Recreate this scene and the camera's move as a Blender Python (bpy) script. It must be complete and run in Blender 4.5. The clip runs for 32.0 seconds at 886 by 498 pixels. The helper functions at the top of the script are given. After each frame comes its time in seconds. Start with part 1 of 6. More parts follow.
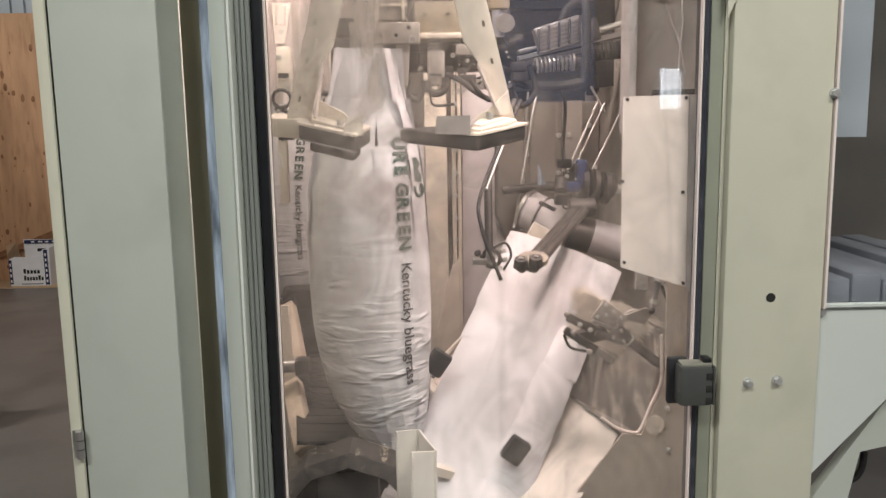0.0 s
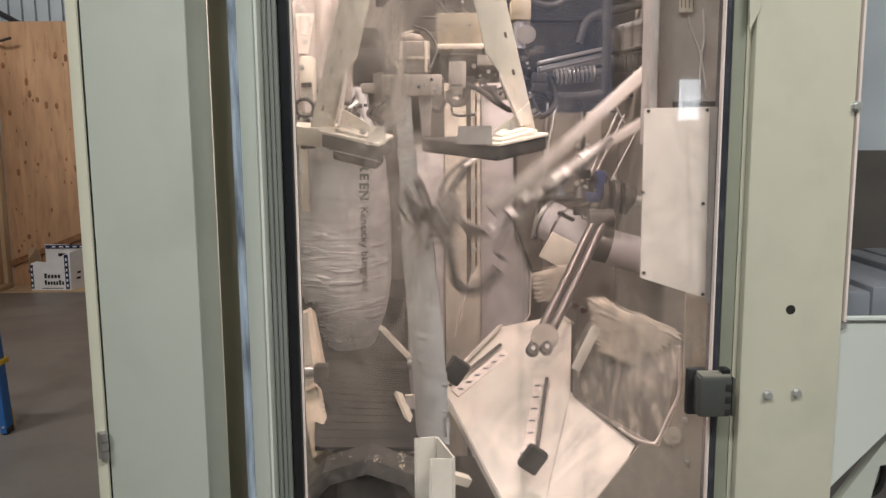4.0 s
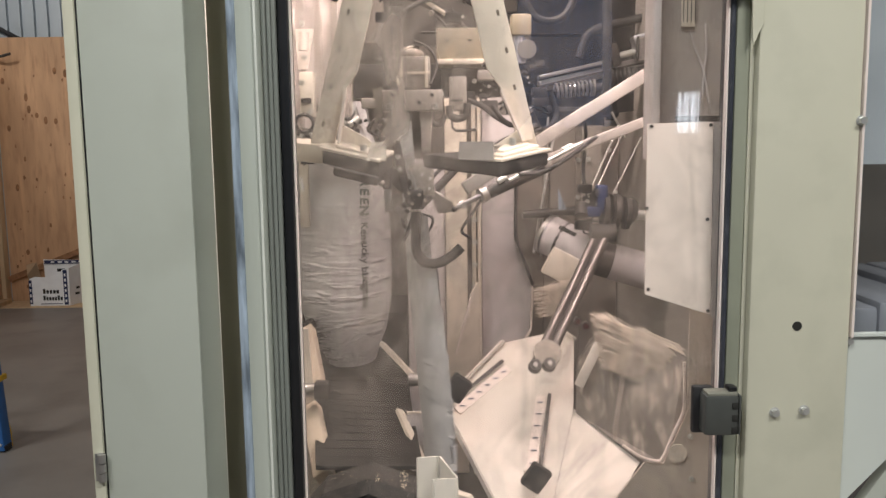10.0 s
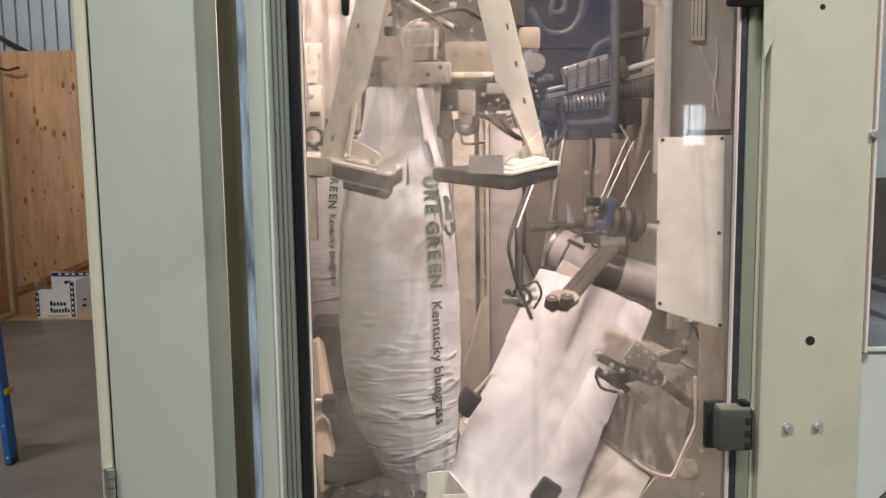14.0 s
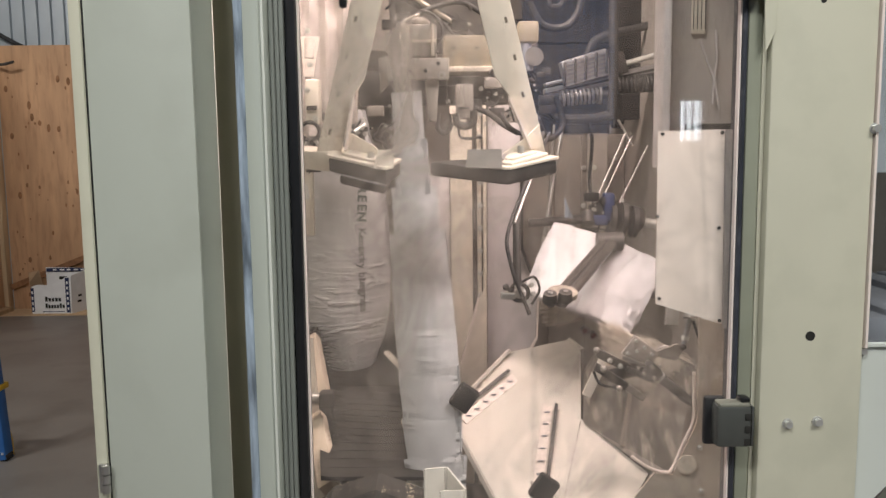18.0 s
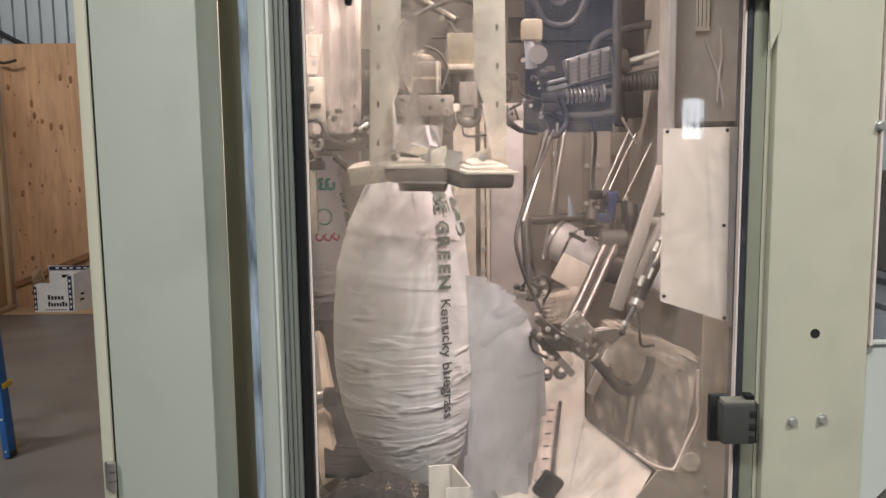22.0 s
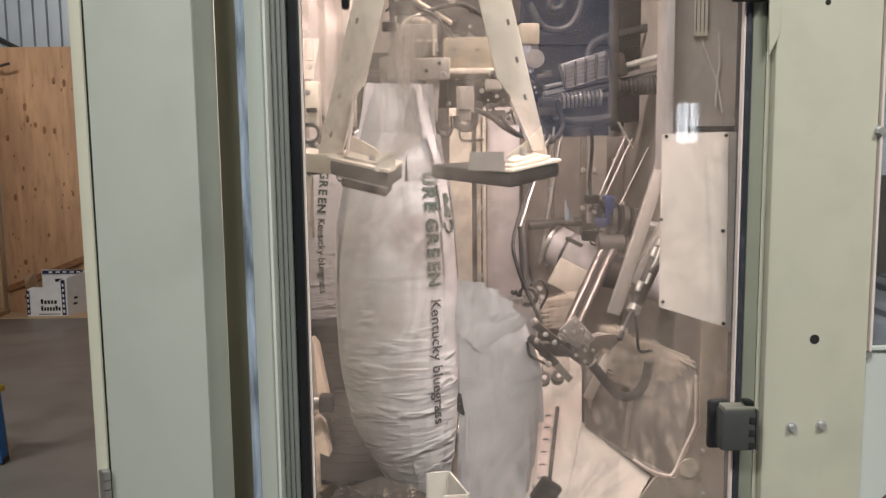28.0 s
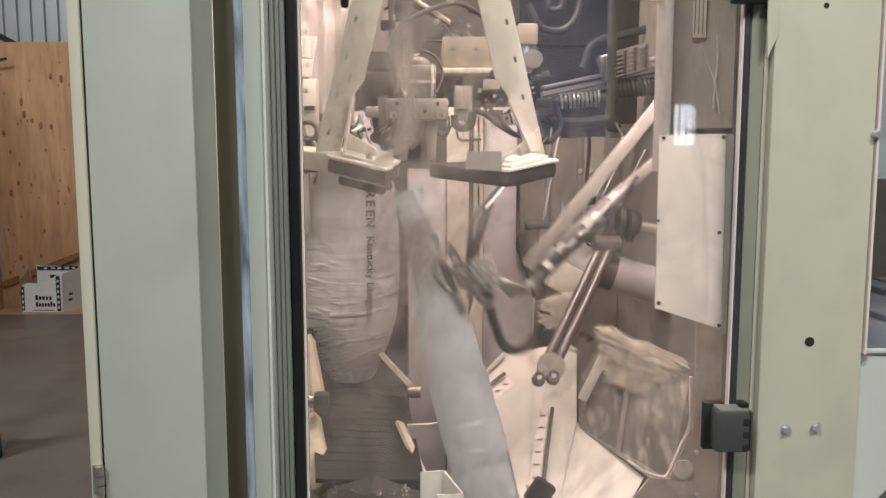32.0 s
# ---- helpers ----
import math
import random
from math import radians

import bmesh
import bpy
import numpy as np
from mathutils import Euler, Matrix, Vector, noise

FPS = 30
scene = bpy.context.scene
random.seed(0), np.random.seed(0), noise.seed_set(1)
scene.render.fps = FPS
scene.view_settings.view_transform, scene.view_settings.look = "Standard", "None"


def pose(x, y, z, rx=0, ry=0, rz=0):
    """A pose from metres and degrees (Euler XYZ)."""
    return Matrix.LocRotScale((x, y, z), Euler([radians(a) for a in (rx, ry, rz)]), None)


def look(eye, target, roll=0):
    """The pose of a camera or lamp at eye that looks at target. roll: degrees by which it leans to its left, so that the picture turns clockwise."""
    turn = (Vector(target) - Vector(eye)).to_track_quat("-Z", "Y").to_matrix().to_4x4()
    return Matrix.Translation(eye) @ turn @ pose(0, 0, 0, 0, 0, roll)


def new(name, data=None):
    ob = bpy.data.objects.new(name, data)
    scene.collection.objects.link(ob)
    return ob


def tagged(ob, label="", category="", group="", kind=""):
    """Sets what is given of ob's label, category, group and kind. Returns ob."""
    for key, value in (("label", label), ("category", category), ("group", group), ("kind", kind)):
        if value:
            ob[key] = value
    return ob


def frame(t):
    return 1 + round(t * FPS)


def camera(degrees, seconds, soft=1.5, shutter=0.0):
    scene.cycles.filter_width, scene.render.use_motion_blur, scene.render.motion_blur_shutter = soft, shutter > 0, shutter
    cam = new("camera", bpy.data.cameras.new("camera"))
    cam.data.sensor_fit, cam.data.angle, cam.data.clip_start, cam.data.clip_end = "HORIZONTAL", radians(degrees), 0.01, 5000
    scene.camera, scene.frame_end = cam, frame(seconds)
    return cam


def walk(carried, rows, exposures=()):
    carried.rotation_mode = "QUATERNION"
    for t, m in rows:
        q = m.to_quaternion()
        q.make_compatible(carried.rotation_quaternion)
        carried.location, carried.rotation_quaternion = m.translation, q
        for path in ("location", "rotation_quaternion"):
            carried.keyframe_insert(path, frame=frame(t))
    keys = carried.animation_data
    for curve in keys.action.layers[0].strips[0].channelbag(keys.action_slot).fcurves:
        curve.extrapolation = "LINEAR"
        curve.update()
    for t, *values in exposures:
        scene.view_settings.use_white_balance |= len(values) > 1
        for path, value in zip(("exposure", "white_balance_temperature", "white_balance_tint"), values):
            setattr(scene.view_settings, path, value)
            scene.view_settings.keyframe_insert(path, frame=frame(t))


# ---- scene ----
cam = camera(57, 32.0, soft=1.45, shutter=0.5)
PATH = [
    (0.0, pose(0.0215, -1.2022, 1.3740, 81.011, 0.897, -1.541)),
    (0.5, pose(0.0225, -1.2052, 1.3713, 81.206, 0.813, -1.375)),
    (1.0, pose(0.0229, -1.2082, 1.3722, 81.429, 0.859, -1.058)),
    (1.5, pose(0.0214, -1.2048, 1.3745, 81.620, 0.957, -0.664)),
    (2.0, pose(0.0191, -1.2062, 1.3735, 81.938, 0.891, -0.346)),
    (2.5, pose(0.0188, -1.2069, 1.3755, 81.954, 0.842, -0.225)),
    (3.0, pose(0.0186, -1.2105, 1.3755, 81.796, 0.684, -0.220)),
    (3.5, pose(0.0163, -1.2156, 1.3743, 81.644, 0.524, -0.279)),
    (5.5, pose(0.0076, -1.2047, 1.3784, 82.079, 0.339, -0.454)),
    (6.0, pose(0.0070, -1.2016, 1.3817, 82.222, 0.425, -0.410)),
    (6.5, pose(0.0043, -1.2020, 1.3775, 82.545, 0.316, -0.403)),
    (7.0, pose(0.0036, -1.2063, 1.3770, 82.643, 0.378, -0.379)),
    (7.5, pose(0.0049, -1.2070, 1.3800, 82.534, 0.557, -0.361)),
    (8.0, pose(0.0065, -1.2045, 1.3779, 82.538, 0.582, -0.344)),
    (8.5, pose(0.0065, -1.2046, 1.3783, 82.523, 0.606, -0.346)),
    (9.0, pose(0.0085, -1.2012, 1.3795, 82.468, 0.692, -0.352)),
    (9.5, pose(0.0089, -1.2006, 1.3792, 82.523, 0.698, -0.399)),
    (10.0, pose(0.0093, -1.2003, 1.3793, 82.584, 0.689, -0.444)),
    (10.5, pose(0.0096, -1.1994, 1.3779, 82.716, 0.692, -0.418)),
    (11.0, pose(0.0080, -1.2013, 1.3794, 82.767, 0.690, -0.388)),
    (11.5, pose(0.0065, -1.1995, 1.3799, 82.874, 0.712, -0.299)),
    (12.0, pose(0.0022, -1.2024, 1.3763, 83.116, 0.526, -0.205)),
    (12.5, pose(-0.0000, -1.2023, 1.3805, 83.137, 0.614, -0.127)),
    (13.0, pose(-0.0000, -1.2000, 1.3800, 83.250, 0.636, -0.075)),
    (13.5, pose(0.0021, -1.1970, 1.3791, 83.370, 0.648, -0.056)),
    (14.0, pose(0.0020, -1.1963, 1.3818, 83.431, 0.728, -0.062)),
    (14.5, pose(0.0003, -1.1968, 1.3809, 83.625, 0.648, -0.098)),
    (16.5, pose(-0.0026, -1.1925, 1.3816, 83.328, 0.598, -0.411)),
    (17.0, pose(-0.0034, -1.1914, 1.3818, 83.223, 0.631, -0.414)),
    (17.5, pose(-0.0012, -1.1893, 1.3798, 83.169, 0.589, -0.339)),
    (18.0, pose(-0.0013, -1.1868, 1.3787, 83.148, 0.650, -0.335)),
    (18.5, pose(-0.0024, -1.1831, 1.3777, 83.119, 0.598, -0.326)),
    (19.0, pose(-0.0047, -1.1844, 1.3798, 83.085, 0.639, -0.297)),
    (19.5, pose(-0.0060, -1.1843, 1.3788, 83.095, 0.644, -0.209)),
    (20.0, pose(-0.0069, -1.1840, 1.3781, 83.095, 0.592, -0.157)),
    (20.5, pose(-0.0055, -1.1853, 1.3788, 83.006, 0.703, -0.136)),
    (21.0, pose(-0.0041, -1.1884, 1.3792, 82.971, 0.775, -0.191)),
    (21.5, pose(-0.0029, -1.1888, 1.3783, 82.986, 0.756, -0.183)),
    (22.0, pose(-0.0064, -1.1883, 1.3777, 83.034, 0.670, -0.225)),
    (22.5, pose(-0.0067, -1.1882, 1.3795, 83.043, 0.736, -0.256)),
    (23.0, pose(-0.0063, -1.1875, 1.3778, 83.146, 0.677, -0.272)),
    (23.5, pose(-0.0061, -1.1867, 1.3811, 83.141, 0.748, -0.299)),
    (24.0, pose(-0.0077, -1.1880, 1.3845, 83.147, 0.814, -0.273)),
    (24.5, pose(-0.0091, -1.1878, 1.3844, 83.206, 0.811, -0.283)),
    (25.0, pose(-0.0105, -1.1870, 1.3796, 83.349, 0.658, -0.300)),
    (25.5, pose(-0.0100, -1.1837, 1.3810, 83.275, 0.722, -0.339)),
    (27.5, pose(-0.0099, -1.1791, 1.3807, 83.229, 0.736, -0.572)),
    (28.0, pose(-0.0119, -1.1801, 1.3800, 83.273, 0.649, -0.629)),
    (28.5, pose(-0.0131, -1.1793, 1.3831, 83.246, 0.655, -0.635)),
    (29.0, pose(-0.0119, -1.1789, 1.3817, 83.304, 0.553, -0.619)),
    (29.5, pose(-0.0139, -1.1822, 1.3813, 83.351, 0.467, -0.710)),
    (30.0, pose(-0.0120, -1.1815, 1.3836, 83.243, 0.467, -0.743)),
    (30.5, pose(-0.0149, -1.1832, 1.3845, 83.168, 0.419, -0.810)),
    (31.0, pose(-0.0170, -1.1844, 1.3846, 83.107, 0.307, -0.843)),
    (31.5, pose(-0.0152, -1.1821, 1.3853, 83.084, 0.326, -0.849)),
    (32.0, pose(-0.0125, -1.1798, 1.3785, 83.270, 0.051, -0.831)),
]
walk(cam, PATH, [(0, 0.0), (32, 0.0)])

# ---- world and lights ----
world = bpy.data.worlds.new("hall_air")
scene.world = world
world.use_nodes = True
wn = world.node_tree.nodes
sky = wn.new("ShaderNodeTexSky")
sky.sky_type, sky.sun_disc = "NISHITA", False
sky.sun_elevation, sky.sun_rotation = radians(40), radians(200)
wn["Background"].inputs["Strength"].default_value = 0.10
world.node_tree.links.new(sky.outputs["Color"], wn["Background"].inputs["Color"])


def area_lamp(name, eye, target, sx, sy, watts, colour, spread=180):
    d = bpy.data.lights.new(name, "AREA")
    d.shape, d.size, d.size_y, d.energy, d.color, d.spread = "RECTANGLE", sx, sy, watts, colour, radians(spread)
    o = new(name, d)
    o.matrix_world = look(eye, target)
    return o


# three unseen fill lamps added inside the machine, and the lamps of the hall
area_lamp("machine_fill_light", (0.26, 0.10, 2.35), (0.0, 0.45, 1.2), 0.5, 0.06, 0.8, (1.0, 0.79, 0.75))
area_lamp("machine_fill_light", (0.445, 0.30, 1.82), (0.02, 0.50, 0.66), 0.12, 0.30, 3.1, (1.0, 0.78, 0.73), 105)
area_lamp("machine_fill_light", (-0.06, 0.58, 2.22), (-0.14, 1.16, 1.0), 0.8, 0.10, 17.0, (1.0, 0.80, 0.73), 160)
area_lamp("hall_lamp", (-1.5, -3.2, 4.6), (-0.5, -0.5, 1.0), 1.6, 0.5, 100, (1.0, 0.985, 0.95))
area_lamp("hall_lamp", (2.2, -3.0, 4.6), (0.8, -0.5, 1.0), 1.6, 0.5, 128, (1.0, 0.97, 0.91))
# unseen lamp added to light the far plywood and carton
area_lamp("hall_lamp", (-4.4, 0.6, 4.6), (-4.2, 6.0, 0.6), 1.6, 0.5, 122, (1.0, 0.95, 0.88))

# ---- materials ----


def material(name, colour, rough=0.5, metal=0.0, vary=0.12, scale=8.0, bump=0.1, grain=120.0, dirt=None, dirt_amount=0.0, coat=0.0, stretch=(1, 1, 1), spec=0.5):
    m = bpy.data.materials.new(name)
    m.use_nodes = True
    n, l = m.node_tree.nodes, m.node_tree.links
    b = n["Principled BSDF"]
    b.inputs["Roughness"].default_value, b.inputs["Metallic"].default_value = rough, metal
    b.inputs["Coat Weight"].default_value = coat
    b.inputs["Specular IOR Level"].default_value = spec
    tc = n.new("ShaderNodeTexCoord")
    mp = n.new("ShaderNodeMapping")
    mp.inputs["Scale"].default_value = stretch
    l.new(tc.outputs["Object"], mp.inputs["Vector"])
    big, fine = n.new("ShaderNodeTexNoise"), n.new("ShaderNodeTexNoise")
    big.inputs["Scale"].default_value, big.inputs["Detail"].default_value = scale, 6
    fine.inputs["Scale"].default_value, fine.inputs["Detail"].default_value = grain, 3
    l.new(mp.outputs["Vector"], big.inputs["Vector"])
    l.new(mp.outputs["Vector"], fine.inputs["Vector"])
    ramp = n.new("ShaderNodeValToRGB")
    ramp.color_ramp.elements[0].position, ramp.color_ramp.elements[1].position = 0.3, 0.7
    ramp.color_ramp.elements[0].color = (*[max(0, c * (1 - vary)) for c in colour], 1)
    ramp.color_ramp.elements[1].color = (*[min(1, c * (1 + vary)) for c in colour], 1)
    l.new(big.outputs["Fac"], ramp.inputs["Fac"])
    last = ramp.outputs["Color"]
    if dirt:
        mix = n.new("ShaderNodeMix")
        mix.data_type = "RGBA"
        dr = n.new("ShaderNodeValToRGB")
        dr.color_ramp.elements[0].position, dr.color_ramp.elements[1].position = 0.5, 0.72
        dr.color_ramp.elements[1].color = (dirt_amount, dirt_amount, dirt_amount, 1)
        dn = n.new("ShaderNodeTexNoise")
        dn.inputs["Scale"].default_value, dn.inputs["Detail"].default_value = scale * 2.3, 8
        l.new(mp.outputs["Vector"], dn.inputs["Vector"])
        l.new(dn.outputs["Fac"], dr.inputs["Fac"])
        l.new(dr.outputs["Color"], mix.inputs["Factor"])
        l.new(last, mix.inputs[6])
        mix.inputs[7].default_value = (*dirt, 1)
        last = mix.outputs[2]
    l.new(last, b.inputs["Base Color"])
    if bump:
        bp = n.new("ShaderNodeBump")
        bp.inputs["Strength"].default_value, bp.inputs["Distance"].default_value = bump, 0.002
        l.new(fine.outputs["Fac"], bp.inputs["Height"])
        l.new(bp.outputs["Normal"], b.inputs["Normal"])
    return m


M = {}
M["green_paint"] = material("pale_green_paint", (0.52, 0.56, 0.50), 0.42, vary=0.03, scale=3, bump=0.05, grain=350, dirt=(0.36, 0.38, 0.32), dirt_amount=0.25)
M["cream_green"] = material("cream_green_paint", (0.66, 0.655, 0.53), 0.40, vary=0.04, scale=4, bump=0.05, grain=350, dirt=(0.42, 0.44, 0.34), dirt_amount=0.25)
M["cream"] = material("cream_paint", (0.78, 0.72, 0.63), 0.45, vary=0.05, scale=9, bump=0.06, dirt=(0.5, 0.44, 0.36), dirt_amount=0.3)
M["white_panel"] = material("white_plastic_sheet", (0.86, 0.77, 0.72), 0.45, vary=0.03, scale=5, bump=0.04)
M["steel"] = material("brushed_steel", (0.55, 0.54, 0.53), 0.35, 0.9, vary=0.1, scale=14, bump=0.06, dirt=(0.42, 0.39, 0.36), dirt_amount=0.5)
M["dull_steel"] = material("dusty_steel_sheet", (0.44, 0.41, 0.38), 0.6, 0.25, vary=0.14, scale=6, bump=0.08, dirt=(0.52, 0.48, 0.43), dirt_amount=0.6)
M["zinc"] = material("zinc_bolt", (0.68, 0.69, 0.67), 0.36, 0.65, vary=0.1, scale=60, bump=0.03)
M["rubber"] = material("black_rubber", (0.020, 0.020, 0.022), 0.6, vary=0.3, scale=20, bump=0.15, dirt=(0.12, 0.11, 0.10), dirt_amount=0.3)
M["gasket"] = material("black_gasket", (0.012, 0.013, 0.015), 0.35, vary=0.3, scale=20, bump=0.1)
# shade of the rear depth put into near-black; dark bristles and fittings share it
M["deep"] = material("shade_dark_steel", (0.010, 0.0098, 0.011), 0.7, 0.0, vary=0.4, scale=8, bump=0.1, dirt=(0.03, 0.028, 0.026), dirt_amount=0.35, spec=0.25)
M["dark"] = material("dark_machine_metal", (0.05, 0.047, 0.046), 0.5, 0.3, vary=0.3, scale=10, bump=0.1, dirt=(0.2, 0.18, 0.16), dirt_amount=0.35)
M["belt"] = material("dark_belt", (0.022, 0.021, 0.020), 0.7, vary=0.4, scale=15, bump=0.25, dirt=(0.12, 0.108, 0.095), dirt_amount=0.25)
M["grey_plastic"] = material("grey_plastic", (0.16, 0.17, 0.165), 0.4, vary=0.06, scale=30, bump=0.05)
M["wood"] = material("plywood", (0.55, 0.33, 0.19), 0.7, vary=0.16, scale=5, bump=0.15, grain=60, stretch=(2.2, 2.2, 0.35), dirt=(0.28, 0.14, 0.07), dirt_amount=0.5)
M["lumber"] = material("pale_lumber", (0.62, 0.45, 0.28), 0.7, vary=0.15, scale=6, bump=0.15, grain=60, stretch=(3, 3, 0.3))
M["knot"] = material("knot_wood", (0.27, 0.13, 0.06), 0.7, vary=0.3, scale=30)
M["concrete"] = material("smooth_concrete", (0.23, 0.21, 0.195), 0.42, vary=0.16, scale=1.3, bump=0.05, grain=90, dirt=(0.15, 0.135, 0.125), dirt_amount=0.7)
M["corrugated"] = material("galvanised_sheet", (0.40, 0.44, 0.48), 0.42, 0.3, vary=0.08, scale=3, bump=0.03)
M["carton"] = material("white_carton", (0.85, 0.85, 0.86), 0.6, vary=0.05, scale=12, bump=0.06)
M["kraft"] = material("brown_carton", (0.42, 0.29, 0.18), 0.75, vary=0.1, scale=12, bump=0.08)
M["navy"] = material("navy_print", (0.02, 0.03, 0.09), 0.5, vary=0.1, bump=0)
M["blue"] = material("blue_fibreglass", (0.03, 0.14, 0.42), 0.45, vary=0.1, scale=20, bump=0.1)
M["yellow"] = material("yellow_plastic", (0.72, 0.45, 0.03), 0.45, vary=0.1, scale=20, bump=0.05)
M["bag"] = material("white_woven_bag", (0.70, 0.70, 0.73), 0.40, vary=0.03, scale=22, bump=0.0, grain=60)


def crease(m):
    """Cross creases that run on over the whole cloth, and a fine weave."""
    n, l = m.node_tree.nodes, m.node_tree.links
    cl = n.new("ShaderNodeAttribute")
    cl.attribute_name = "cloth"
    sep = n.new("ShaderNodeSeparateXYZ")
    l.new(cl.outputs["Vector"], sep.inputs["Vector"])
    low = n.new("ShaderNodeMapRange")
    for key, value in (("From Min", -0.34), ("From Max", -0.66), ("To Min", 0.08), ("To Max", 1.0)):
        low.inputs[key].default_value = value
    l.new(sep.outputs["Z"], low.inputs["Value"])
    face, both = n.new("ShaderNodeMapRange"), n.new("ShaderNodeMath")
    for key, value in (("From Min", -0.06), ("From Max", 0.03), ("To Min", 0.06), ("To Max", 1.0)):
        face.inputs[key].default_value = value
    l.new(sep.outputs["Y"], face.inputs["Value"])
    both.operation = "MULTIPLY"
    l.new(low.outputs["Result"], both.inputs[0])
    l.new(face.outputs["Result"], both.inputs[1])
    prev = None
    for scale, stretch, detail, strength, dist in ((1.0, (8, 8, 34), 2, 1.0, 0.011), (1.0, (10, 10, 75), 2, 0.99, 0.0055), (1.0, (8, 8, 12), 2, 0.5, 0.014), (1.0, (900, 900, 900), 1, 0.15, 0.0006)):
        mp, ns, bp = n.new("ShaderNodeMapping"), n.new("ShaderNodeTexNoise"), n.new("ShaderNodeBump")
        mp.inputs["Scale"].default_value = stretch
        l.new(cl.outputs["Vector"], mp.inputs["Vector"])
        ns.inputs["Scale"].default_value, ns.inputs["Detail"].default_value, ns.inputs["Distortion"].default_value = scale, detail, 0.35
        l.new(mp.outputs["Vector"], ns.inputs["Vector"])
        height = ns.outputs["Fac"]
        if strength == 1.0:
            keep = n.new("ShaderNodeMapRange")
            keep.interpolation_type = "SMOOTHSTEP"
            for key, value in (("From Min", 0.50), ("From Max", 0.80), ("To Min", 0.0), ("To Max", 1.0)):
                keep.inputs[key].default_value = value
            l.new(height, keep.inputs["Value"])
            height = keep.outputs["Result"]
        l.new(height, bp.inputs["Height"])
        bp.inputs["Strength"].default_value, bp.inputs["Distance"].default_value = strength, dist
        if strength > 0.9:
            l.new(both.outputs["Value"], bp.inputs["Strength"])
        if prev:
            l.new(prev.outputs["Normal"], bp.inputs["Normal"])
        prev = bp
    l.new(prev.outputs["Normal"], n["Principled BSDF"].inputs["Normal"])


crease(M["bag"])
M["ink"] = material("dark_ink", (0.07, 0.07, 0.075), 0.5, vary=0.1, bump=0)
M["green_ink"] = material("green_ink", (0.055, 0.095, 0.08), 0.5, vary=0.1, bump=0)
M["teal_ink"] = material("teal_ink", (0.03, 0.36, 0.27), 0.5, vary=0.1, bump=0)
M["red_ink"] = material("red_ink", (0.5, 0.03, 0.08), 0.5, vary=0.1, bump=0)
M["bristle"] = material("pale_bristle", (0.66, 0.60, 0.52), 0.7, vary=0.2, scale=40, bump=0)

M["green_gloss"] = material("glossy_green_paint", (0.50, 0.545, 0.49), 0.16, vary=0.04, scale=6, bump=0.04, grain=200, stretch=(6, 6, 0.4))
# bluish daylight sheen put into the colour; the roller's flag shares it
M["blue_sheen"] = material("blue_sheen", (0.30, 0.37, 0.45), 0.25, vary=0.55, scale=30, bump=0.1, stretch=(3, 3, 0.4))
M["seal_grey"] = material("grey_seal", (0.22, 0.24, 0.22), 0.45, vary=0.1, scale=8, bump=0.05, stretch=(5, 5, 0.3))
# darkened olive: shade of the post's recess put into the colour
M["shade_olive"] = material("shaded_olive_paint", (0.25, 0.24, 0.17), 0.5, vary=0.08, scale=5, bump=0.05)
M["seal_green"] = material("green_grey_seal", (0.30, 0.32, 0.25), 0.5, vary=0.1, scale=8, bump=0.05)
M["gasket_blue"] = material("blue_black_gasket", (0.045, 0.05, 0.065), 0.35, vary=0.3, scale=12, bump=0.1, dirt=(0.16, 0.17, 0.2), dirt_amount=0.5)
M["hole_dark"] = material("dark_bore", (0.02, 0.02, 0.018), 0.8, vary=0.1, bump=0)
M["latch_grey"] = material("grey_latch_plastic", (0.075, 0.08, 0.075), 0.42, vary=0.06, scale=30, bump=0.08, grain=400)
# paler grey than the latch housing
M["latch_light"] = material("pale_latch_top", (0.24, 0.24, 0.20), 0.45, vary=0.1, scale=40, bump=0.08)
M["pale_apron"] = material("pale_green_white_paint", (0.66, 0.71, 0.67), 0.4, vary=0.03, scale=5, bump=0.04)
M["brown_sheet"] = material("brown_grey_sheet", (0.16, 0.14, 0.122), 0.55, vary=0.35, scale=4, bump=0.05)
M["cloudy_sheet"] = material("cloudy_plastic", (0.62, 0.66, 0.70), 0.4, vary=0.12, scale=6, bump=0.08)
M["film_grey"] = material("grey_plastic_film", (0.33, 0.34, 0.38), 0.35, vary=0.15, scale=14, bump=0.12)
M["lilac_sheet"] = material("white_sheet_steel", (0.66, 0.63, 0.65), 0.45, vary=0.06, scale=5, bump=0.04, dirt=(0.5, 0.46, 0.44), dirt_amount=0.4)
M["dusty_beige"] = material("dusty_beige_sheet", (0.50, 0.445, 0.39), 0.6, vary=0.12, scale=7, bump=0.08, dirt=(0.55, 0.49, 0.42), dirt_amount=0.5)
M["strip_grey"] = material("dusty_grey_strip", (0.30, 0.265, 0.23), 0.6, vary=0.25, scale=14, bump=0.1, stretch=(3, 3, 1), dirt=(0.5, 0.44, 0.38), dirt_amount=0.6)
M["flap_grey"] = material("scuffed_grey_flap", (0.30, 0.28, 0.27), 0.4, vary=0.12, scale=18, bump=0.08)
M["red_lens"] = material("dark_red_lens", (0.09, 0.012, 0.014), 0.2, vary=0.1, bump=0)
M["tan_dust"] = material("tan_dusty_steel", (0.19, 0.168, 0.148), 0.6, vary=0.2, scale=6, bump=0.08, dirt=(0.36, 0.32, 0.275), dirt_amount=0.6)
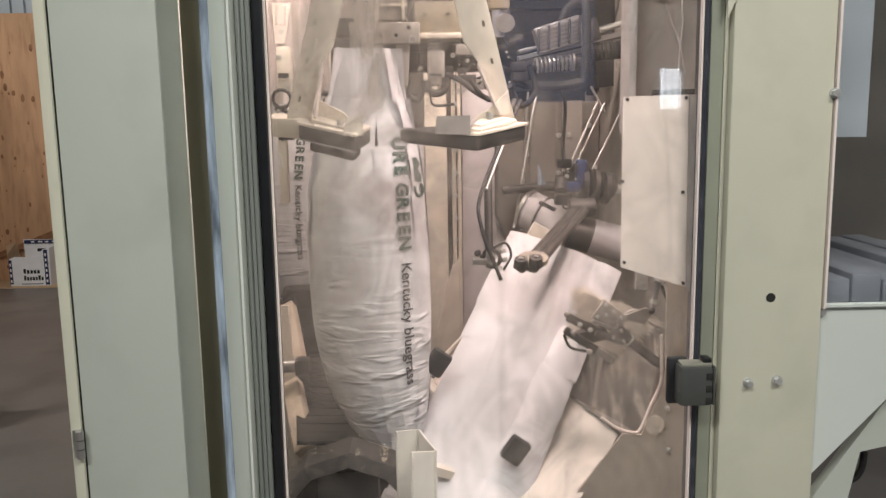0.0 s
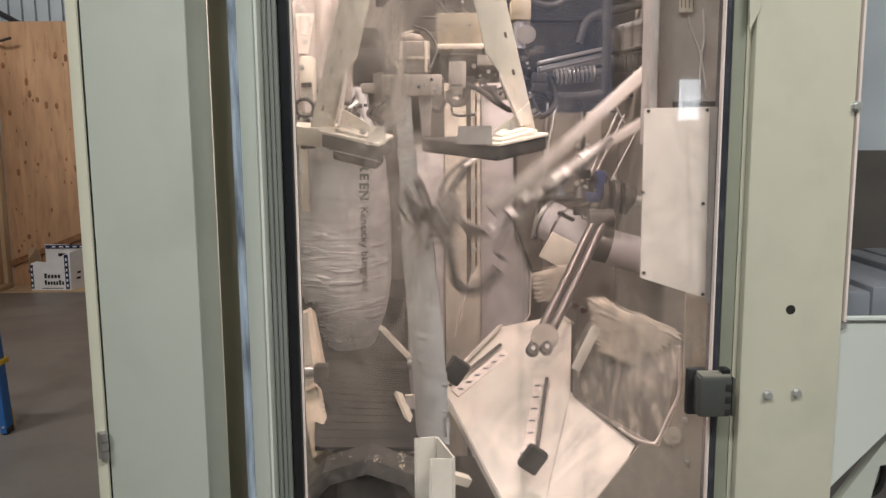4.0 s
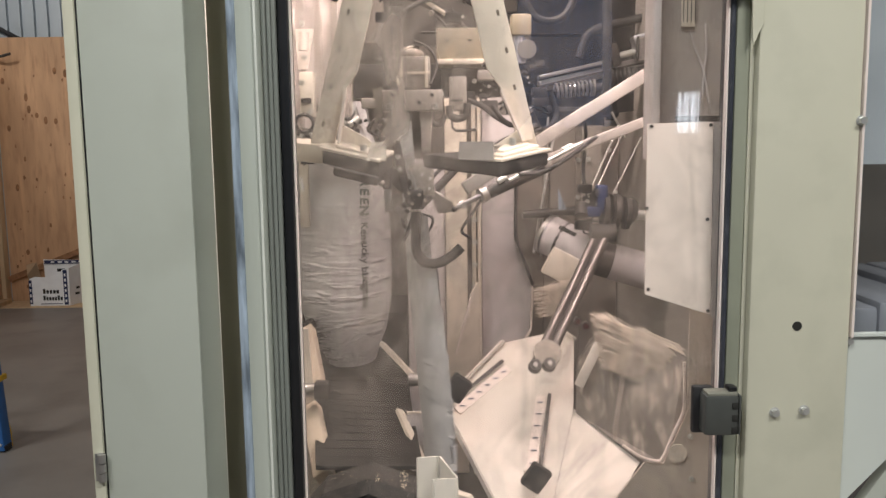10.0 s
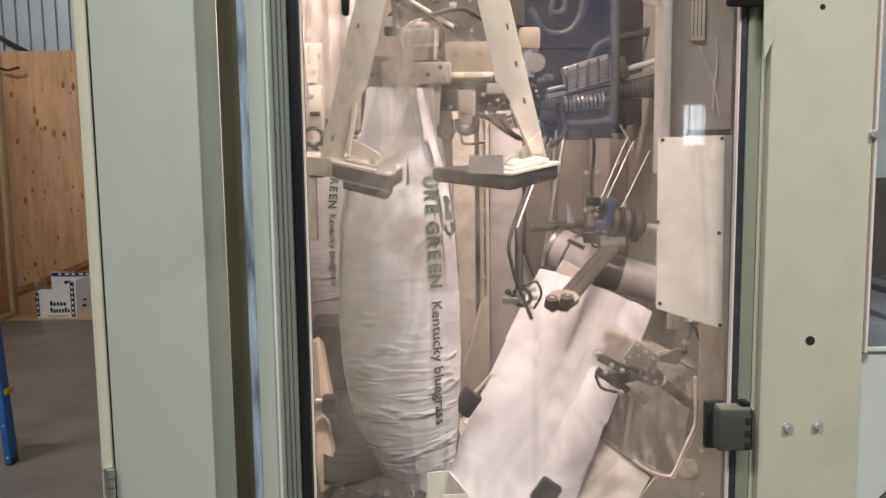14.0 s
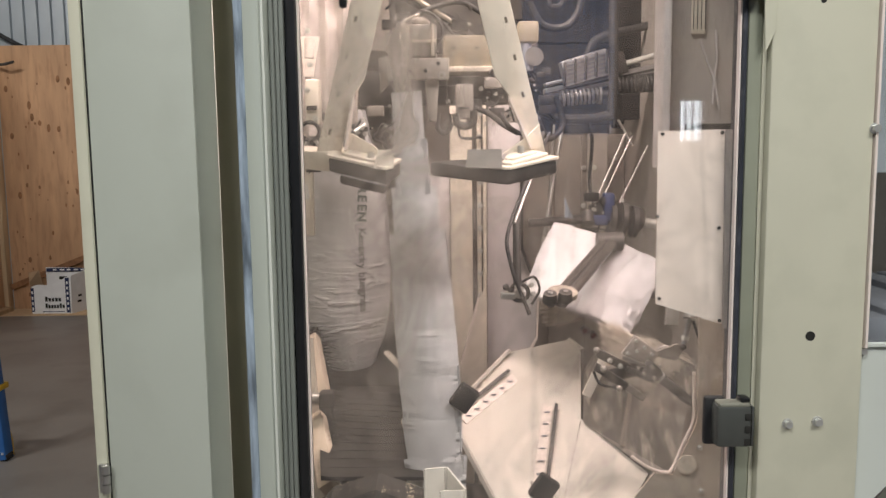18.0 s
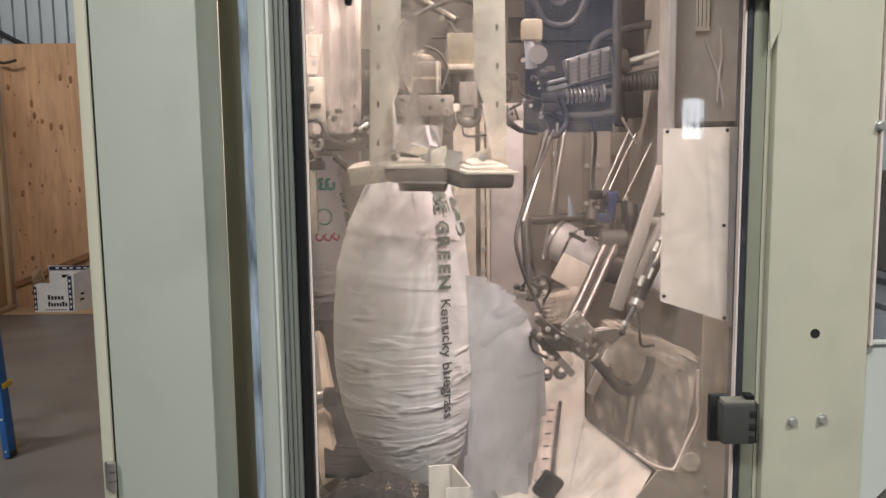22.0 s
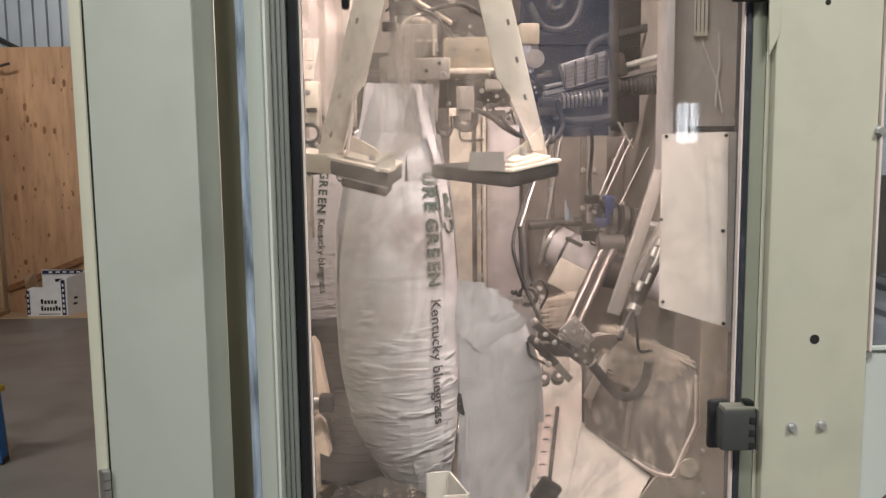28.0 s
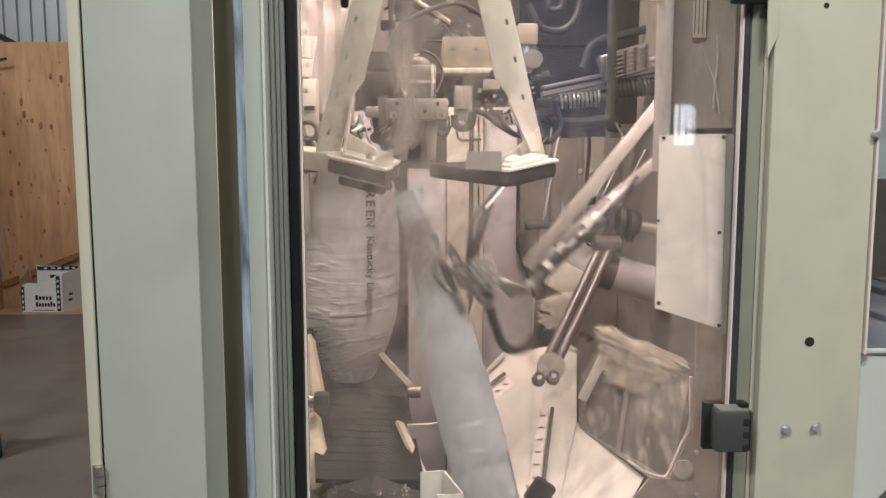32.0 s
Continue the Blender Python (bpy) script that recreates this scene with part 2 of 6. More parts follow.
M["olive_cream"] = material("dusty_olive_cream_paint", (0.36, 0.315, 0.235), 0.5, vary=0.1, scale=10, bump=0.06, dirt=(0.36, 0.31, 0.23), dirt_amount=0.5)
M["curtain_film"] = material("pale_plastic_film", (0.50, 0.45, 0.43), 0.18, vary=0.12, scale=9, bump=0.2, grain=30)
# pale paint that carries the stile's highlight
M["edge_highlight"] = material("painted_highlight", (0.74, 0.78, 0.72), 0.2, vary=0.15, scale=9, bump=0.05, stretch=(6, 6, 0.3))
M["navy_part"] = material("navy_plastic", (0.03, 0.05, 0.14), 0.4, vary=0.1, bump=0)
M["alu"] = material("bright_aluminium", (0.40, 0.40, 0.42), 0.30, 0.85, vary=0.06, scale=14, bump=0.04)
M["column_steel"] = material("dull_column_steel", (0.50, 0.465, 0.45), 0.5, 0.2, vary=0.1, scale=4, bump=0.06, dirt=(0.58, 0.54, 0.5), dirt_amount=0.5)
M["foam_grey"] = material("dusty_foam_rubber", (0.028, 0.027, 0.026), 0.75, vary=0.3, scale=30, bump=0.3, dirt=(0.13, 0.118, 0.105), dirt_amount=0.5)
M["dusty_wood"] = material("dusty_pale_wood", (0.68, 0.58, 0.47), 0.7, vary=0.12, scale=12, bump=0.15, dirt=(0.4, 0.35, 0.28), dirt_amount=0.5)
M["slot_shade"] = material("shadowed_slot", (0.16, 0.13, 0.10), 0.8, vary=0.1, bump=0)
M["chute_paint"] = material("white_cream_paint", (0.72, 0.68, 0.62), 0.45, vary=0.04, scale=6, bump=0.05, dirt=(0.6, 0.54, 0.47), dirt_amount=0.35)
M["smoked"] = material("dusty_smoked_sheet", (0.17, 0.152, 0.133), 0.4, vary=0.5, scale=14, bump=0.06, grain=40, stretch=(2.2, 1, 0.7), dirt=(0.52, 0.47, 0.41), dirt_amount=0.9)
M["seed"] = material("grass_seed", (0.7, 0.62, 0.48), 0.6, vary=0.1, bump=0)
M["post_white"] = material("white_painted_steel", (0.74, 0.72, 0.67), 0.4, vary=0.04, scale=9, bump=0.05)
M["head_steel"] = material("dusty_grey_steel", (0.38, 0.355, 0.33), 0.5, 0.3, vary=0.1, scale=15, bump=0.08, dirt=(0.46, 0.42, 0.38), dirt_amount=0.6)
M["arm_white"] = material("pale_painted_arm", (0.37, 0.35, 0.33), 0.4, vary=0.06, scale=9, bump=0.05)
M["tube_grey"] = material("satin_grey_tube", (0.17, 0.158, 0.15), 0.33, 0.7, vary=0.08, scale=12, bump=0.04)


def glass_material():
    m = bpy.data.materials.new("dusty_acrylic")
    m.use_nodes = True
    n, l = m.node_tree.nodes, m.node_tree.links
    out = n["Material Output"]
    n.remove(n["Principled BSDF"])
    tr, gl, df, tl = (n.new("ShaderNodeBsdf" + k) for k in ("Transparent", "Glossy", "Diffuse", "Translucent"))
    tr.inputs["Color"].default_value = (0.97, 0.965, 0.95, 1)
    gl.inputs["Roughness"].default_value = 0.02
    gl.inputs["Color"].default_value = (1, 1, 1, 1)
    df.inputs["Color"].default_value = (0.40, 0.36, 0.32, 1)
    tl.inputs["Color"].default_value = (0.40, 0.36, 0.32, 1)
    fr = n.new("ShaderNodeFresnel")
    fr.inputs["IOR"].default_value = 1.5
    tc, mp = n.new("ShaderNodeTexCoord"), n.new("ShaderNodeMapping")
    l.new(tc.outputs["Object"], mp.inputs["Vector"])

    def noise_of(scale, detail, distortion, turn, stretch):
        a, t = n.new("ShaderNodeMapping"), n.new("ShaderNodeTexNoise")
        a.inputs["Rotation"].default_value, a.inputs["Scale"].default_value = (0, turn, 0), stretch
        t.inputs["Scale"].default_value, t.inputs["Detail"].default_value, t.inputs["Distortion"].default_value = scale, detail, distortion
        l.new(mp.outputs["Vector"], a.inputs["Vector"])
        l.new(a.outputs["Vector"], t.inputs["Vector"])
        return t.outputs["Fac"]

    def ranged(value, a, b, c, d):
        r = n.new("ShaderNodeMapRange")
        r.interpolation_type = "SMOOTHSTEP"
        for key, x in (("From Min", a), ("From Max", b), ("To Min", c), ("To Max", d)):
            r.inputs[key].default_value = x
        l.new(value, r.inputs["Value"])
        return r.outputs["Result"]

    def maths(kind, a, b):
        m_ = n.new("ShaderNodeMath")
        m_.operation = kind
        for k, v in enumerate((a, b)):
            if isinstance(v, float):
                m_.inputs[k].default_value = v
            else:
                l.new(v, m_.inputs[k])
        return m_.outputs["Value"]

    # wiped swirls, long soft streaks, fine specks, and a thin veil over all of it
    swirl = ranged(noise_of(7.0, 10, 3.2, 0.6, (1.0, 1.0, 0.7)), 0.40, 0.72, 0.0, 1.0)
    streak = ranged(noise_of(3.0, 6, 0.8, -0.75, (1.0, 1.0, 0.16)), 0.46, 0.70, 0.0, 1.0)
    wipe = ranged(noise_of(20.0, 8, 1.2, 0.35, (1.0, 1.0, 0.10)), 0.50, 0.72, 0.0, 1.0)
    cloud = ranged(noise_of(2.6, 3, 0.0, 0.0, (1.0, 1.0, 1.0)), 0.38, 0.66, 0.25, 1.0)
    speck = ranged(noise_of(170.0, 3, 0.0, 0.0, (1.0, 1.0, 1.0)), 0.35, 0.75, 0.65, 1.3)
    film = maths("ADD", maths("MULTIPLY", swirl, 0.20), maths("ADD", maths("MULTIPLY", streak, 0.16), maths("MULTIPLY", wipe, 0.13)))
    total = maths("ADD", maths("MULTIPLY", maths("MULTIPLY", film, cloud), speck), 0.035)
    geo = n.new("ShaderNodeNewGeometry")
    pattern = maths("ADD", ranged(noise_of(9.0, 11, 2.6, 0.5, (1.0, 1.0, 0.75)), 0.32, 0.68, 0.12, 1.5), maths("MULTIPLY", streak, 0.35))
    # dust patches; the first also stands in for shade on the bag's left
    for at, size, amount in (((-0.100, 0.020, 1.12), (0.12, 1.0, 0.30), 0.17), ((-0.040, 0.020, 1.480), (0.17, 1.0, 0.22), 0.38), ((-0.010, 0.020, 1.24), (0.13, 1.0, 0.30), 0.13), ((0.316, 0.020, 1.005), (0.20, 1.0, 0.17), 0.10), ((0.294, 0.020, 1.242), (0.14, 1.0, 0.12), 0.10), ((0.12, 0.020, 0.86), (0.16, 1.0, 0.10), 0.07), ((-0.16, 0.020, 0.78), (0.14, 1.0, 0.22), -0.14)):
        off, sc, ln = (n.new("ShaderNodeVectorMath") for k in range(3))
        off.operation, sc.operation, ln.operation = "SUBTRACT", "DIVIDE", "LENGTH"
        off.inputs[1].default_value, sc.inputs[1].default_value = at, size
        l.new(geo.outputs["Position"], off.inputs[0])
        l.new(off.outputs["Vector"], sc.inputs[0])
        l.new(sc.outputs["Vector"], ln.inputs[0])
        total = maths("ADD", total, maths("MULTIPLY", ranged(ln.outputs["Value"], 0.1, 1.0, amount, 0.0), pattern))
    dust, s1, s2 = n.new("ShaderNodeMixShader"), n.new("ShaderNodeMixShader"), n.new("ShaderNodeMixShader")
    dust.inputs["Fac"].default_value = 0.6
    l.new(df.outputs[0], dust.inputs[1])
    l.new(tl.outputs[0], dust.inputs[2])
    l.new(total, s1.inputs["Fac"])
    l.new(tr.outputs[0], s1.inputs[1])
    l.new(dust.outputs[0], s1.inputs[2])
    l.new(fr.outputs["Fac"], s2.inputs["Fac"])
    l.new(s1.outputs[0], s2.inputs[1])
    l.new(gl.outputs[0], s2.inputs[2])
    l.new(s2.outputs[0], out.inputs["Surface"])
    return m


M["glass"] = glass_material()
cg = bpy.data.materials.new("clear_acrylic")
cg.use_nodes = True
nt = cg.node_tree
nt.nodes.remove(nt.nodes["Principled BSDF"])
c_tr, c_gl, c_fr, c_mx = (nt.nodes.new(k) for k in ("ShaderNodeBsdfTransparent", "ShaderNodeBsdfGlossy", "ShaderNodeFresnel", "ShaderNodeMixShader"))
c_tr.inputs["Color"].default_value = (0.85, 0.87, 0.88, 1)
c_gl.inputs["Roughness"].default_value = 0.03
nt.links.new(c_fr.outputs["Fac"], c_mx.inputs["Fac"])
nt.links.new(c_tr.outputs[0], c_mx.inputs[1])
nt.links.new(c_gl.outputs[0], c_mx.inputs[2])
nt.links.new(c_mx.outputs[0], nt.nodes["Material Output"].inputs["Surface"])
M["clear_glass"] = cg


def glow(name, colour, strength):
    m = bpy.data.materials.new(name)
    m.use_nodes = True
    b = m.node_tree.nodes["Principled BSDF"]
    b.inputs["Base Color"].default_value = (*colour, 1)
    b.inputs["Emission Color"].default_value = (*colour, 1)
    b.inputs["Emission Strength"].default_value = strength
    return m


# glow stands in for light on the blue wall mirrored in the pane
M["blue_light"] = glow("blue_reflection_glow", (0.17, 0.235, 0.38), 1.7)
M["blue_dim"] = glow("blue_reflection_dim", (0.15, 0.20, 0.32), 1.2)
M["daylight"] = glow("daylight_opening", (0.85, 0.92, 1.0), 9.0)

# ---- mesh helpers; all coordinates are in the world ----


def box(bm, x0, x1, y0, y1, z0, z1, bevel=0.0):
    r = bmesh.ops.create_cube(bm, size=1.0, matrix=Matrix.Translation(((x0 + x1) / 2, (y0 + y1) / 2, (z0 + z1) / 2)) @ Matrix.Diagonal((abs(x1 - x0), abs(y1 - y0), abs(z1 - z0), 1)))
    if bevel:
        es = list({e for v in r["verts"] for e in v.link_edges})
        bmesh.ops.bevel(bm, geom=es, offset=bevel, segments=2, affect="EDGES", profile=0.5)
    return bm


def beam(bm, p, q, w, h, up=(0, 1, 0), bevel=0.0):
    """A rectangular bar from p to q, w across and h along up."""
    p, q = Vector(p), Vector(q)
    d = (q - p).normalized()
    u = Vector(up)
    s = d.cross(u).normalized()
    u = s.cross(d)
    m = Matrix((s, u, d)).transposed().to_4x4()
    m.translation = (p + q) / 2
    r = bmesh.ops.create_cube(bm, size=1.0, matrix=m @ Matrix.Diagonal((w, h, (q - p).length, 1)))
    if bevel:
        es = list({e for v in r["verts"] for e in v.link_edges})
        bmesh.ops.bevel(bm, geom=es, offset=bevel, segments=2, affect="EDGES", profile=0.5)
    return bm


def rod(bm, p, q, r0, r1=None, seg=20):
    p, q = Vector(p), Vector(q)
    m = (q - p).to_track_quat("Z", "Y").to_matrix().to_4x4()
    m.translation = (p + q) / 2
    bmesh.ops.create_cone(bm, cap_ends=True, segments=seg, radius1=r0, radius2=r0 if r1 is None else r1, depth=(q - p).length, matrix=m)
    return bm


def ball(bm, p, r, seg=16):
    bmesh.ops.create_uvsphere(bm, u_segments=seg, v_segments=seg // 2, radius=r, matrix=Matrix.Translation(p))
    return bm


def plate(bm, outline, y0, y1, bevel=0.0):
    """A plate with an outline of (x, z), from depth y0 to y1."""
    vs = [bm.verts.new((x, y0, z)) for x, z in outline]
    f = bm.faces.new(vs)
    r = bmesh.ops.extrude_face_region(bm, geom=[f])
    for v in r["geom"]:
        if isinstance(v, bmesh.types.BMVert):
            v.co.y = y1
    if bevel:
        es = list({e for v in vs for e in v.link_edges} | {e for v in r["geom"] if isinstance(v, bmesh.types.BMVert) for e in v.link_edges})
        bmesh.ops.bevel(bm, geom=es, offset=bevel, segments=2, affect="EDGES", profile=0.5)
    bmesh.ops.recalc_face_normals(bm, faces=bm.faces)
    return bm


def hose(bm, points, r, seg=10, steps=8):
    """A bent tube through points, by Catmull-Rom."""
    ps = [Vector(p) for p in points]
    ps = [2 * ps[0] - ps[1]] + ps + [2 * ps[-1] - ps[-2]]
    line = []
    for i in range(1, len(ps) - 2):
        a, b, c, d = ps[i - 1:i + 3]
        for k in range(steps):
            t = k / steps
            line.append(0.5 * (2 * b + (c - a) * t + (2 * a - 5 * b + 4 * c - d) * t * t + (3 * b - a - 3 * c + d) * t ** 3))
    line.append(ps[-2])
    rings, side = [], Vector((0.3, 0.9, 0.31))
    for i, p in enumerate(line):
        d = (line[min(i + 1, len(line) - 1)] - line[max(i - 1, 0)]).normalized()
        side = (side - d * side.dot(d)).normalized()
        up = d.cross(side)
        rings.append([bm.verts.new(p + r * (math.cos(a) * side + math.sin(a) * up)) for a in (2 * math.pi * k / seg for k in range(seg))])
    for a, b in zip(rings, rings[1:]):
        for k in range(seg):
            bm.faces.new((a[k], a[(k + 1) % seg], b[(k + 1) % seg], b[k]))
    bm.faces.new(rings[0][::-1])
    bm.faces.new(rings[-1])
    return bm


def ring(bm, centre, axis, r, tube, seg=28, sides=10, a0=0.0, a1=360.0):
    axis = Vector(axis).normalized()
    u = axis.orthogonal().normalized()
    v = axis.cross(u)
    pts = [Vector(centre) + r * (math.cos(radians(a)) * u + math.sin(radians(a)) * v) for a in np.linspace(a0, a1, seg)]
    return hose(bm, pts, tube, sides, 2)


def part(name, bm, mat, parent=None, label="", smooth=True, loc=None):
    """One mesh object from a bmesh in world coordinates, under a thing or a part."""
    o = parent
    at = Vector((0, 0, 0))
    while o is not None:
        at += o.location
        o = o.parent
    here = Vector(loc) if loc is not None else Vector((0, 0, 0)) if parent is not None else Vector((0, 0, 0))
    if loc is not None:
        here = Vector(loc) - at
    bmesh.ops.translate(bm, verts=bm.verts, vec=-(at + here))
    me = bpy.data.meshes.new(name)
    bm.to_mesh(me)
    bm.free()
    me.materials.append(M[mat] if isinstance(mat, str) else mat)
    if smooth:
        me.polygons.foreach_set("use_smooth", [True] * len(me.polygons))
        me.set_sharp_from_angle(angle=radians(35))
    ob = new(name, me)
    ob.location = here
    if parent is not None:
        ob.parent = parent
    if label:
        ob["label"] = label
    return ob


def thing(name, at, label, category, group="", kind=""):
    ob = new(name)
    ob.empty_display_size = 0.05
    ob.location = at
    return tagged(ob, label, category, group, kind)


def B():
    return bmesh.new()


# ---- hall ----
tagged(part("floor", box(B(), -9, 7, -7, 6.3, -0.2, 0.0), "concrete"), "grey smooth concrete floor with stains", "floor", kind="structure")
wall_back = tagged(part("wall_north", box(B(), -9, 7, 6.3, 6.5, 0.0, 5.0), "corrugated"), "galvanised corrugated metal hall wall", "wall", kind="structure")
PLY_TOP = 2.336
PLY_X = -3.862
bm = B()
for i in range(130):
    x = -9 + i * 0.12
    plate(bm, [(x, PLY_TOP - 0.2), (x + 0.05, PLY_TOP - 0.2), (x + 0.05, 5.0), (x, 5.0)], 6.265, 6.3)
part("ribs", bm, "corrugated", wall_back)
ply = thing("plywood_lining", (PLY_X, 6.2, 0), "orange-brown knotty plywood lining on the hall wall", "wall", kind="structure")
for i in range(4):
    x1 = PLY_X + 1.22 * i
    part("panel", box(B(), x1 + 0.003, x1 + 1.217, 6.12, 6.16, 0.0, PLY_TOP, 0.002), "wood", ply)
for k in range(62):
    x, z = PLY_X + 0.04 + random.random() * 0.85, 0.1 + random.random() * (PLY_TOP - 0.2)
    r = random.choice((0.006, 0.007, 0.009, 0.012, 0.018))
    bm = B()
    bmesh.ops.create_cone(bm, cap_ends=True, segments=10, radius1=r, radius2=r * 0.8, depth=0.004, matrix=Matrix.Translation((x, 6.1195, z)) @ Matrix.Rotation(radians(90), 4, "X") @ Matrix.Diagonal((1, 1.3 + random.random(), 1, 1)))
    part("knot", bm, "knot", ply)
part("batten", beam(B(), (-3.856, 6.090, 0.206), (-3.098, 6.090, 0.496), 0.05, 0.03), "knot", ply, "dark batten nailed aslant")
side_ply = thing("plywood_partition", (PLY_X - 0.02, 5, 0), "plywood partition with pale lumber studs", "wall", kind="structure")
part("panel", box(B(), PLY_X - 0.06, PLY_X - 0.04, 3.6, 6.12, 0, PLY_TOP), "wood", side_ply)
part("stud", box(B(), PLY_X - 0.038, PLY_X, 6.03, 6.118, 0, PLY_TOP, 0.003), "lumber", side_ply)
part("stud", box(B(), PLY_X - 0.038, PLY_X, 5.2, 5.29, 0, PLY_TOP, 0.003), "lumber", side_ply)
part("sill_plate", box(B(), PLY_X - 0.038, PLY_X + 0.05, 3.6, 6.02, 0, 0.04, 0.003), "lumber", side_ply)
tagged(part("spilled_chaff", plate(B(), [(PLY_X + 0.02, 0), (PLY_X + 0.9, 0), (PLY_X + 0.9, 0.004), (PLY_X + 0.02, 0.004)], 5.78, 6.1), "lumber"), "thin yellow layer of seed chaff spilled along the wall", "chaff", kind="stuff")
pipe = thing("wall_hose", (-3.803, 6.200, 2.417), "black hose hung along the metal wall", "hose")
part("tube", hose(B(), [(-4.183, 6.200, 2.665), (-3.899, 6.200, 2.467), (-3.707, 6.200, 2.357), (-3.600, 6.200, 2.307)], 0.02), "rubber", pipe)
part("end_fitting", rod(B(), (-3.629, 6.200, 2.327), (-3.591, 6.200, 2.292), 0.028), "steel", pipe)
part("bracket", hose(B(), [(-3.837, 6.000, 2.190), (-3.756, 6.000, 2.160), (-3.647, 6.000, 2.183)], 0.012), "dark", pipe)

for name, x0, x1, y0, y1 in (("wall_west", -9.2, -9, -7.2, 6.5), ("wall_east", 7, 7.2, -7.2, 6.5), ("wall_south", -9, 7, -7.2, -7)):
    tagged(part(name, box(B(), x0, x1, y0, y1, 0, 5), "corrugated"), "galvanised metal hall wall", "wall", kind="structure")
tagged(part("ceiling", box(B(), -9.2, 7.2, -7.2, 6.5, 5.0, 5.2), "corrugated"), "metal hall roof", "ceiling", kind="structure")
door_day = thing("window_2", (2.502, -6.98, 2.5), "bright daylight window of the hall", "window", kind="structure")
part("pane", box(B(), 2.423, 2.627, -6.995, -6.985, 1.454, 1.845), "daylight", door_day)
for i in range(4):
    x = 2.423 + (i + 0.5) * 0.07
    part("glazing_bar", box(B(), x, x + 0.012, -6.98, -6.965, 1.454, 1.845), "corrugated", door_day)
# unseen glowing panel added for its blue reflection in the window
blue_panel = thing("blue_panel_1", (1.287, -6.98, 2.5), "blue corrugated hall panel out of view, glowing to reflect in the window", "door", kind="structure")
n_rib = 26
bx0, bx1 = 0.810, 1.747
for i in range(n_rib):
    w = (bx1 - bx0) / n_rib
    part("corrugation", box(B(), bx0 + i * w + 0.004, bx0 + (i + 1) * w - 0.004, -6.995, -6.98 + 0.03 * (i % 2), 1.524, 4.6), "blue_dim" if i % 3 == 0 else "blue_light", blue_panel)

carton = thing("carton_box", (-3.40, 5.95, 0.0), "open white carton with navy printed edges", "box")
cx0, cx1, cy0, cy1, cz1 = -3.575, -3.228, 5.86, 6.07, 0.255


def card(name, outline, mat, parent=None, label="", thick=0.005):
    bm = B()
    bm.faces.new([bm.verts.new(p) for p in outline])
    bmesh.ops.recalc_face_normals(bm, faces=bm.faces)
    bmesh.ops.solidify(bm, geom=bm.faces[:], thickness=thick)
    return part(name, bm, mat, parent or carton, label, smooth=False)


front = card("front", ((cx0, cy0, 0.0), (cx1, cy0, 0.0), (cx1 + 0.008, cy0, 0.335), (cx1 - 0.04, cy0, 0.325), (cx1 - 0.085, cy0, 0.285), (cx0 + 0.16, cy0, cz1), (cx0 + 0.06, cy0, cz1 + 0.006), (cx0 + 0.012, cy0, cz1 - 0.012)), "carton")
back = card("back", ((cx0 + 0.05, cy1, 0.0), (cx1 + 0.08, cy1, 0.0), (cx1 + 0.09, cy1, 0.375), (cx0 + 0.045, cy1, 0.385)), "carton")
side = card("side", ((cx1, cy0, 0.0), (cx1 + 0.08, cy1, 0.0), (cx1 + 0.09, cy1, 0.372), (cx1 + 0.008, cy0, 0.335)), "carton")
card("flap", ((cx0, cy0, 0.0), (cx0 + 0.05, cy1, 0.0), (cx0 - 0.02, cy1, 0.36), (cx0 - 0.085, cy1 - 0.05, 0.345), (cx0 - 0.03, cy0 + 0.05, 0.27), (cx0 + 0.004, cy0, 0.245)), "kraft", label="torn brown carton flap")
part("edge_band", box(B(), cx0 + 0.004, cx0 + 0.030, cy0 - 0.004, cy0 - 0.0008, 0.02, cz1 - 0.025), "navy", front)
part("edge_band", box(B(), cx1 - 0.040, cx1 - 0.006, cy0 - 0.004, cy0 - 0.0008, 0.012, 0.320), "navy", front)
part("edge_band", box(B(), cx0 + 0.055, cx1 + 0.07, cy1 - 0.011, cy1 - 0.007, 0.346, 0.378), "navy", back)
part("hand_hole", box(B(), cx0 + 0.165, cx0 + 0.235, cy1 - 0.010, cy1 - 0.0065, 0.275, 0.302, 0.001), "hole_dark", back)
part("bottom_line", box(B(), cx0 + 0.10, cx1 - 0.06, cy0 - 0.003, cy0 - 0.0008, 0.018, 0.024), "navy", front)
for k in range(6):
    z = 0.034 + k * 0.046
    part("dash", box(B(), cx1 - 0.030, cx1 - 0.016, cy0 - 0.0065, cy0 - 0.0045, z, z + 0.024), "carton", front)
for k in range(4):
    z = 0.034 + k * 0.048
    part("dash", box(B(), cx0 + 0.011, cx0 + 0.023, cy0 - 0.0065, cy0 - 0.0045, z, z + 0.026), "carton", front)
for k in range(5):
    x = cx0 + 0.115 + k * 0.062
    part("dash", box(B(), x, x + 0.030 + 0.008 * (k % 2), cy1 - 0.0135, cy1 - 0.0115, 0.356, 0.369), "carton", back)
for f, z, w in ((0.45, 0.30, 0.030), (0.35, 0.15, 0.040), (0.30, 0.10, 0.045)):
    p = Vector((cx1, cy0, 0)).lerp(Vector((cx1 + 0.08, cy1, 0)), f) + Vector((0.0075, -0.003, z))
    part("print_bar", beam(B(), p, p + Vector((0.355, 0.935, 0)) * w, 0.004, 0.018, (0, 0, 1)), "hole_dark", side)
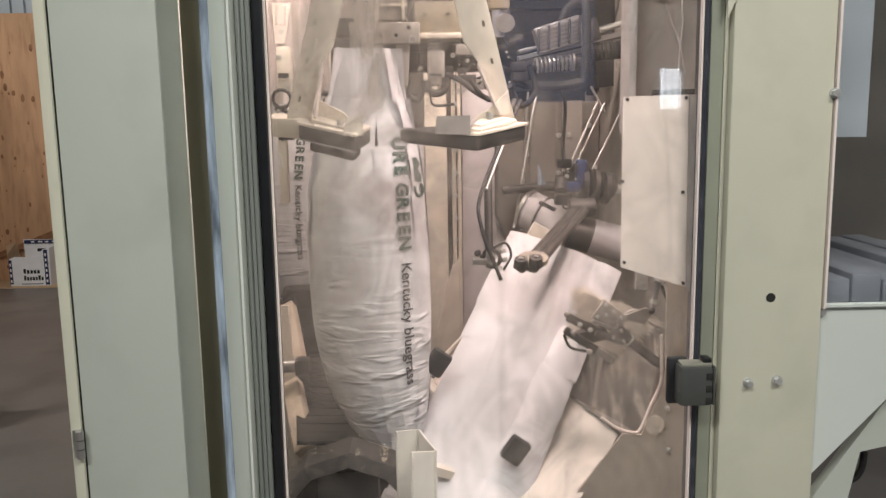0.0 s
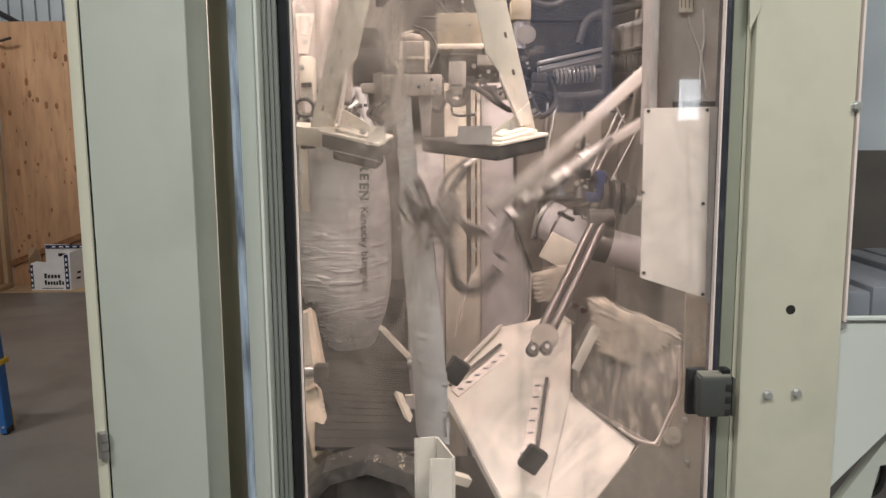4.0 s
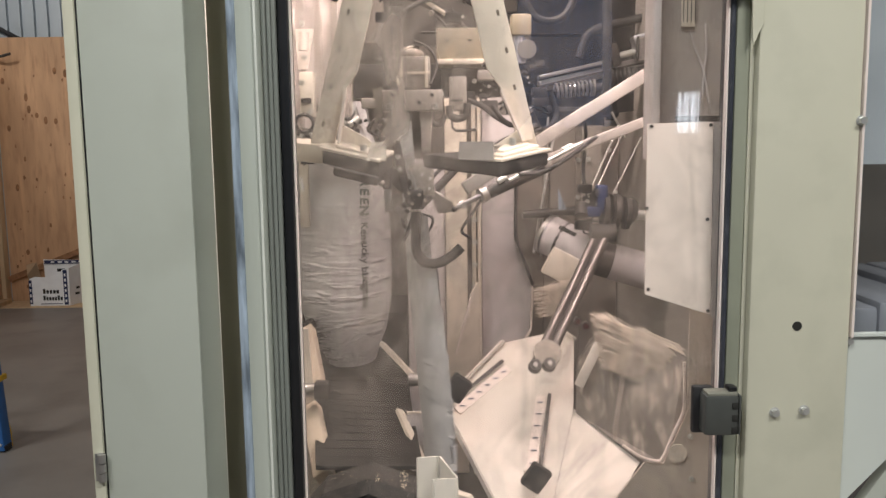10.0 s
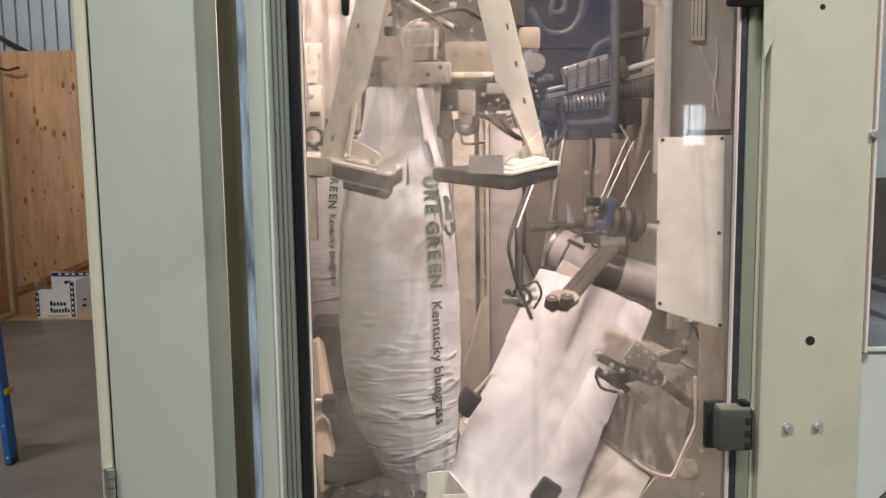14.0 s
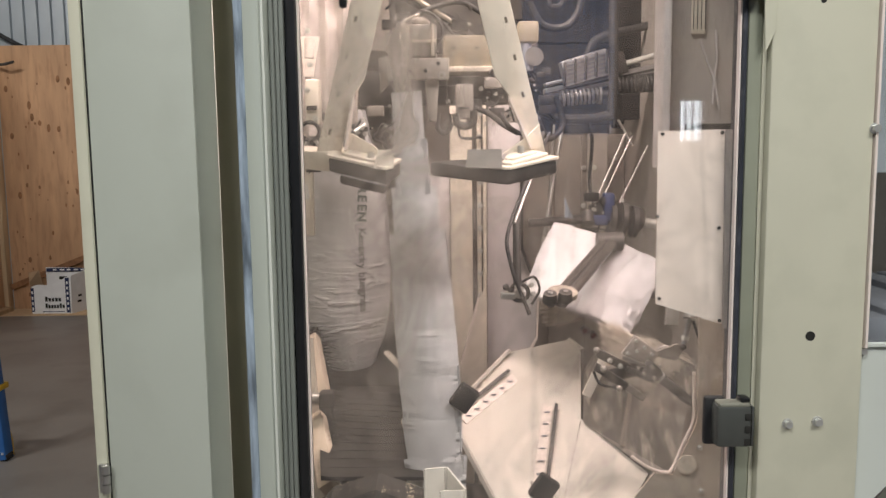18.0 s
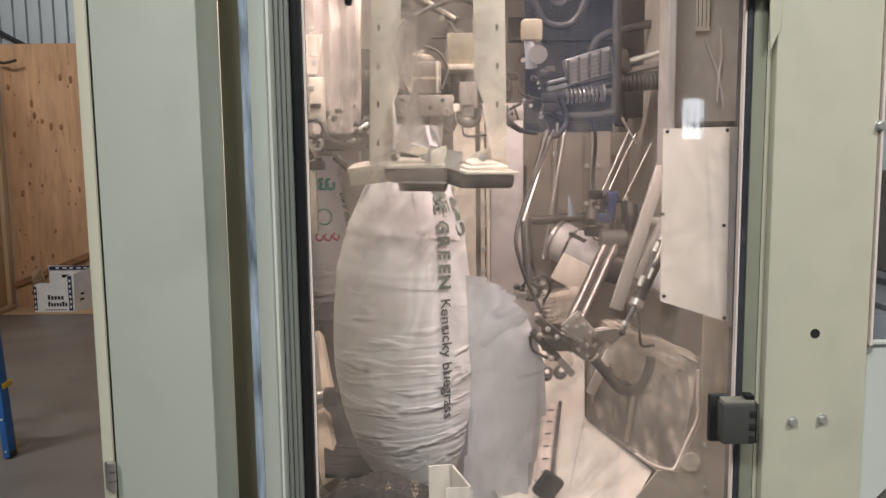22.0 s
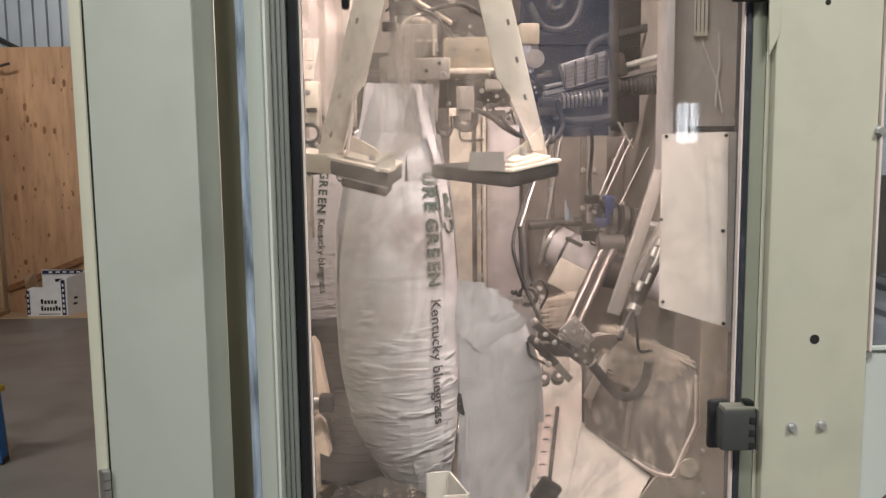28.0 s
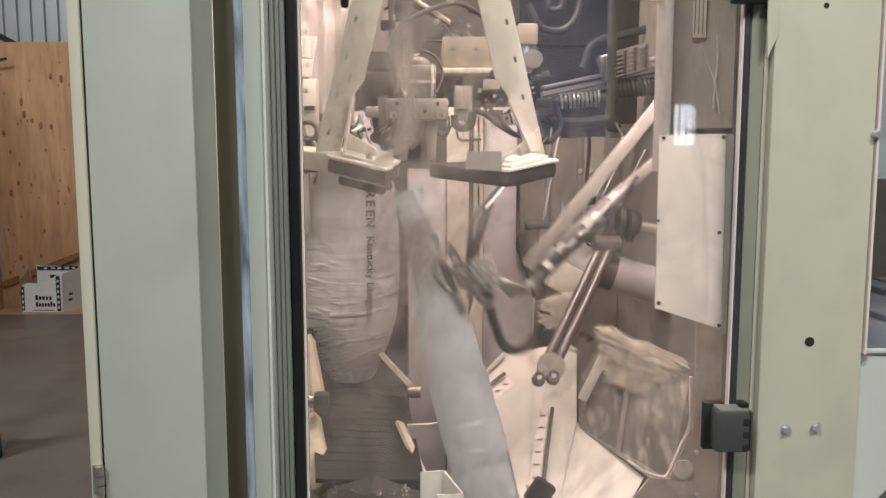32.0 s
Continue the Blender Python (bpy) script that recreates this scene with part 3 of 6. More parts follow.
for u0, u1, z, n in ((0.36, 0.78, 0.112, 5), (0.36, 0.86, 0.052, 7)):
    w = (cx1 - cx0) * (u1 - u0) / n
    for q in range(n):
        x = cx0 + (cx1 - cx0) * u0 + q * w
        part("print_bar", box(B(), x, x + w * 0.70, cy0 - 0.0035, cy0 - 0.0008, z, z + (0.042 if q in (0, 5) else 0.030)), "hole_dark", front)

ladder = thing("step_ladder", (-2.015, 2.450, -0.009), "blue fibreglass step ladder with yellow braces", "ladder")
part("rail", beam(B(), (-1.993, 2.420, 0.002), (-2.089, 2.520, 0.689), 0.03, 0.07, bevel=0.004), "blue", ladder)
for k in range(5):
    p = Vector((-1.993, 2.420, 0.002)).lerp(Vector((-2.089, 2.520, 0.689)), 0.05 + k * 0.21) + Vector((0.003, -0.037, 0))
    part("rivet", ball(B(), p, 0.006, 8), "zinc", ladder)
part("brace", hose(B(), [(-2.140, 2.470, 0.221), (-2.044, 2.470, 0.166), (-2.013, 2.470, 0.084), (-2.009, 2.470, -0.001)], 0.022), "yellow", ladder)
part("step", box(B(), -2.211, -2.017, 2.45, 2.53, 0.309, 0.336, 0.004), "yellow", ladder)
part("foot", box(B(), -2.008, -1.977, 2.39, 2.45, 0.0, 0.03, 0.004), "rubber", ladder)

# ---- machine front ----
XL0, XL1, XL2, XL3, XL4, XL5, XL6, XL7, XL8 = -0.521, -0.5045, -0.5025, -0.350, -0.327, -0.288, -0.241, -0.219, -0.2025
XR0, XR1, XR2, XR3, XR4 = 0.434, 0.446, 0.469, 0.476, 0.630


def bolt(parent, p, r=0.0060, name="bolt"):
    """A zinc hex bolt with a washer, head towards the viewer."""
    p = Vector(p)
    bm = rod(B(), p, p + Vector((0, -0.0016, 0)), r * 1.35, seg=18)
    rod(bm, p + Vector((0, -0.0016, 0)), p + Vector((0, -0.0085, 0)), r, r * 0.94, 6)
    return part(name, bm, "zinc", parent)


post_left = thing("corner_post", ((XL2 + XL4) / 2, 0.0, 0), "pale green painted steel corner post of the machine", "post")
part("face", box(B(), XL2, XL3, 0.0, 0.04, 0, 2.6, 0.004), "green_paint", post_left)
bm = B()
vs = [bm.verts.new(p) for p in ((XL3 + 0.0005, 0.004, 0), (XL4, 0.030, 0), (XL4, 0.030, 2.6), (XL3 + 0.0005, 0.004, 2.6))]
bm.faces.new(vs)
bmesh.ops.solidify(bm, geom=bm.faces[:], thickness=0.004)
part("return_flange", bm, "green_paint", post_left)
# recessed flange, coloured as it looks in shade
part("inner_flange", box(B(), XL4 - 0.012, XL5 + 0.02, 0.08, 0.09, 0, 2.6), "shade_olive", post_left)
part("inner_wall", box(B(), XL2 + 0.001, XL2 + 0.005, 0.045, 1.89, 0, 2.6), "green_paint", post_left)
side_door = thing("side_door", ((XL0 + XL1) / 2, 0.0, 0), "cream-green steel side door edge beside the corner post", "door")
part("edge_strip", box(B(), XL0, XL1, -0.004, 0.02, 0, 2.6, 0.002), "cream_green", side_door)
part("door_leaf", box(B(), XL0 + 0.004, XL0 + 0.012, 0.021, 1.93, 0, 2.6), "cream_green", side_door)
part("gap_seal", box(B(), XL1 - 0.0002, XL2 + 0.0002, 0.002, 0.02, 0, 2.6), "gasket", side_door)
hinge = thing("hinge", (-0.5085, -0.004, 0.875), "small steel hinge on the side door edge", "hinge")
hx, hz = -0.5085, 0.896
part("leaf", box(B(), hx - 0.007, hx + 0.007, -0.010, -0.0042, hz - 0.022, hz + 0.022, 0.001), "steel", hinge)
for k in range(3):
    part("knuckle", rod(B(), (hx + 0.004, -0.011, hz - 0.021 + k * 0.0145), (hx + 0.004, -0.011, hz - 0.008 + k * 0.0145), 0.006), "steel", hinge)

stile = thing("window_frame", ((XL5 + XL6) / 2, 0.0, 0), "pale green rounded steel window frame with black gasket", "window frame")
part("stile", box(B(), XL5 + 0.001, XL6, -0.014, 0.05, 0, 2.6, 0.018), "green_gloss", stile)
# strip painted with the rounded edge's bluish reflection
part("edge_sheen", box(B(), XL5 + 0.001, XL5 + 0.0145, -0.0150, -0.0060, 0, 2.6, 0.004), "blue_sheen", stile, "bluish sheen of the rounded edge, drawn as a strip")
# the highlight along the stile's right edge, painted as a thin strip
part("highlight_edge", box(B(), XL6 - 0.0075, XL6 - 0.0035, -0.0146, -0.0125, 0, 2.6, 0.0008), "edge_highlight", stile)
for i, (f0, f1, y) in enumerate(((0.02, 0.33, 0.0), (0.335, 0.66, 0.004), (0.665, 0.99, 0.002))):
    w = XL7 - XL6
    part("seal_rib", box(B(), XL6 + w * f0, XL6 + w * f1, y, 0.05, 0, 2.6, 0.003), "seal_grey", stile)
part("gasket", box(B(), XL7 + 0.001, XL8, 0.004, 0.05, 0, 2.6, 0.004), "gasket", stile)
part("glass_edge", box(B(), XL8 + 0.0005, XL8 + 0.003, 0.012, 0.021, 0, 2.6), "white_panel", stile)

panel_right = thing("front_panel", ((XR3 + XR4) / 2, 0, 0), "cream-green painted steel front panel with bolts and a hole", "panel")
part("sheet", box(B(), XR3, XR4, 0.0, 0.03, 0, 2.6, 0.006), "cream_green", panel_right)
part("jamb", box(B(), XR2, XR3 - 0.001, 0.014, 0.05, 0, 2.6), "cream_green", panel_right)
part("seal", box(B(), XR1, XR2 - 0.001, 0.010, 0.05, 0, 2.6, 0.005), "seal_green", panel_right)
part("gasket", box(B(), XR0 + 0.003, XR1 - 0.001, 0.006, 0.05, 0, 2.6, 0.004), "gasket_blue", panel_right)
part("glass_edge", box(B(), XR0, XR0 + 0.0025, 0.010, 0.021, 0, 2.6), "white_panel", panel_right)
part("corner_cap", plate(B(), [(0.466, 1.512), (0.480, 1.544), (0.483, 1.638), (0.461, 1.638)], -0.003, -0.0005), "cream_green", panel_right)
for p in ((0.520, 0.000, 0.965), (0.565, 0.000, 0.968)):
    bolt(panel_right, p)
part("hole", rod(B(), (0.549, 0.000, 1.099), Vector((0.549, 0.000, 1.099)) + Vector((0, -0.0006, 0)), 0.0072), "hole_dark", panel_right)
part("hole", rod(B(), (0.548, 0.000, 1.585), Vector((0.548, 0.000, 1.585)) + Vector((0, -0.0006, 0)), 0.004), "hole_dark", panel_right)

# safety switch latch
latch = thing("safety_latch", (0.431, -0.010, 0.967), "grey moulded plastic safety latch on the window frame", "latch")
lx0, lz1 = 0.392, 1.008
lx1, lz0 = 0.457, 0.938
part("back_plate", box(B(), lx0, lx0 + 0.03, -0.008, 0.005, lz0 - 0.002, lz1 + 0.002, 0.004), "rubber", latch)
part("housing", box(B(), lx0 + 0.010, lx1 - 0.004, -0.036, -0.004, lz0 + 0.003, lz1 - 0.004, 0.006), "latch_grey", latch)
part("top_cap", box(B(), lx0 + 0.014, lx1 - 0.006, -0.034, -0.006, lz1 - 0.006, lz1 - 0.001, 0.002), "latch_light", latch)
part("clip", box(B(), lx1 - 0.018, lx1 - 0.005, -0.028, -0.008, lz1 - 0.0015, lz1 + 0.006, 0.002), "gasket", latch)
for k in range(3):
    z = lz0 + 0.012 + k * 0.019
    part("slot", box(B(), lx1 - 0.015, lx1 - 0.006, -0.0372, -0.0355, z - 0.005, z + 0.005, 0.0005), "hole_dark", latch)
part("end_rib", box(B(), lx1 - 0.0035, lx1, -0.033, -0.006, lz0 + 0.004, lz1 - 0.006, 0.001), "latch_grey", latch)
clamp_a = thing("glass_clamp", (-0.135, 0.010, 1.596), "black rubber glass clamp pad", "clamp")
part("pad", box(B(), -0.141, -0.129, 0.006, 0.0215, 1.583, 1.626, 0.005), "gasket", clamp_a)
clamp_b = thing("glass_clamp", (0.437, 0.000, 1.588), "black rubber glass clamp pad", "clamp")
part("pad", box(B(), 0.409, 0.461, -0.012, 0.004, 1.586, 1.623, 0.005), "gasket", clamp_b)

pane = tagged(part("window_1", box(B(), XL8 - 0.005, XR0 + 0.005, 0.022, 0.028, 0.0, 2.6), "glass"), "dusty scratched clear acrylic window pane", "window", kind="structure")
pane.visible_shadow = False

# second window, right of the front panel
right_bay = thing("side_bay", (XR4 + 0.3, 0.03, 0), "pale green steel bay with a second window", "panel")
wz = 1.080
part("apron", plate(B(), [(XR4 + 0.001, wz), (XR4 + 0.6, wz), (XR4 + 0.6, 1.059), (0.753, 0.936), (XR4 + 0.001, 0.805)], 0.012, 0.02), "pale_apron", right_bay)
part("apron_return", plate(B(), [(0.775, 0.948), (0.645, 0.756), (0.596, 0.686), (0.662, 0.684), (0.705, 0.755), (0.720, 0.834), (0.782, 0.847)], 0.03, 0.05), "green_paint", right_bay)
part("cable", hose(B(), [(0.825, 0.200, 0.759), (0.821, 0.200, 0.726), (0.807, 0.200, 0.707), (0.786, 0.200, 0.705)], 0.006), "rubber", right_bay)
part("edge_bead", box(B(), XR4 + 0.0005, XR4 + 0.004, -0.003, 0.018, wz, 2.6), "white_panel", right_bay)
part("sill_bead", box(B(), XR4 + 0.004, XR4 + 0.6, 0.006, 0.02, wz, wz + 0.004), "pale_apron", right_bay)
bay_pane = part("pane", box(B(), XR4 + 0.004, XR4 + 0.6, 0.022, 0.026, wz + 0.004, 2.6), "clear_glass", right_bay)
bay_pane.visible_shadow = False
for p in ((0.630, 0.000, 1.404), (0.633, 0.012, 1.073)):
    bolt(right_bay, p, 0.0062)
part("back_panel", box(B(), XR4 + 0.02, XR4 + 0.6, 0.5, 0.51, 0.8, 2.6), "brown_sheet", right_bay)
part("hanging_sheet", box(B(), XR4 + 0.03, XR4 + 0.16, 0.20, 0.204, 1.334, 2.6), "cloudy_sheet", right_bay, "cloudy plastic sheet")
bm = B()
for k in range(7):
    x = XR4 + 0.02 + k * 0.05
    box(bm, x, x + 0.049, 0.05, 0.48, wz - 0.02, 1.116 + 0.008 * math.sin(k * 1.7), 0.006)
part("folded_film", bm, "film_grey", right_bay, "grey folded plastic film")

# ---- machine inside: closed box ----
shell = thing("machine_housing", (0, 1.9, 0), "cream and grey sheet-steel housing of the bagging machine", "machine housing", kind="structure")
XW = XL0 + 0.014
part("rear_wall", box(B(), -0.05, XR4 - 0.03, 1.9, 1.94, 0, 2.6), "brown_sheet", shell)
part("rear_wall", box(B(), XW, -0.05, 1.9, 1.94, 1.75, 2.6), "dull_steel", shell)
part("outfeed_tunnel", box(B(), -0.93, XW - 0.001, 1.94, 1.97, 0.0, 1.8), "dull_steel", shell)
part("roof", box(B(), XW, XR4 - 0.03, 0.06, 1.94, 2.6, 2.64), "dull_steel", shell)
part("side_wall", box(B(), XR4 - 0.03, XR4 - 0.01, 0.06, 1.94, 0, 2.6), "dull_steel", shell)
part("base", box(B(), XW, XR4 - 0.03, 0.06, 1.9, 0.0, 0.40), "dark", shell)
part("outfeed_tunnel", box(B(), -0.90, -0.05, 3.0, 3.04, 0.0, 1.8), "dull_steel", shell)
part("outfeed_tunnel", box(B(), -0.05, -0.01, 1.94, 3.0, 0.0, 1.8), "dull_steel", shell)
part("outfeed_tunnel", box(B(), -0.93, -0.90, 1.94, 3.04, 0.0, 1.8), "dull_steel", shell)
part("outfeed_tunnel", box(B(), -0.93, -0.01, 1.94, 3.04, 1.8, 1.84), "dull_steel", shell)

# rear panels behind the bags
YB = 1.15
rear = thing("riveted_guard_wall", (0.075, 1.150, 1.003), "cream sheet-steel guard panels with a riveted rail", "panel")
part("grey_sheet", box(B(), -0.080, 0.030, YB, YB + 0.02, 0.4, 1.332, 0.003), "lilac_sheet", rear)
part("cream_sheet", box(B(), 0.032, 0.094, YB - 0.02, YB + 0.02, 0.4, 1.524, 0.003), "cream", rear)
part("rail", box(B(), 0.108, 0.119, YB - 0.03, YB, 0.4, 1.524, 0.002), "cream", rear)
part("rail", box(B(), 0.124, 0.134, YB - 0.03, YB, 0.4, 1.524, 0.002), "cream", rear)
for k in range(12):
    bolt(rear, Vector((0.116, 1.110, 1.481)).lerp(Vector((0.113, 1.110, 0.777)), k / 11), 0.006, "rivet")
part("white_sheet", plate(B(), [(0.139, 1.506), (0.231, 1.505), (0.231, 1.101), (0.281, 0.967), (0.276, 0.833), (0.189, 0.680), (0.136, 0.681)], YB, YB + 0.012, 0.002), "lilac_sheet", rear)
part("dark_edge", beam(B(), (0.235, 1.140, 1.329), (0.235, 1.140, 1.102), 0.008, 0.02), "dark", rear)
part("dark_edge", beam(B(), (0.235, 1.140, 1.102), (0.283, 1.140, 0.969), 0.008, 0.02), "dark", rear)
part("bright_edge", beam(B(), (0.280, 1.120, 0.964), (0.277, 1.120, 0.840), 0.004, 0.02), "white_panel", rear)
part("bright_edge", beam(B(), (0.277, 1.120, 0.840), (0.212, 1.120, 0.726), 0.004, 0.02), "white_panel", rear)
part("angle_plate", plate(B(), [(0.119, 1.003), (0.118, 0.709), (0.055, 0.710), (0.056, 0.806), (0.100, 0.972)], 1.0, 1.01), "cream", rear)
part("angle_edge", beam(B(), (0.103, 0.980, 0.984), (0.055, 0.980, 0.804), 0.005, 0.02), "white_panel", rear)

tan = thing("rear_guard_sheet", (0.42, 1.44, 0.4), "dusty tan sheet-steel guard behind the feed roller", "panel")
for x0, x1 in ((0.215, 0.352), (0.354, 0.470), (0.472, 0.595)):
    part("sheet", box(B(), x0, x1, 1.44, 1.448, 0.40, 1.425, 0.002), "tan_dust", tan)
for x, z0 in ((0.360, 1.10), (0.462, 1.06), (0.476, 0.95)):
    part("stiffener", box(B(), x - 0.008, x + 0.008, 1.425, 1.439, z0, 1.42, 0.002), "tan_dust", tan)
for x, z in ((0.36, 1.36), (0.36, 1.26), (0.36, 1.16), (0.462, 1.32), (0.462, 1.20), (0.56, 1.35), (0.56, 1.15)):
    bolt(tan, (x, 1.424, z), 0.006)

# ---- chute ----
chute = thing("bag_chute", (0.259, 0.500, 0.785), "cream painted sheet-steel bag chute with slotted guides", "chute")


def sheet(name, pts, mat, parent, thick=0.005, label=""):
    bm = B()
    f = bm.faces.new([bm.verts.new(p) for p in pts])
    bmesh.ops.recalc_face_normals(bm, faces=bm.faces)
    bmesh.ops.solidify(bm, geom=bm.faces[:], thickness=thick)
    return part(name, bm, mat, parent, label, smooth=False)


CH = [Vector(p) for p in ((0.017, 0.62, 0.779), (0.166, 0.773, 0.886), (0.32, 0.80, 0.91), (0.343, 0.772, 0.894), (0.313, 0.592, 0.776), (0.219, 0.34, 0.609), (0.146, 0.344, 0.608))]
sheet("tray", CH, "chute_paint", chute)
sheet("apron", [CH[4] + Vector((0.001, 0, 0)), (0.433, 0.46, 0.70), (0.324, 0.333, 0.611), CH[5] + Vector((0.001, 0, 0))], "chute_paint", chute)
part("tray_edge", beam(B(), CH[0] + Vector((0, -0.008, 0)), CH[6] + Vector((0, -0.008, 0)), 0.008, 0.02), "steel", chute)
part("tray_lip", beam(B(), CH[0] + Vector((-0.004, -0.006, 0.006)), CH[1] + Vector((0, -0.006, 0.006)), 0.006, 0.014), "chute_paint", chute)
part("tray_lip", beam(B(), CH[2], CH[3] + Vector((0.002, 0, 0)), 0.006, 0.02), "chute_paint", chute)
for a, b in (((0.162, 0.719, 0.85), (0.036, 0.619, 0.78)), ((0.262, 0.625, 0.795), (0.219, 0.455, 0.683))):
    a, b = Vector(a) + Vector((0, -0.008, 0.008)), Vector(b) + Vector((0, -0.008, 0.008))
    part("slot", beam(B(), a, b, 0.008, 0.004, (0, -0.8, 0.6)), "dark", chute)
    side = Vector((-0.020, 0.0, -0.004)) if b.x > 0.1 else Vector((0.012, -0.012, -0.016))
    part("scale_strip", beam(B(), a + side, b + side, 0.022, 0.003, (0, -0.8, 0.6)), "white_panel", chute)
    for k in range(6):
        c = a.lerp(b, 0.1 + 0.16 * k) + side + Vector((0, -0.003, 0.003))
        part("tick", box(B(), c.x - 0.006, c.x + 0.006, c.y - 0.0015, c.y + 0.0015, c.z - 0.0015, c.z + 0.0015), "film_grey", chute)
for c, rz in (((0.046, 0.440, 0.875), 35), ((0.200, 0.360, 0.712), 35)):
    stop = thing("stop_pad", c, "black rubber bag stop on the chute", "stop")
    bm = box(B(), -0.022, 0.022, -0.012, 0.012, -0.026, 0.026, 0.005)
    bmesh.ops.transform(bm, matrix=Matrix.Translation(c) @ Matrix.Rotation(radians(rz), 4, "Y"), verts=bm.verts)
    part("pad", bm, "rubber", stop)
    part("stem", rod(B(), Vector(c) + Vector((0, 0.012, -0.01)), Vector(c) + Vector((-0.01, 0.10, -0.03)), 0.006), "steel", stop)

# guard with a chamfered opening
guard = thing("guard_plate", (0.492, 0.350, 0.788), "dusty beige guard plate with a chamfered opening", "guard")
part("plate", plate(B(), [(0.495, 1.126), (0.609, 1.125), (0.628, 0.563), (0.283, 0.567), (0.415, 0.745), (0.453, 0.742), (0.498, 0.848)], 0.35, 0.356), "dusty_beige", guard)
part("bent_edge", hose(B(), [(0.487, 0.345, 0.950), (0.488, 0.345, 0.904), (0.488, 0.345, 0.853), (0.470, 0.345, 0.808), (0.450, 0.345, 0.758), (0.436, 0.345, 0.749), (0.403, 0.345, 0.759), (0.369, 0.345, 0.782)], 0.0035), "white_panel", guard)
part("disc", rod(B(), (0.477, 0.345, 0.765), Vector((0.477, 0.345, 0.765)) + Vector((0, -0.004, 0)), 0.019), "cream", guard)
for q in ((0.503, 0.348, 0.798), (0.508, 0.348, 0.710)):
    bolt(guard, q, 0.004)
curtain = thing("smoked_guard", (0.428, 0.550, 0.817), "dusty smoked plastic guard sheet behind the opening", "guard")
sheet("sheet", [(0.323, 0.620, 0.876), (0.372, 0.620, 0.944), (0.433, 0.580, 0.963), (0.538, 0.500, 0.919), (0.531, 0.460, 0.796), (0.479, 0.430, 0.707), (0.439, 0.440, 0.708), (0.317, 0.580, 0.769)], "smoked", curtain, 0.004)
part("upper_rim", hose(B(), [(0.322, 0.615, 0.877), (0.371, 0.615, 0.945), (0.432, 0.575, 0.964), (0.536, 0.495, 0.920)], 0.0018), "smoked", curtain)
part("rib", beam(B(), (0.432, 0.575, 0.958), (0.388, 0.505, 0.744), 0.01, 0.006), "strip_grey", curtain)
part("white_stop", beam(B(), (0.316, 0.548, 0.842), (0.362, 0.552, 0.938), 0.022, 0.008, bevel=0.003), "chute_paint", curtain)
for q in ((0.331, 0.665, 0.965), (0.350, 0.665, 0.954)):
    eye = part("sensor", rod(B(), q, Vector(q) + Vector((0, -0.016, 0)), 0.0085), "dark", curtain)
    part("lens", rod(B(), Vector(q) + Vector((0, -0.016, 0)), Vector(q) + Vector((0, -0.0175, 0)), 0.006), "red_lens", eye, "dark red lens")
brush = thing("bristle_brush", (0.438, 0.550, 0.983), "fan of pale dusty brush bristles", "brush")
for root_a, root_b, tip_a, tip_b, n, thick in (((0.455, 0.545, 0.950), (0.470, 0.530, 0.850), (0.345, 0.560, 1.006), (0.368, 0.545, 0.884), 620, 0.0008), ((0.520, 0.520, 0.930), (0.500, 0.520, 0.880), (0.420, 0.548, 0.972), (0.440, 0.535, 0.905), 380, 0.0008),
                                               ((0.335, 0.810, 1.035), (0.335, 0.810, 0.960), (0.246, 0.800, 1.020), (0.258, 0.800, 0.944), 320, 0.0007)):
    bm = B()
    for k in range(n):
        f = random.random()
        p = Vector(root_a).lerp(Vector(root_b), min(1, max(0, f + random.uniform(-0.1, 0.1)))) + Vector((random.uniform(-0.02, 0.02), random.uniform(-0.012, 0.012), random.uniform(-0.006, 0.006)))
        q = Vector(tip_a).lerp(Vector(tip_b), f) + Vector((random.uniform(-0.008, 0.036), random.uniform(-0.012, 0.012), random.uniform(-0.006, 0.006)))
        rod(bm, p, q, thick, thick * 0.6, 3)
    part("tuft", bm, "bristle", brush)
part("rolled_end", ball(B(), (0.531, 0.515, 0.915), 0.010), "bristle", brush)
for c in ((0.319, 0.840, 1.067),):
    bm = box(B(), -0.038, 0.038, -0.012, 0.012, -0.036, 0.036, 0.004)
    bmesh.ops.transform(bm, matrix=Matrix.Translation(c) @ Matrix.Rotation(radians(28), 4, "Y"), verts=bm.verts)
    part("holder", bm, "cream", brush)

# ---- feed roller and drive ----
roller = thing("feed_roller", (0.444, 0.950, 1.107), "silver and dark feed roller on a steel shaft", "roller")
ra, rb = Vector((0.306, 0.980, 1.132)), Vector((0.409, 0.920, 1.081))
part("sleeve", rod(B(), ra, rb, 0.052, seg=32), "alu", roller)
part("dark_drum", rod(B(), rb, Vector((0.589, 0.900, 1.030)), 0.046, seg=32), "tube_grey", roller)
part("end_ring", rod(B(), ra.lerp(rb, -0.08), ra, 0.054, 0.056, 32), "steel", roller)
part("dark_band", rod(B(), ra.lerp(rb, 0.3), ra.lerp(rb, 0.36), 0.0535, seg=32), "dark", roller)
wrap = part("paper_wrap", rod(B(), ra.lerp(rb, 0.04), ra.lerp(rb, 0.98), 0.0535, seg=32), "lilac_sheet", roller)
axis = (rb - ra).normalized()
for f, w in ((0.25, 0.42),):
    up = (Vector((0, -0.75, 0.66)) - axis * axis.dot(Vector((0, -0.75, 0.66)))).normalized()
    p = ra.lerp(rb, f) + up * 0.0525
    part("slot", beam(B(), p, p + axis * w * 0.118, 0.012, 0.004, up), "hole_dark", wrap)
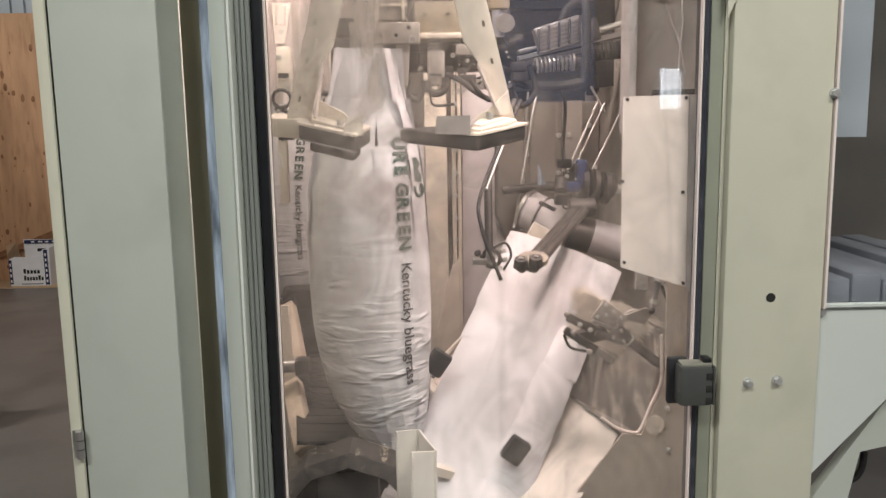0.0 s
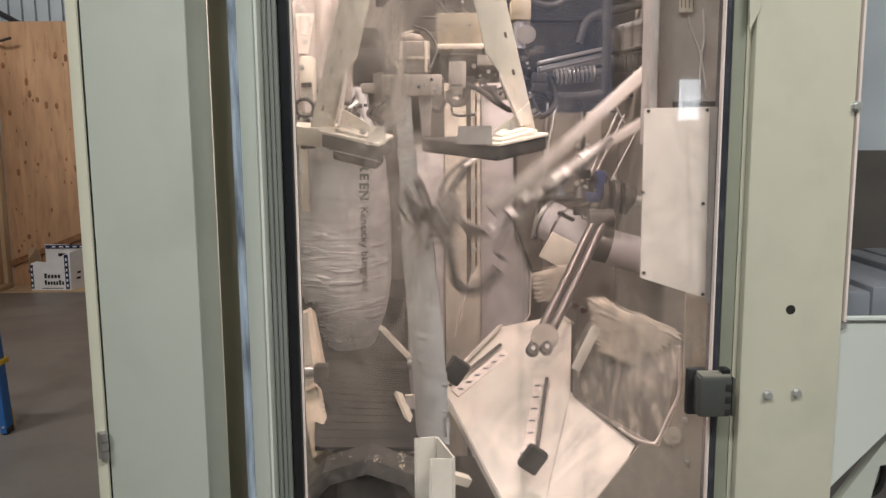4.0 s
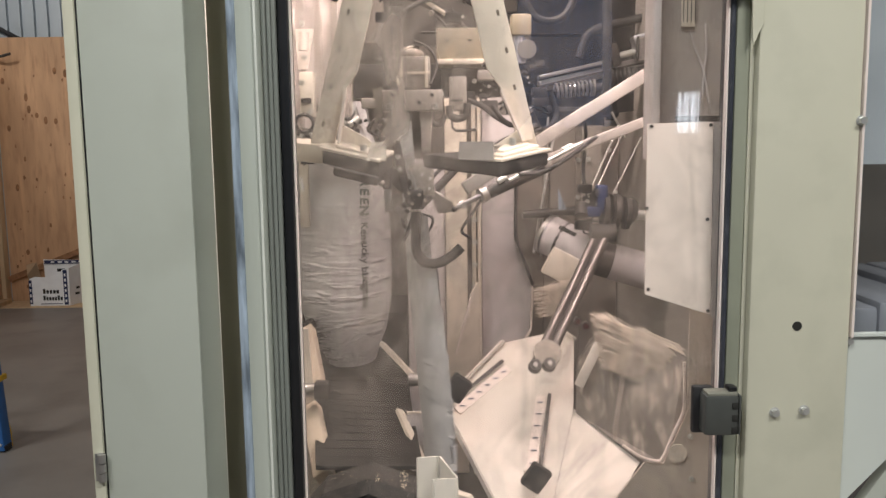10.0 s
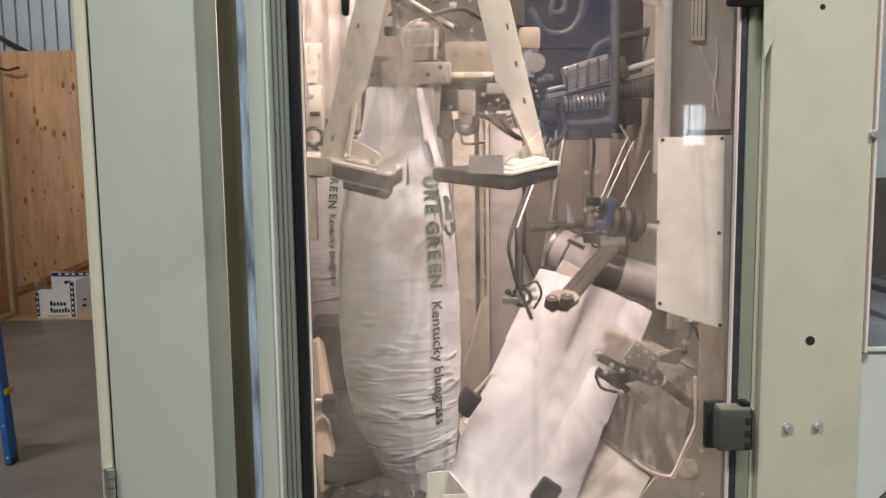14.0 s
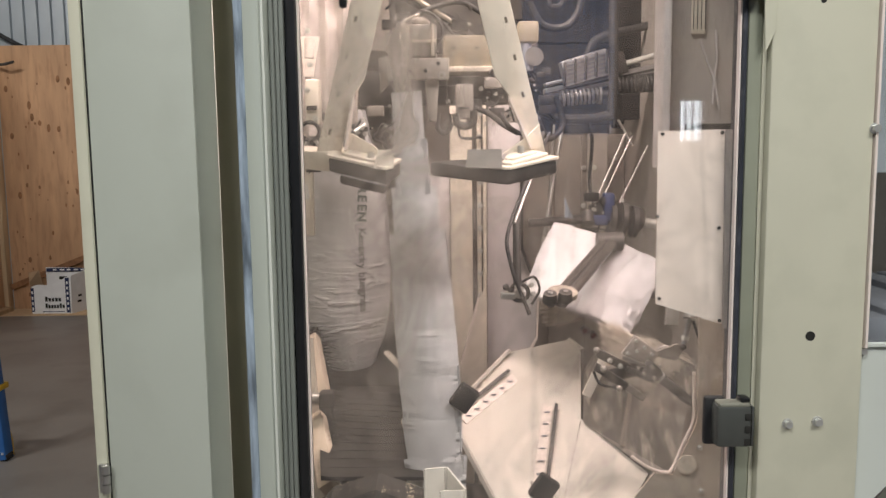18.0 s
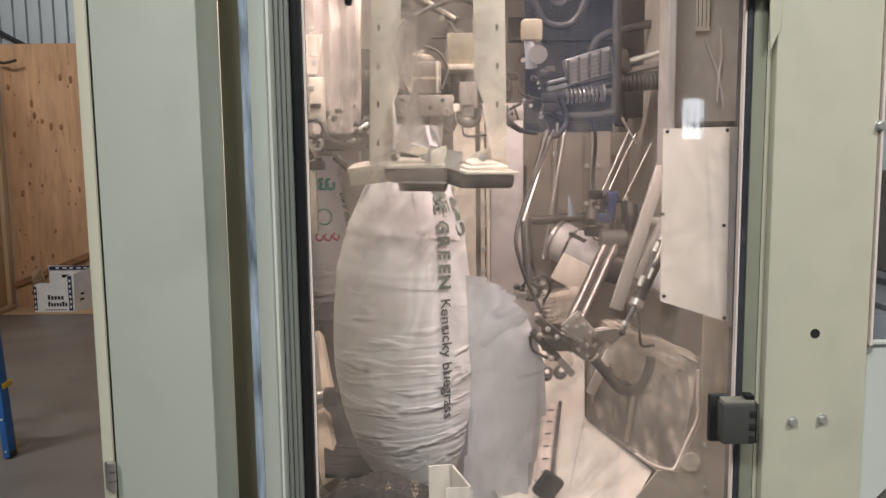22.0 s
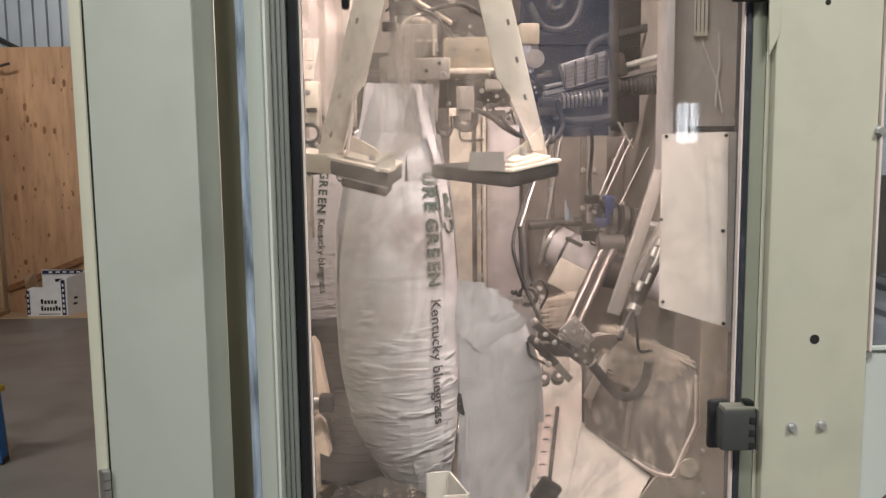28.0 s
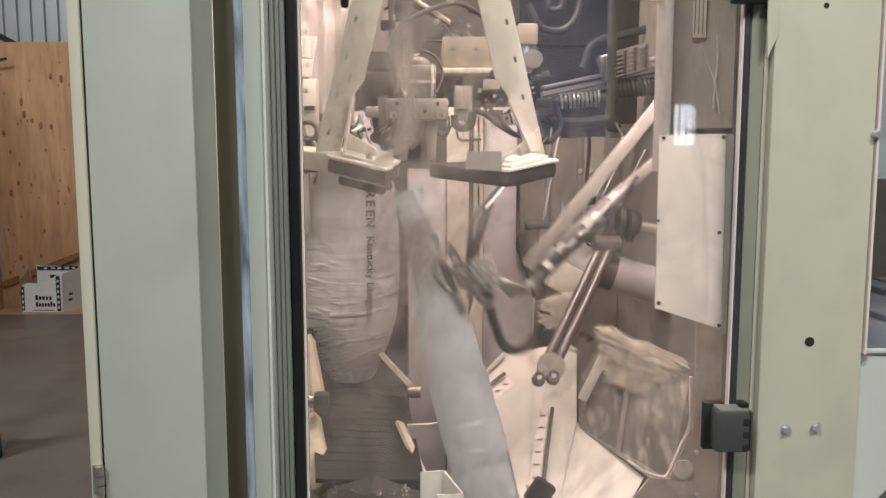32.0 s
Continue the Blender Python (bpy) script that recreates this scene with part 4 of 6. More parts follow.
part("paper_wrap", rod(B(), rb.lerp(Vector((0.589, 0.900, 1.030)), 0.3), Vector((0.589, 0.900, 1.030)), 0.0475, seg=32), "lilac_sheet", roller)
part("shaft", rod(B(), (0.476, 0.900, 1.198), (0.579, 0.900, 1.182), 0.012), "zinc", roller)
part("upper_shaft", rod(B(), (0.239, 1.000, 1.183), (0.423, 1.000, 1.196), 0.012), "dark", roller)
part("bearing", rod(B(), (0.439, 0.860, 1.212), (0.503, 0.900, 1.198), 0.035), "dark", roller)
part("bearing", rod(B(), (0.397, 0.850, 1.220), (0.428, 0.880, 1.212), 0.028), "dark", roller)
part("blue_fitting", box(B(), 0.408, 0.436, 0.83, 0.87, 1.199, 1.270, 0.006), "navy_part", roller)
for k, (x, r) in enumerate(((0.425, 0.040), (0.452, 0.046), (0.480, 0.040))):
    part("pulley", rod(B(), (x, 0.850, 1.205 - 0.004 * k), (x + 0.012, 0.850, 1.204 - 0.004 * k), r, seg=28), "dark", roller)
part("blue_flag", plate(B(), [(0.321, 1.258), (0.342, 1.205), (0.322, 1.203)], 0.9, 0.905), "blue_sheen", roller)
part("clevis", rod(B(), (0.372, 0.850, 1.221), (0.369, 0.830, 1.194), 0.016), "dark", roller)
frame_r = thing("strut_frame", (0.482, 1.000, 1.330), "thin steel strut frame above the feed roller", "frame")
for a, b, r in (((0.487, 0.950, 1.422), (0.382, 0.880, 1.215), 0.005), ((0.466, 0.950, 1.454), (0.503, 0.950, 1.386), 0.006), ((0.544, 0.950, 1.386), (0.450, 0.900, 1.219), 0.004), ((0.502, 0.950, 1.411), (0.384, 0.860, 1.198), 0.004), ((0.321, 1.100, 1.447), (0.295, 1.050, 1.064), 0.006), ((0.344, 1.100, 1.439), (0.270, 1.000, 1.079), 0.008)):
    part("strut", rod(B(), a, b, 0.55 * r, seg=10), "steel", frame_r)
part("plate", box(B(), 0.463, 0.521, 1.35, 1.37, 1.111, 1.427), "dull_steel", frame_r)
bolt(frame_r, (0.480, 1.345, 1.323), 0.006)
bolt(frame_r, (0.481, 1.345, 1.235), 0.006)

# linear drive, hoses and spring in the upper right
drive = thing("linear_drive", (0.468, 1.100, 1.608), "silver linear drive rail on the machine frame", "linear drive")
part("rail", beam(B(), (0.294, 1.100, 1.530), (0.703, 1.100, 1.618), 0.030, 0.05, bevel=0.004), "alu", drive)
part("rail_lip", beam(B(), (0.292, 1.090, 1.554), (0.482, 1.090, 1.594), 0.010, 0.05, bevel=0.002), "alu", drive)
part("rail_groove", beam(B(), (0.290, 1.072, 1.528), (0.694, 1.072, 1.615), 0.006, 0.004), "dark", drive)
CARRIAGE = part("carriage", beam(B(), (0.336, 1.050, 1.577), (0.458, 1.050, 1.612), 0.070, 0.05, bevel=0.005), "alu", drive)
for k in range(6):
    p, q = Vector((0.336, 1.020, 1.545)), Vector((0.449, 1.020, 1.579))
    part("fin", beam(B(), p + Vector((0, 0, 0.011 * k)), q + Vector((0, 0, 0.011 * k)), 0.004, 0.008), "steel", CARRIAGE)
for k in range(5):
    p = Vector((0.337, 1.015, 1.553)).lerp(Vector((0.448, 1.015, 1.585)), k / 4)
    part("rib", box(B(), p.x - 0.003, p.x + 0.003, p.y - 0.006, p.y + 0.006, p.z - 0.008, p.z + 0.055, 0.001), "dark", CARRIAGE)
part("rod", rod(B(), (0.481, 1.050, 1.600), (0.641, 1.050, 1.643), 0.008), "zinc", drive)
part("end_block", beam(B(), (0.476, 1.050, 1.603), (0.501, 1.050, 1.610), 0.06, 0.06, bevel=0.004), "dark", drive)
for at, to, turns, r, tube, mat, label in (((0.330, 1.030, 1.514), (0.430, 1.030, 1.522), 9, 0.0185, 0.0036, "alu", "bright coil spring round a dark rod under the rail"), ((0.470, 1.050, 1.548), (0.590, 1.050, 1.556), 11, 0.020, 0.006, "rubber", "thick black coiled hose under the drive rail")):
    spring = thing("coil_spring", at, label, "spring")
    pts = []
    for k in range(turns * 12 + 1):
        a = k / 12 * 2 * math.pi
        pts.append(Vector(at).lerp(Vector(to), k / (turns * 12)) + Vector((0, r * math.cos(a), r * math.sin(a))))
    part("coil", hose(B(), pts, tube, 6, 2), mat, spring)
    part("core_rod", rod(B(), at, Vector(to) + Vector((0.04, 0, 0.003)), r * 0.62), "dark", spring)
    part("end_disc", rod(B(), Vector(to), Vector(to) + Vector((0.006, 0, 0)), r * 1.25), "steel", spring)
hoses = thing("hose_bundle", (0.298, 1.000, 1.629), "bundle of black rubber pneumatic hoses", "hose")
for r, mat, pp in ((0.012, "rubber", [(0.254, 0.900, 1.470), (0.322, 0.950, 1.458), (0.425, 0.950, 1.463), (0.451, 0.950, 1.506), (0.449, 0.950, 1.819)]),
                   (0.009, "rubber", [(0.217, 0.800, 1.726), (0.251, 0.800, 1.673), (0.305, 0.800, 1.669), (0.338, 0.800, 1.711), (0.345, 0.800, 1.790)]),
                   (0.008, "rubber", [(0.284, 0.850, 1.774), (0.275, 0.850, 1.727), (0.305, 0.850, 1.731), (0.305, 0.850, 1.787)]),
                   (0.007, "rubber", [(0.226, 0.700, 1.449), (0.259, 0.750, 1.404), (0.299, 0.800, 1.438), (0.285, 0.800, 1.499)]),
                   (0.012, "rubber", [(0.423, 1.200, 1.618), (0.455, 1.200, 1.690), (0.568, 1.200, 1.720), (0.682, 1.200, 1.743)]),
                   (0.005, "rubber", [(0.126, 0.500, 1.454), (0.144, 0.500, 1.427), (0.172, 0.550, 1.414), (0.202, 0.600, 1.411)]),
                   (0.005, "gasket", [(0.389, 1.000, 1.473), (0.408, 1.000, 1.406), (0.403, 1.000, 1.285), (0.413, 0.950, 1.213)])):
    part("hose", hose(B(), pp, r), mat, hoses)
part("pulley", rod(B(), (0.222, 0.800, 1.591), Vector((0.222, 0.800, 1.591)) + Vector((0, 0.02, 0)), 0.022), "rubber", hoses)
cross = thing("cross_member", (0.475, 1.400, 1.776), "steel cross members and shade-dark sheets behind the drive", "beam")
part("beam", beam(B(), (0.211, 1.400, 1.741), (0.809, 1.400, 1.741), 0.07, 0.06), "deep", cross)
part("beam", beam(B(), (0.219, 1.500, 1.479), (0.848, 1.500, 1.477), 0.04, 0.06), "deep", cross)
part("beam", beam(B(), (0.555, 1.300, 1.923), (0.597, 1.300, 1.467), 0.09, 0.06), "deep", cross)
# sheets added to stand for the unlit depth behind the drive
part("shade_sheet", plate(B(), [(0.563, 1.755), (0.840, 1.787), (0.849, 1.426), (0.567, 1.447)], 1.5, 1.52), "deep", cross)
part("shade_sheet", plate(B(), [(0.295, 2.014), (0.625, 2.010), (0.633, 1.432), (0.295, 1.436)], 1.7, 1.72), "deep", cross)

# right-hand steel column, label and white cover
column = thing("steel_column", (0.405, 0.120, 1.509), "dull steel column with a small label plate", "column")
part("web", box(B(), 0.373, 0.504, 0.20, 0.21, 1.347, 2.6), "column_steel", column)
part("flange", box(B(), 0.360, 0.373, 0.14, 0.199, 1.347, 2.6, 0.003), "lilac_sheet", column)
part("corner_plate", plate(B(), [(0.324, 1.662), (0.381, 1.661), (0.382, 1.620), (0.345, 1.620), (0.326, 1.633)], 0.17, 0.18, 0.002), "cream", column)
part("label_plate", box(B(), 0.419, 0.442, 0.19, 0.196, 1.566, 1.654, 0.002), "cream", column)
for k in range(4):
    x = 0.421 + k * 0.0065
    part("print_bar", box(B(), x, x + 0.0012, 0.1885, 0.1895, 1.573, 1.635), "ink", column)
part("cable", hose(B(), [(0.433, 0.190, 1.558), (0.445, 0.190, 1.525), (0.458, 0.190, 1.493), (0.469, 0.190, 1.441)], 0.0018), "lilac_sheet", column)
part("cable", hose(B(), [(0.459, 0.190, 1.571), (0.462, 0.190, 1.525), (0.459, 0.190, 1.497), (0.457, 0.190, 1.451)], 0.0018), "lilac_sheet", column)
part("dark_gap", box(B(), 0.415, 0.496, 0.19, 0.199, 1.409, 1.419), "dark", column)
cover = thing("white_cover", (0.376, 0.035, 1.265), "white plastic cover sheet fixed with small screws", "cover")
part("sheet", plate(B(), [(0.326, 1.404), (0.425, 1.406), (0.429, 1.111), (0.327, 1.144)], 0.035, 0.039), "white_panel", cover)
part("stile", plate(B(), [(0.426, 1.406), (0.437, 1.406), (0.442, 1.098), (0.431, 1.107)], 0.035, 0.041), "column_steel", cover)
for q in ((0.332, 0.035, 1.400), (0.421, 0.035, 1.401), (0.420, 0.035, 1.259), (0.327, 0.035, 1.277), (0.425, 0.035, 1.117), (0.332, 0.035, 1.152)):
    part("screw", rod(B(), q, Vector(q) + Vector((0, -0.002, 0)), 0.0028, seg=10), "dark", cover)

# ---- bag belt, ring and posts in the lower left ----
belt = thing("bag_conveyor", (-0.184, 0.800, 0.626), "dark ribbed bag conveyor belt, dusty with seed", "conveyor")
sheet("bed", [(-0.250, 0.420, 0.710), (-0.028, 0.420, 0.707), (-0.087, 1.150, 0.666), (-0.363, 1.150, 0.687)], "belt", belt, 0.01)
for k in range(14):
    f = k / 13
    p = Vector((-0.250, 0.420, 0.710)).lerp(Vector((-0.363, 1.150, 0.687)), f) + Vector((0.01, 0, 0.006))
    q = Vector((-0.028, 0.420, 0.707)).lerp(Vector((-0.087, 1.150, 0.666)), f) + Vector((-0.01, 0, 0.006))
    part("rib", beam(B(), p, q, 0.008, 0.008), "rubber", belt)
part("drum", rod(B(), (-0.380, 1.150, 0.649), (-0.079, 1.150, 0.645), 0.045, seg=24), "dark", belt)
part("rear_housing", box(B(), -0.420, -0.092, 1.3, 1.6, 0.4, 0.856), "dark", belt)
sidebar = thing("side_guide", (-0.055, 0.600, 0.754), "steel guide bar beside the bag conveyor", "guide")
part("bar", beam(B(), (-0.156, 1.100, 0.808), (-0.058, 1.000, 0.731), 0.012, 0.02), "cream", sidebar)
part("bar", beam(B(), (-0.091, 0.750, 0.723), (-0.023, 0.480, 0.682), 0.010, 0.02), "cream", sidebar)
part("knob", rod(B(), (-0.076, 0.980, 0.734), (-0.042, 0.980, 0.733), 0.018), "steel", sidebar)
part("bracket", plate(B(), [(-0.071, 0.733), (0.004, 0.739), (0.034, 0.774), (0.033, 0.661), (-0.072, 0.662)], 0.70, 0.705), "lilac_sheet", sidebar)
part("bracket_lip", hose(B(), [(-0.071, 0.695, 0.737), (0.001, 0.695, 0.742), (0.034, 0.695, 0.778)], 0.003), "cream", sidebar)
left_guides = thing("wooden_guide", (-0.273, 0.600, 0.783), "pale dusty wooden guide strips by the conveyor", "guide")
part("strip", beam(B(), (-0.343, 0.950, 0.886), (-0.290, 0.750, 0.790), 0.035, 0.03, bevel=0.003), "dusty_wood", left_guides)
part("strip", beam(B(), (-0.300, 0.700, 0.752), (-0.244, 0.500, 0.661), 0.042, 0.03, bevel=0.003), "dusty_wood", left_guides)
part("side_plate", plate(B(), [(-0.330, 0.944), (-0.303, 0.944), (-0.281, 0.522), (-0.343, 0.523)], 0.70, 0.71), "cream", left_guides)
part("joint", rod(B(), (-0.317, 0.660, 0.807), (-0.261, 0.660, 0.809), 0.016), "steel", left_guides)
part("joint_block", box(B(), -0.282, -0.250, 0.63, 0.67, 0.794, 0.829, 0.003), "dark", left_guides)
dustring = thing("rubber_ring", (-0.135, 0.300, 0.702), "black fabric-reinforced rubber ring dusted with seed", "ring")
bm = B()
sec = [(0.105, 0.0), (0.128, 0.015), (0.130, 0.09), (0.105, 0.10)]
NR = 10
c = Vector((-0.127, 0.220, 0.638))
rings = []
for k in range(NR):
    a = 2 * math.pi * (k + 0.45) / NR
    rings.append([bm.verts.new(c + Vector((r * math.cos(a) * 1.12, y, r * math.sin(a) * (1.0 + 0.02 * math.sin(5 * a))))) for r, y in sec])
for k in range(NR):
    p, q = rings[k], rings[(k + 1) % NR]
    for s in range(4):
        bm.faces.new((p[s], p[(s + 1) % 4], q[(s + 1) % 4], q[s]))
bmesh.ops.recalc_face_normals(bm, faces=bm.faces)
part("band", bm, "foam_grey", dustring, smooth=False)
bm = B()
for k in range(140):
    a = radians(random.choice((62, 84)) + random.gauss(0, 1.5) if k < 100 else random.uniform(45, 120))
    y = random.uniform(0.012, 0.095)
    p = c + Vector((0.127 * math.cos(a) * 1.12, y, 0.127 * math.sin(a)))
    bmesh.ops.create_icosphere(bm, subdivisions=1, radius=random.uniform(0.0006, 0.0012), matrix=Matrix.Translation(p))
tagged(part("grass_seed", bm, "seed", dustring), kind="stuff")
part("inner_frame", box(B(), -0.188, -0.072, 0.26, 0.30, 0.5, 0.719, 0.004), "dark", dustring)
upright = thing("channel_post", (0.001, 0.300, 0.700), "white painted steel channel post", "post")
corners = [(-0.032, 0.125), (-0.030, 0.129), (0.0035, 0.135), (0.0065, 0.132), (0.034, 0.041), (0.032, 0.037), (-0.001, 0.036), (-0.004, 0.038)]
for (x0, y0), (x1, y1) in zip(corners, corners[1:]):
    sheet("wall", [(x0, y0, 0.3), (x1, y1, 0.3), (x1, y1, 0.850), (x0, y0, 0.850)], "post_white", upright, 0.003)
part("cross_bar", beam(B(), (0.012, 0.330, 0.698), (0.069, 0.360, 0.666), 0.018, 0.02), "cream", upright)

# background bags and fittings at the left edge
fit_l = thing("valve_block", (-0.292, 0.700, 1.499), "cream valve block with small fittings", "valve")
part("block", box(B(), -0.303, -0.272, 0.7, 0.75, 1.442, 1.544, 0.004), "cream", fit_l)
part("port", box(B(), -0.299, -0.276, 0.69, 0.7, 1.474, 1.484), "dark", fit_l)
part("bracket", plate(B(), [(-0.325, 1.653), (-0.281, 1.652), (-0.298, 1.559), (-0.321, 1.559)], 0.8, 0.805), "white_panel", fit_l)
part("cable", ring(B(), (-0.288, 0.660, 1.426), (0, 1, 0.1), 0.020, 0.004), "rubber", fit_l)
part("stem", rod(B(), (-0.308, 0.700, 1.305), (-0.304, 0.700, 1.272), 0.005), "zinc", fit_l)
part("tube", rod(B(), (-0.355, 1.000, 1.752), (-0.303, 1.000, 1.744), 0.03), "lilac_sheet", fit_l)
for q in ((-0.306, 0.790, 1.664), (-0.289, 0.790, 1.624), (-0.303, 0.790, 1.585), (-0.295, 0.690, 1.518), (-0.279, 0.690, 1.454)):
    bolt(fit_l, q, 0.005)
part("air_cylinder", rod(B(), (-0.240, 0.900, 1.609), (-0.253, 0.900, 1.433), 0.010), "zinc", fit_l)
part("air_cylinder", rod(B(), (-0.218, 0.900, 1.581), (-0.227, 0.900, 1.418), 0.006), "zinc", fit_l)
part("manifold", box(B(), -0.305, -0.194, 0.95, 1.0, 1.376, 1.445, 0.006), "dark", fit_l)
part("stanchion", box(B(), -0.361, -0.338, 1.0, 1.03, 1.156, 1.396, 0.003), "cream", fit_l)
part("clamp_ring", ring(B(), (-0.287, 0.680, 1.394), (0.2, 1, 0.2), 0.014, 0.004, 18, 8), "zinc", fit_l)
part("bottle", rod(B(), (-0.296, 0.750, 1.639), (-0.299, 0.750, 1.596), 0.012), "white_panel", fit_l)
part("hose", hose(B(), [(-0.312, 0.720, 1.403), (-0.277, 0.750, 1.410), (-0.250, 0.800, 1.394), (-0.200, 0.850, 1.403)], 0.007), "rubber", fit_l)
side_brush = thing("side_brush", (-0.317, 0.900, 0.760), "dark bristle side brush along the bag conveyor", "brush")
bm = B()
for k in range(420):
    p = Vector((-0.363, 1.000, 0.891)).lerp(Vector((-0.259, 0.620, 0.695)), random.random()) + Vector((random.uniform(-0.02, 0.02), random.uniform(-0.03, 0.03), random.uniform(-0.02, 0.02)))
    rod(bm, p, p + Vector((random.uniform(0.02, 0.07), random.uniform(-0.02, 0.02), random.uniform(-0.03, 0.02))), 0.0009, 0.0006, 3)
tagged(part("bristles", bm, "deep", side_brush), kind="stuff")
part("backing", beam(B(), (-0.360, 1.020, 0.886), (-0.262, 0.640, 0.687), 0.05, 0.02), "deep", side_brush)
curtain_l = thing("plastic_curtain", (-0.30, 0.88, 1.42), "pale folded clear plastic curtain behind the valve block", "curtain")
bm = B()
rows_c = []
for a in range(25):
    z = 1.42 + 0.40 * a / 24
    rows_c.append([bm.verts.new((-0.395 + 0.19 * k / 30, 0.88 + 0.012 * math.sin(k * 0.9 + 1.5 * noise.noise(Vector((k * 0.1, a * 0.16, 2.0)))) + 0.014 * noise.noise(Vector((k * 0.22, a * 0.3, 5.0))), z)) for k in range(31)])
for p, q in zip(rows_c, rows_c[1:]):
    for k in range(30):
        bm.faces.new((p[k], p[k + 1], q[k + 1], q[k]))
part("sheet", bm, "curtain_film", curtain_l)
part("hanger", rod(B(), (-0.40, 0.885, 1.822), (-0.20, 0.885, 1.822), 0.006), "zinc", curtain_l)
film_b = thing("film_guide", (-0.269, 1.000, 1.635), "cream sheet plastic film guide behind the jaw arm", "chute")
sheet("panel", [(-0.300, 1.000, 1.838), (-0.205, 1.000, 1.837), (-0.216, 1.000, 1.337), (-0.263, 1.000, 1.503)], "cream", film_b)

# ---- spout head, moves up and down ----
HY = 0.50
head = thing("clamp_unit", (-0.040, 0.500, 1.553), "dusty steel spout clamp head with a square cylinder", "clamp head")
part("plate", box(B(), -0.102, 0.023, HY, HY + 0.02, 1.528, 1.571, 0.004), "head_steel", head)
part("cylinder", box(B(), -0.069, -0.002, HY + 0.01, HY + 0.07, 1.575, 1.639, 0.004), "head_steel", head)
for k in (0, 1):
    part("rib", box(B(), -0.065 + k * 0.052, -0.059 + k * 0.052, HY + 0.004, HY + 0.012, 1.575, 1.639, 0.001), "cream", head)
part("band", box(B(), -0.068, -0.002, HY + 0.006, HY + 0.012, 1.603, 1.608), "cream", head)
bm = ball(B(), (0, 0, 0), 0.026)
bmesh.ops.transform(bm, matrix=Matrix.Translation((-0.040, 0.545, 1.645)) @ Matrix.Diagonal((1.0, 0.8, 0.55, 1)), verts=bm.verts)
part("dome", bm, "strip_grey", head)
part("lead", hose(B(), [(-0.064, 0.500, 1.576), (-0.077, 0.520, 1.612), (-0.067, 0.530, 1.648), (-0.037, 0.540, 1.663)], 0.003), "cream", head)
part("lead", hose(B(), [(-0.002, 0.500, 1.581), (0.012, 0.520, 1.623), (-0.005, 0.530, 1.658), (-0.034, 0.540, 1.672)], 0.003), "dark", head)
for q in ((-0.089, 0.500, 1.537), (0.007, 0.500, 1.536)):
    part("bushing", ring(B(), q, (0, 1, 0), 0.006, 0.002, 16, 6), "steel", head)
for q in ((-0.081, 0.500, 1.561), (0.001, 0.500, 1.560), (-0.057, 0.500, 1.545), (-0.025, 0.500, 1.545)):
    part("bore", rod(B(), q, Vector(q) + Vector((0, -0.001, 0)), 0.004, seg=12), "hole_dark", head)
part("clamp_jaw", plate(B(), [(-0.085, 1.529), (-0.053, 1.528), (-0.063, 1.445), (-0.082, 1.445)], 0.52, 0.55, 0.003), "head_steel", head)
part("clamp_jaw", plate(B(), [(-0.027, 1.528), (0.002, 1.528), (-0.004, 1.444), (-0.021, 1.445)], 0.52, 0.55, 0.003), "head_steel", head)
part("side_bracket", plate(B(), [(-0.123, 1.575), (-0.102, 1.581), (-0.103, 1.522), (-0.120, 1.505)], 0.54, 0.55), "head_steel", head)

overhead = thing("filling_spout", (0.061, 0.620, 1.588), "cream steel spout frame with valve and hoses", "frame")
cross_box = part("cross_box", box(B(), 0.012, 0.128, 0.62, 0.72, 1.549, 1.627, 0.004), "olive_cream", overhead)
part("rim", box(B(), 0.012, 0.130, 0.612, 0.62, 1.549, 1.560, 0.002), "cream", cross_box)
part("rim", box(B(), 0.120, 0.130, 0.612, 0.62, 1.561, 1.627, 0.002), "cream", cross_box)
for q in (0.035, 0.085):
    part("slot", box(B(), q - 0.004, q + 0.004, 0.617, 0.6195, 1.598, 1.602), "hole_dark", cross_box)
part("backing", box(B(), -0.184, 0.159, 0.75, 0.78, 1.485, 1.564, 0.004), "dark", overhead)
part("hopper", plate(B(), [(-0.118, 1.820), (0.136, 1.818), (0.106, 1.608), (-0.109, 1.610)], 0.8, 0.81), "dark", overhead)
part("valve", box(B(), 0.038, 0.075, 0.58, 0.62, 1.447, 1.520, 0.003), "head_steel", overhead)
part("valve_slot", box(B(), 0.043, 0.067, 0.576, 0.58, 1.467, 1.471), "hole_dark", overhead)
part("elbow", hose(B(), [(0.037, 0.580, 1.458), (0.040, 0.580, 1.438), (0.057, 0.580, 1.430), (0.074, 0.580, 1.440), (0.076, 0.580, 1.464)], 0.008), "dark", overhead)
part("elbow", hose(B(), [(0.001, 0.600, 1.460), (-0.002, 0.600, 1.429), (0.016, 0.600, 1.417), (0.029, 0.600, 1.439)], 0.006), "dark", overhead)
part("air_hose", hose(B(), [(0.078, 0.600, 1.471), (0.109, 0.600, 1.458), (0.140, 0.600, 1.434), (0.173, 0.600, 1.415)], 0.006), "rubber", overhead)
part("air_hose", hose(B(), [(-0.064, 0.700, 1.674), (-0.012, 0.720, 1.702), (0.054, 0.750, 1.719), (0.106, 0.750, 1.693)], 0.006), "rubber", overhead)
part("cable_bundle", hose(B(), [(-0.113, 0.700, 1.749), (-0.051, 0.720, 1.715), (0.027, 0.750, 1.681), (0.092, 0.750, 1.628)], 0.010), "dark", overhead)
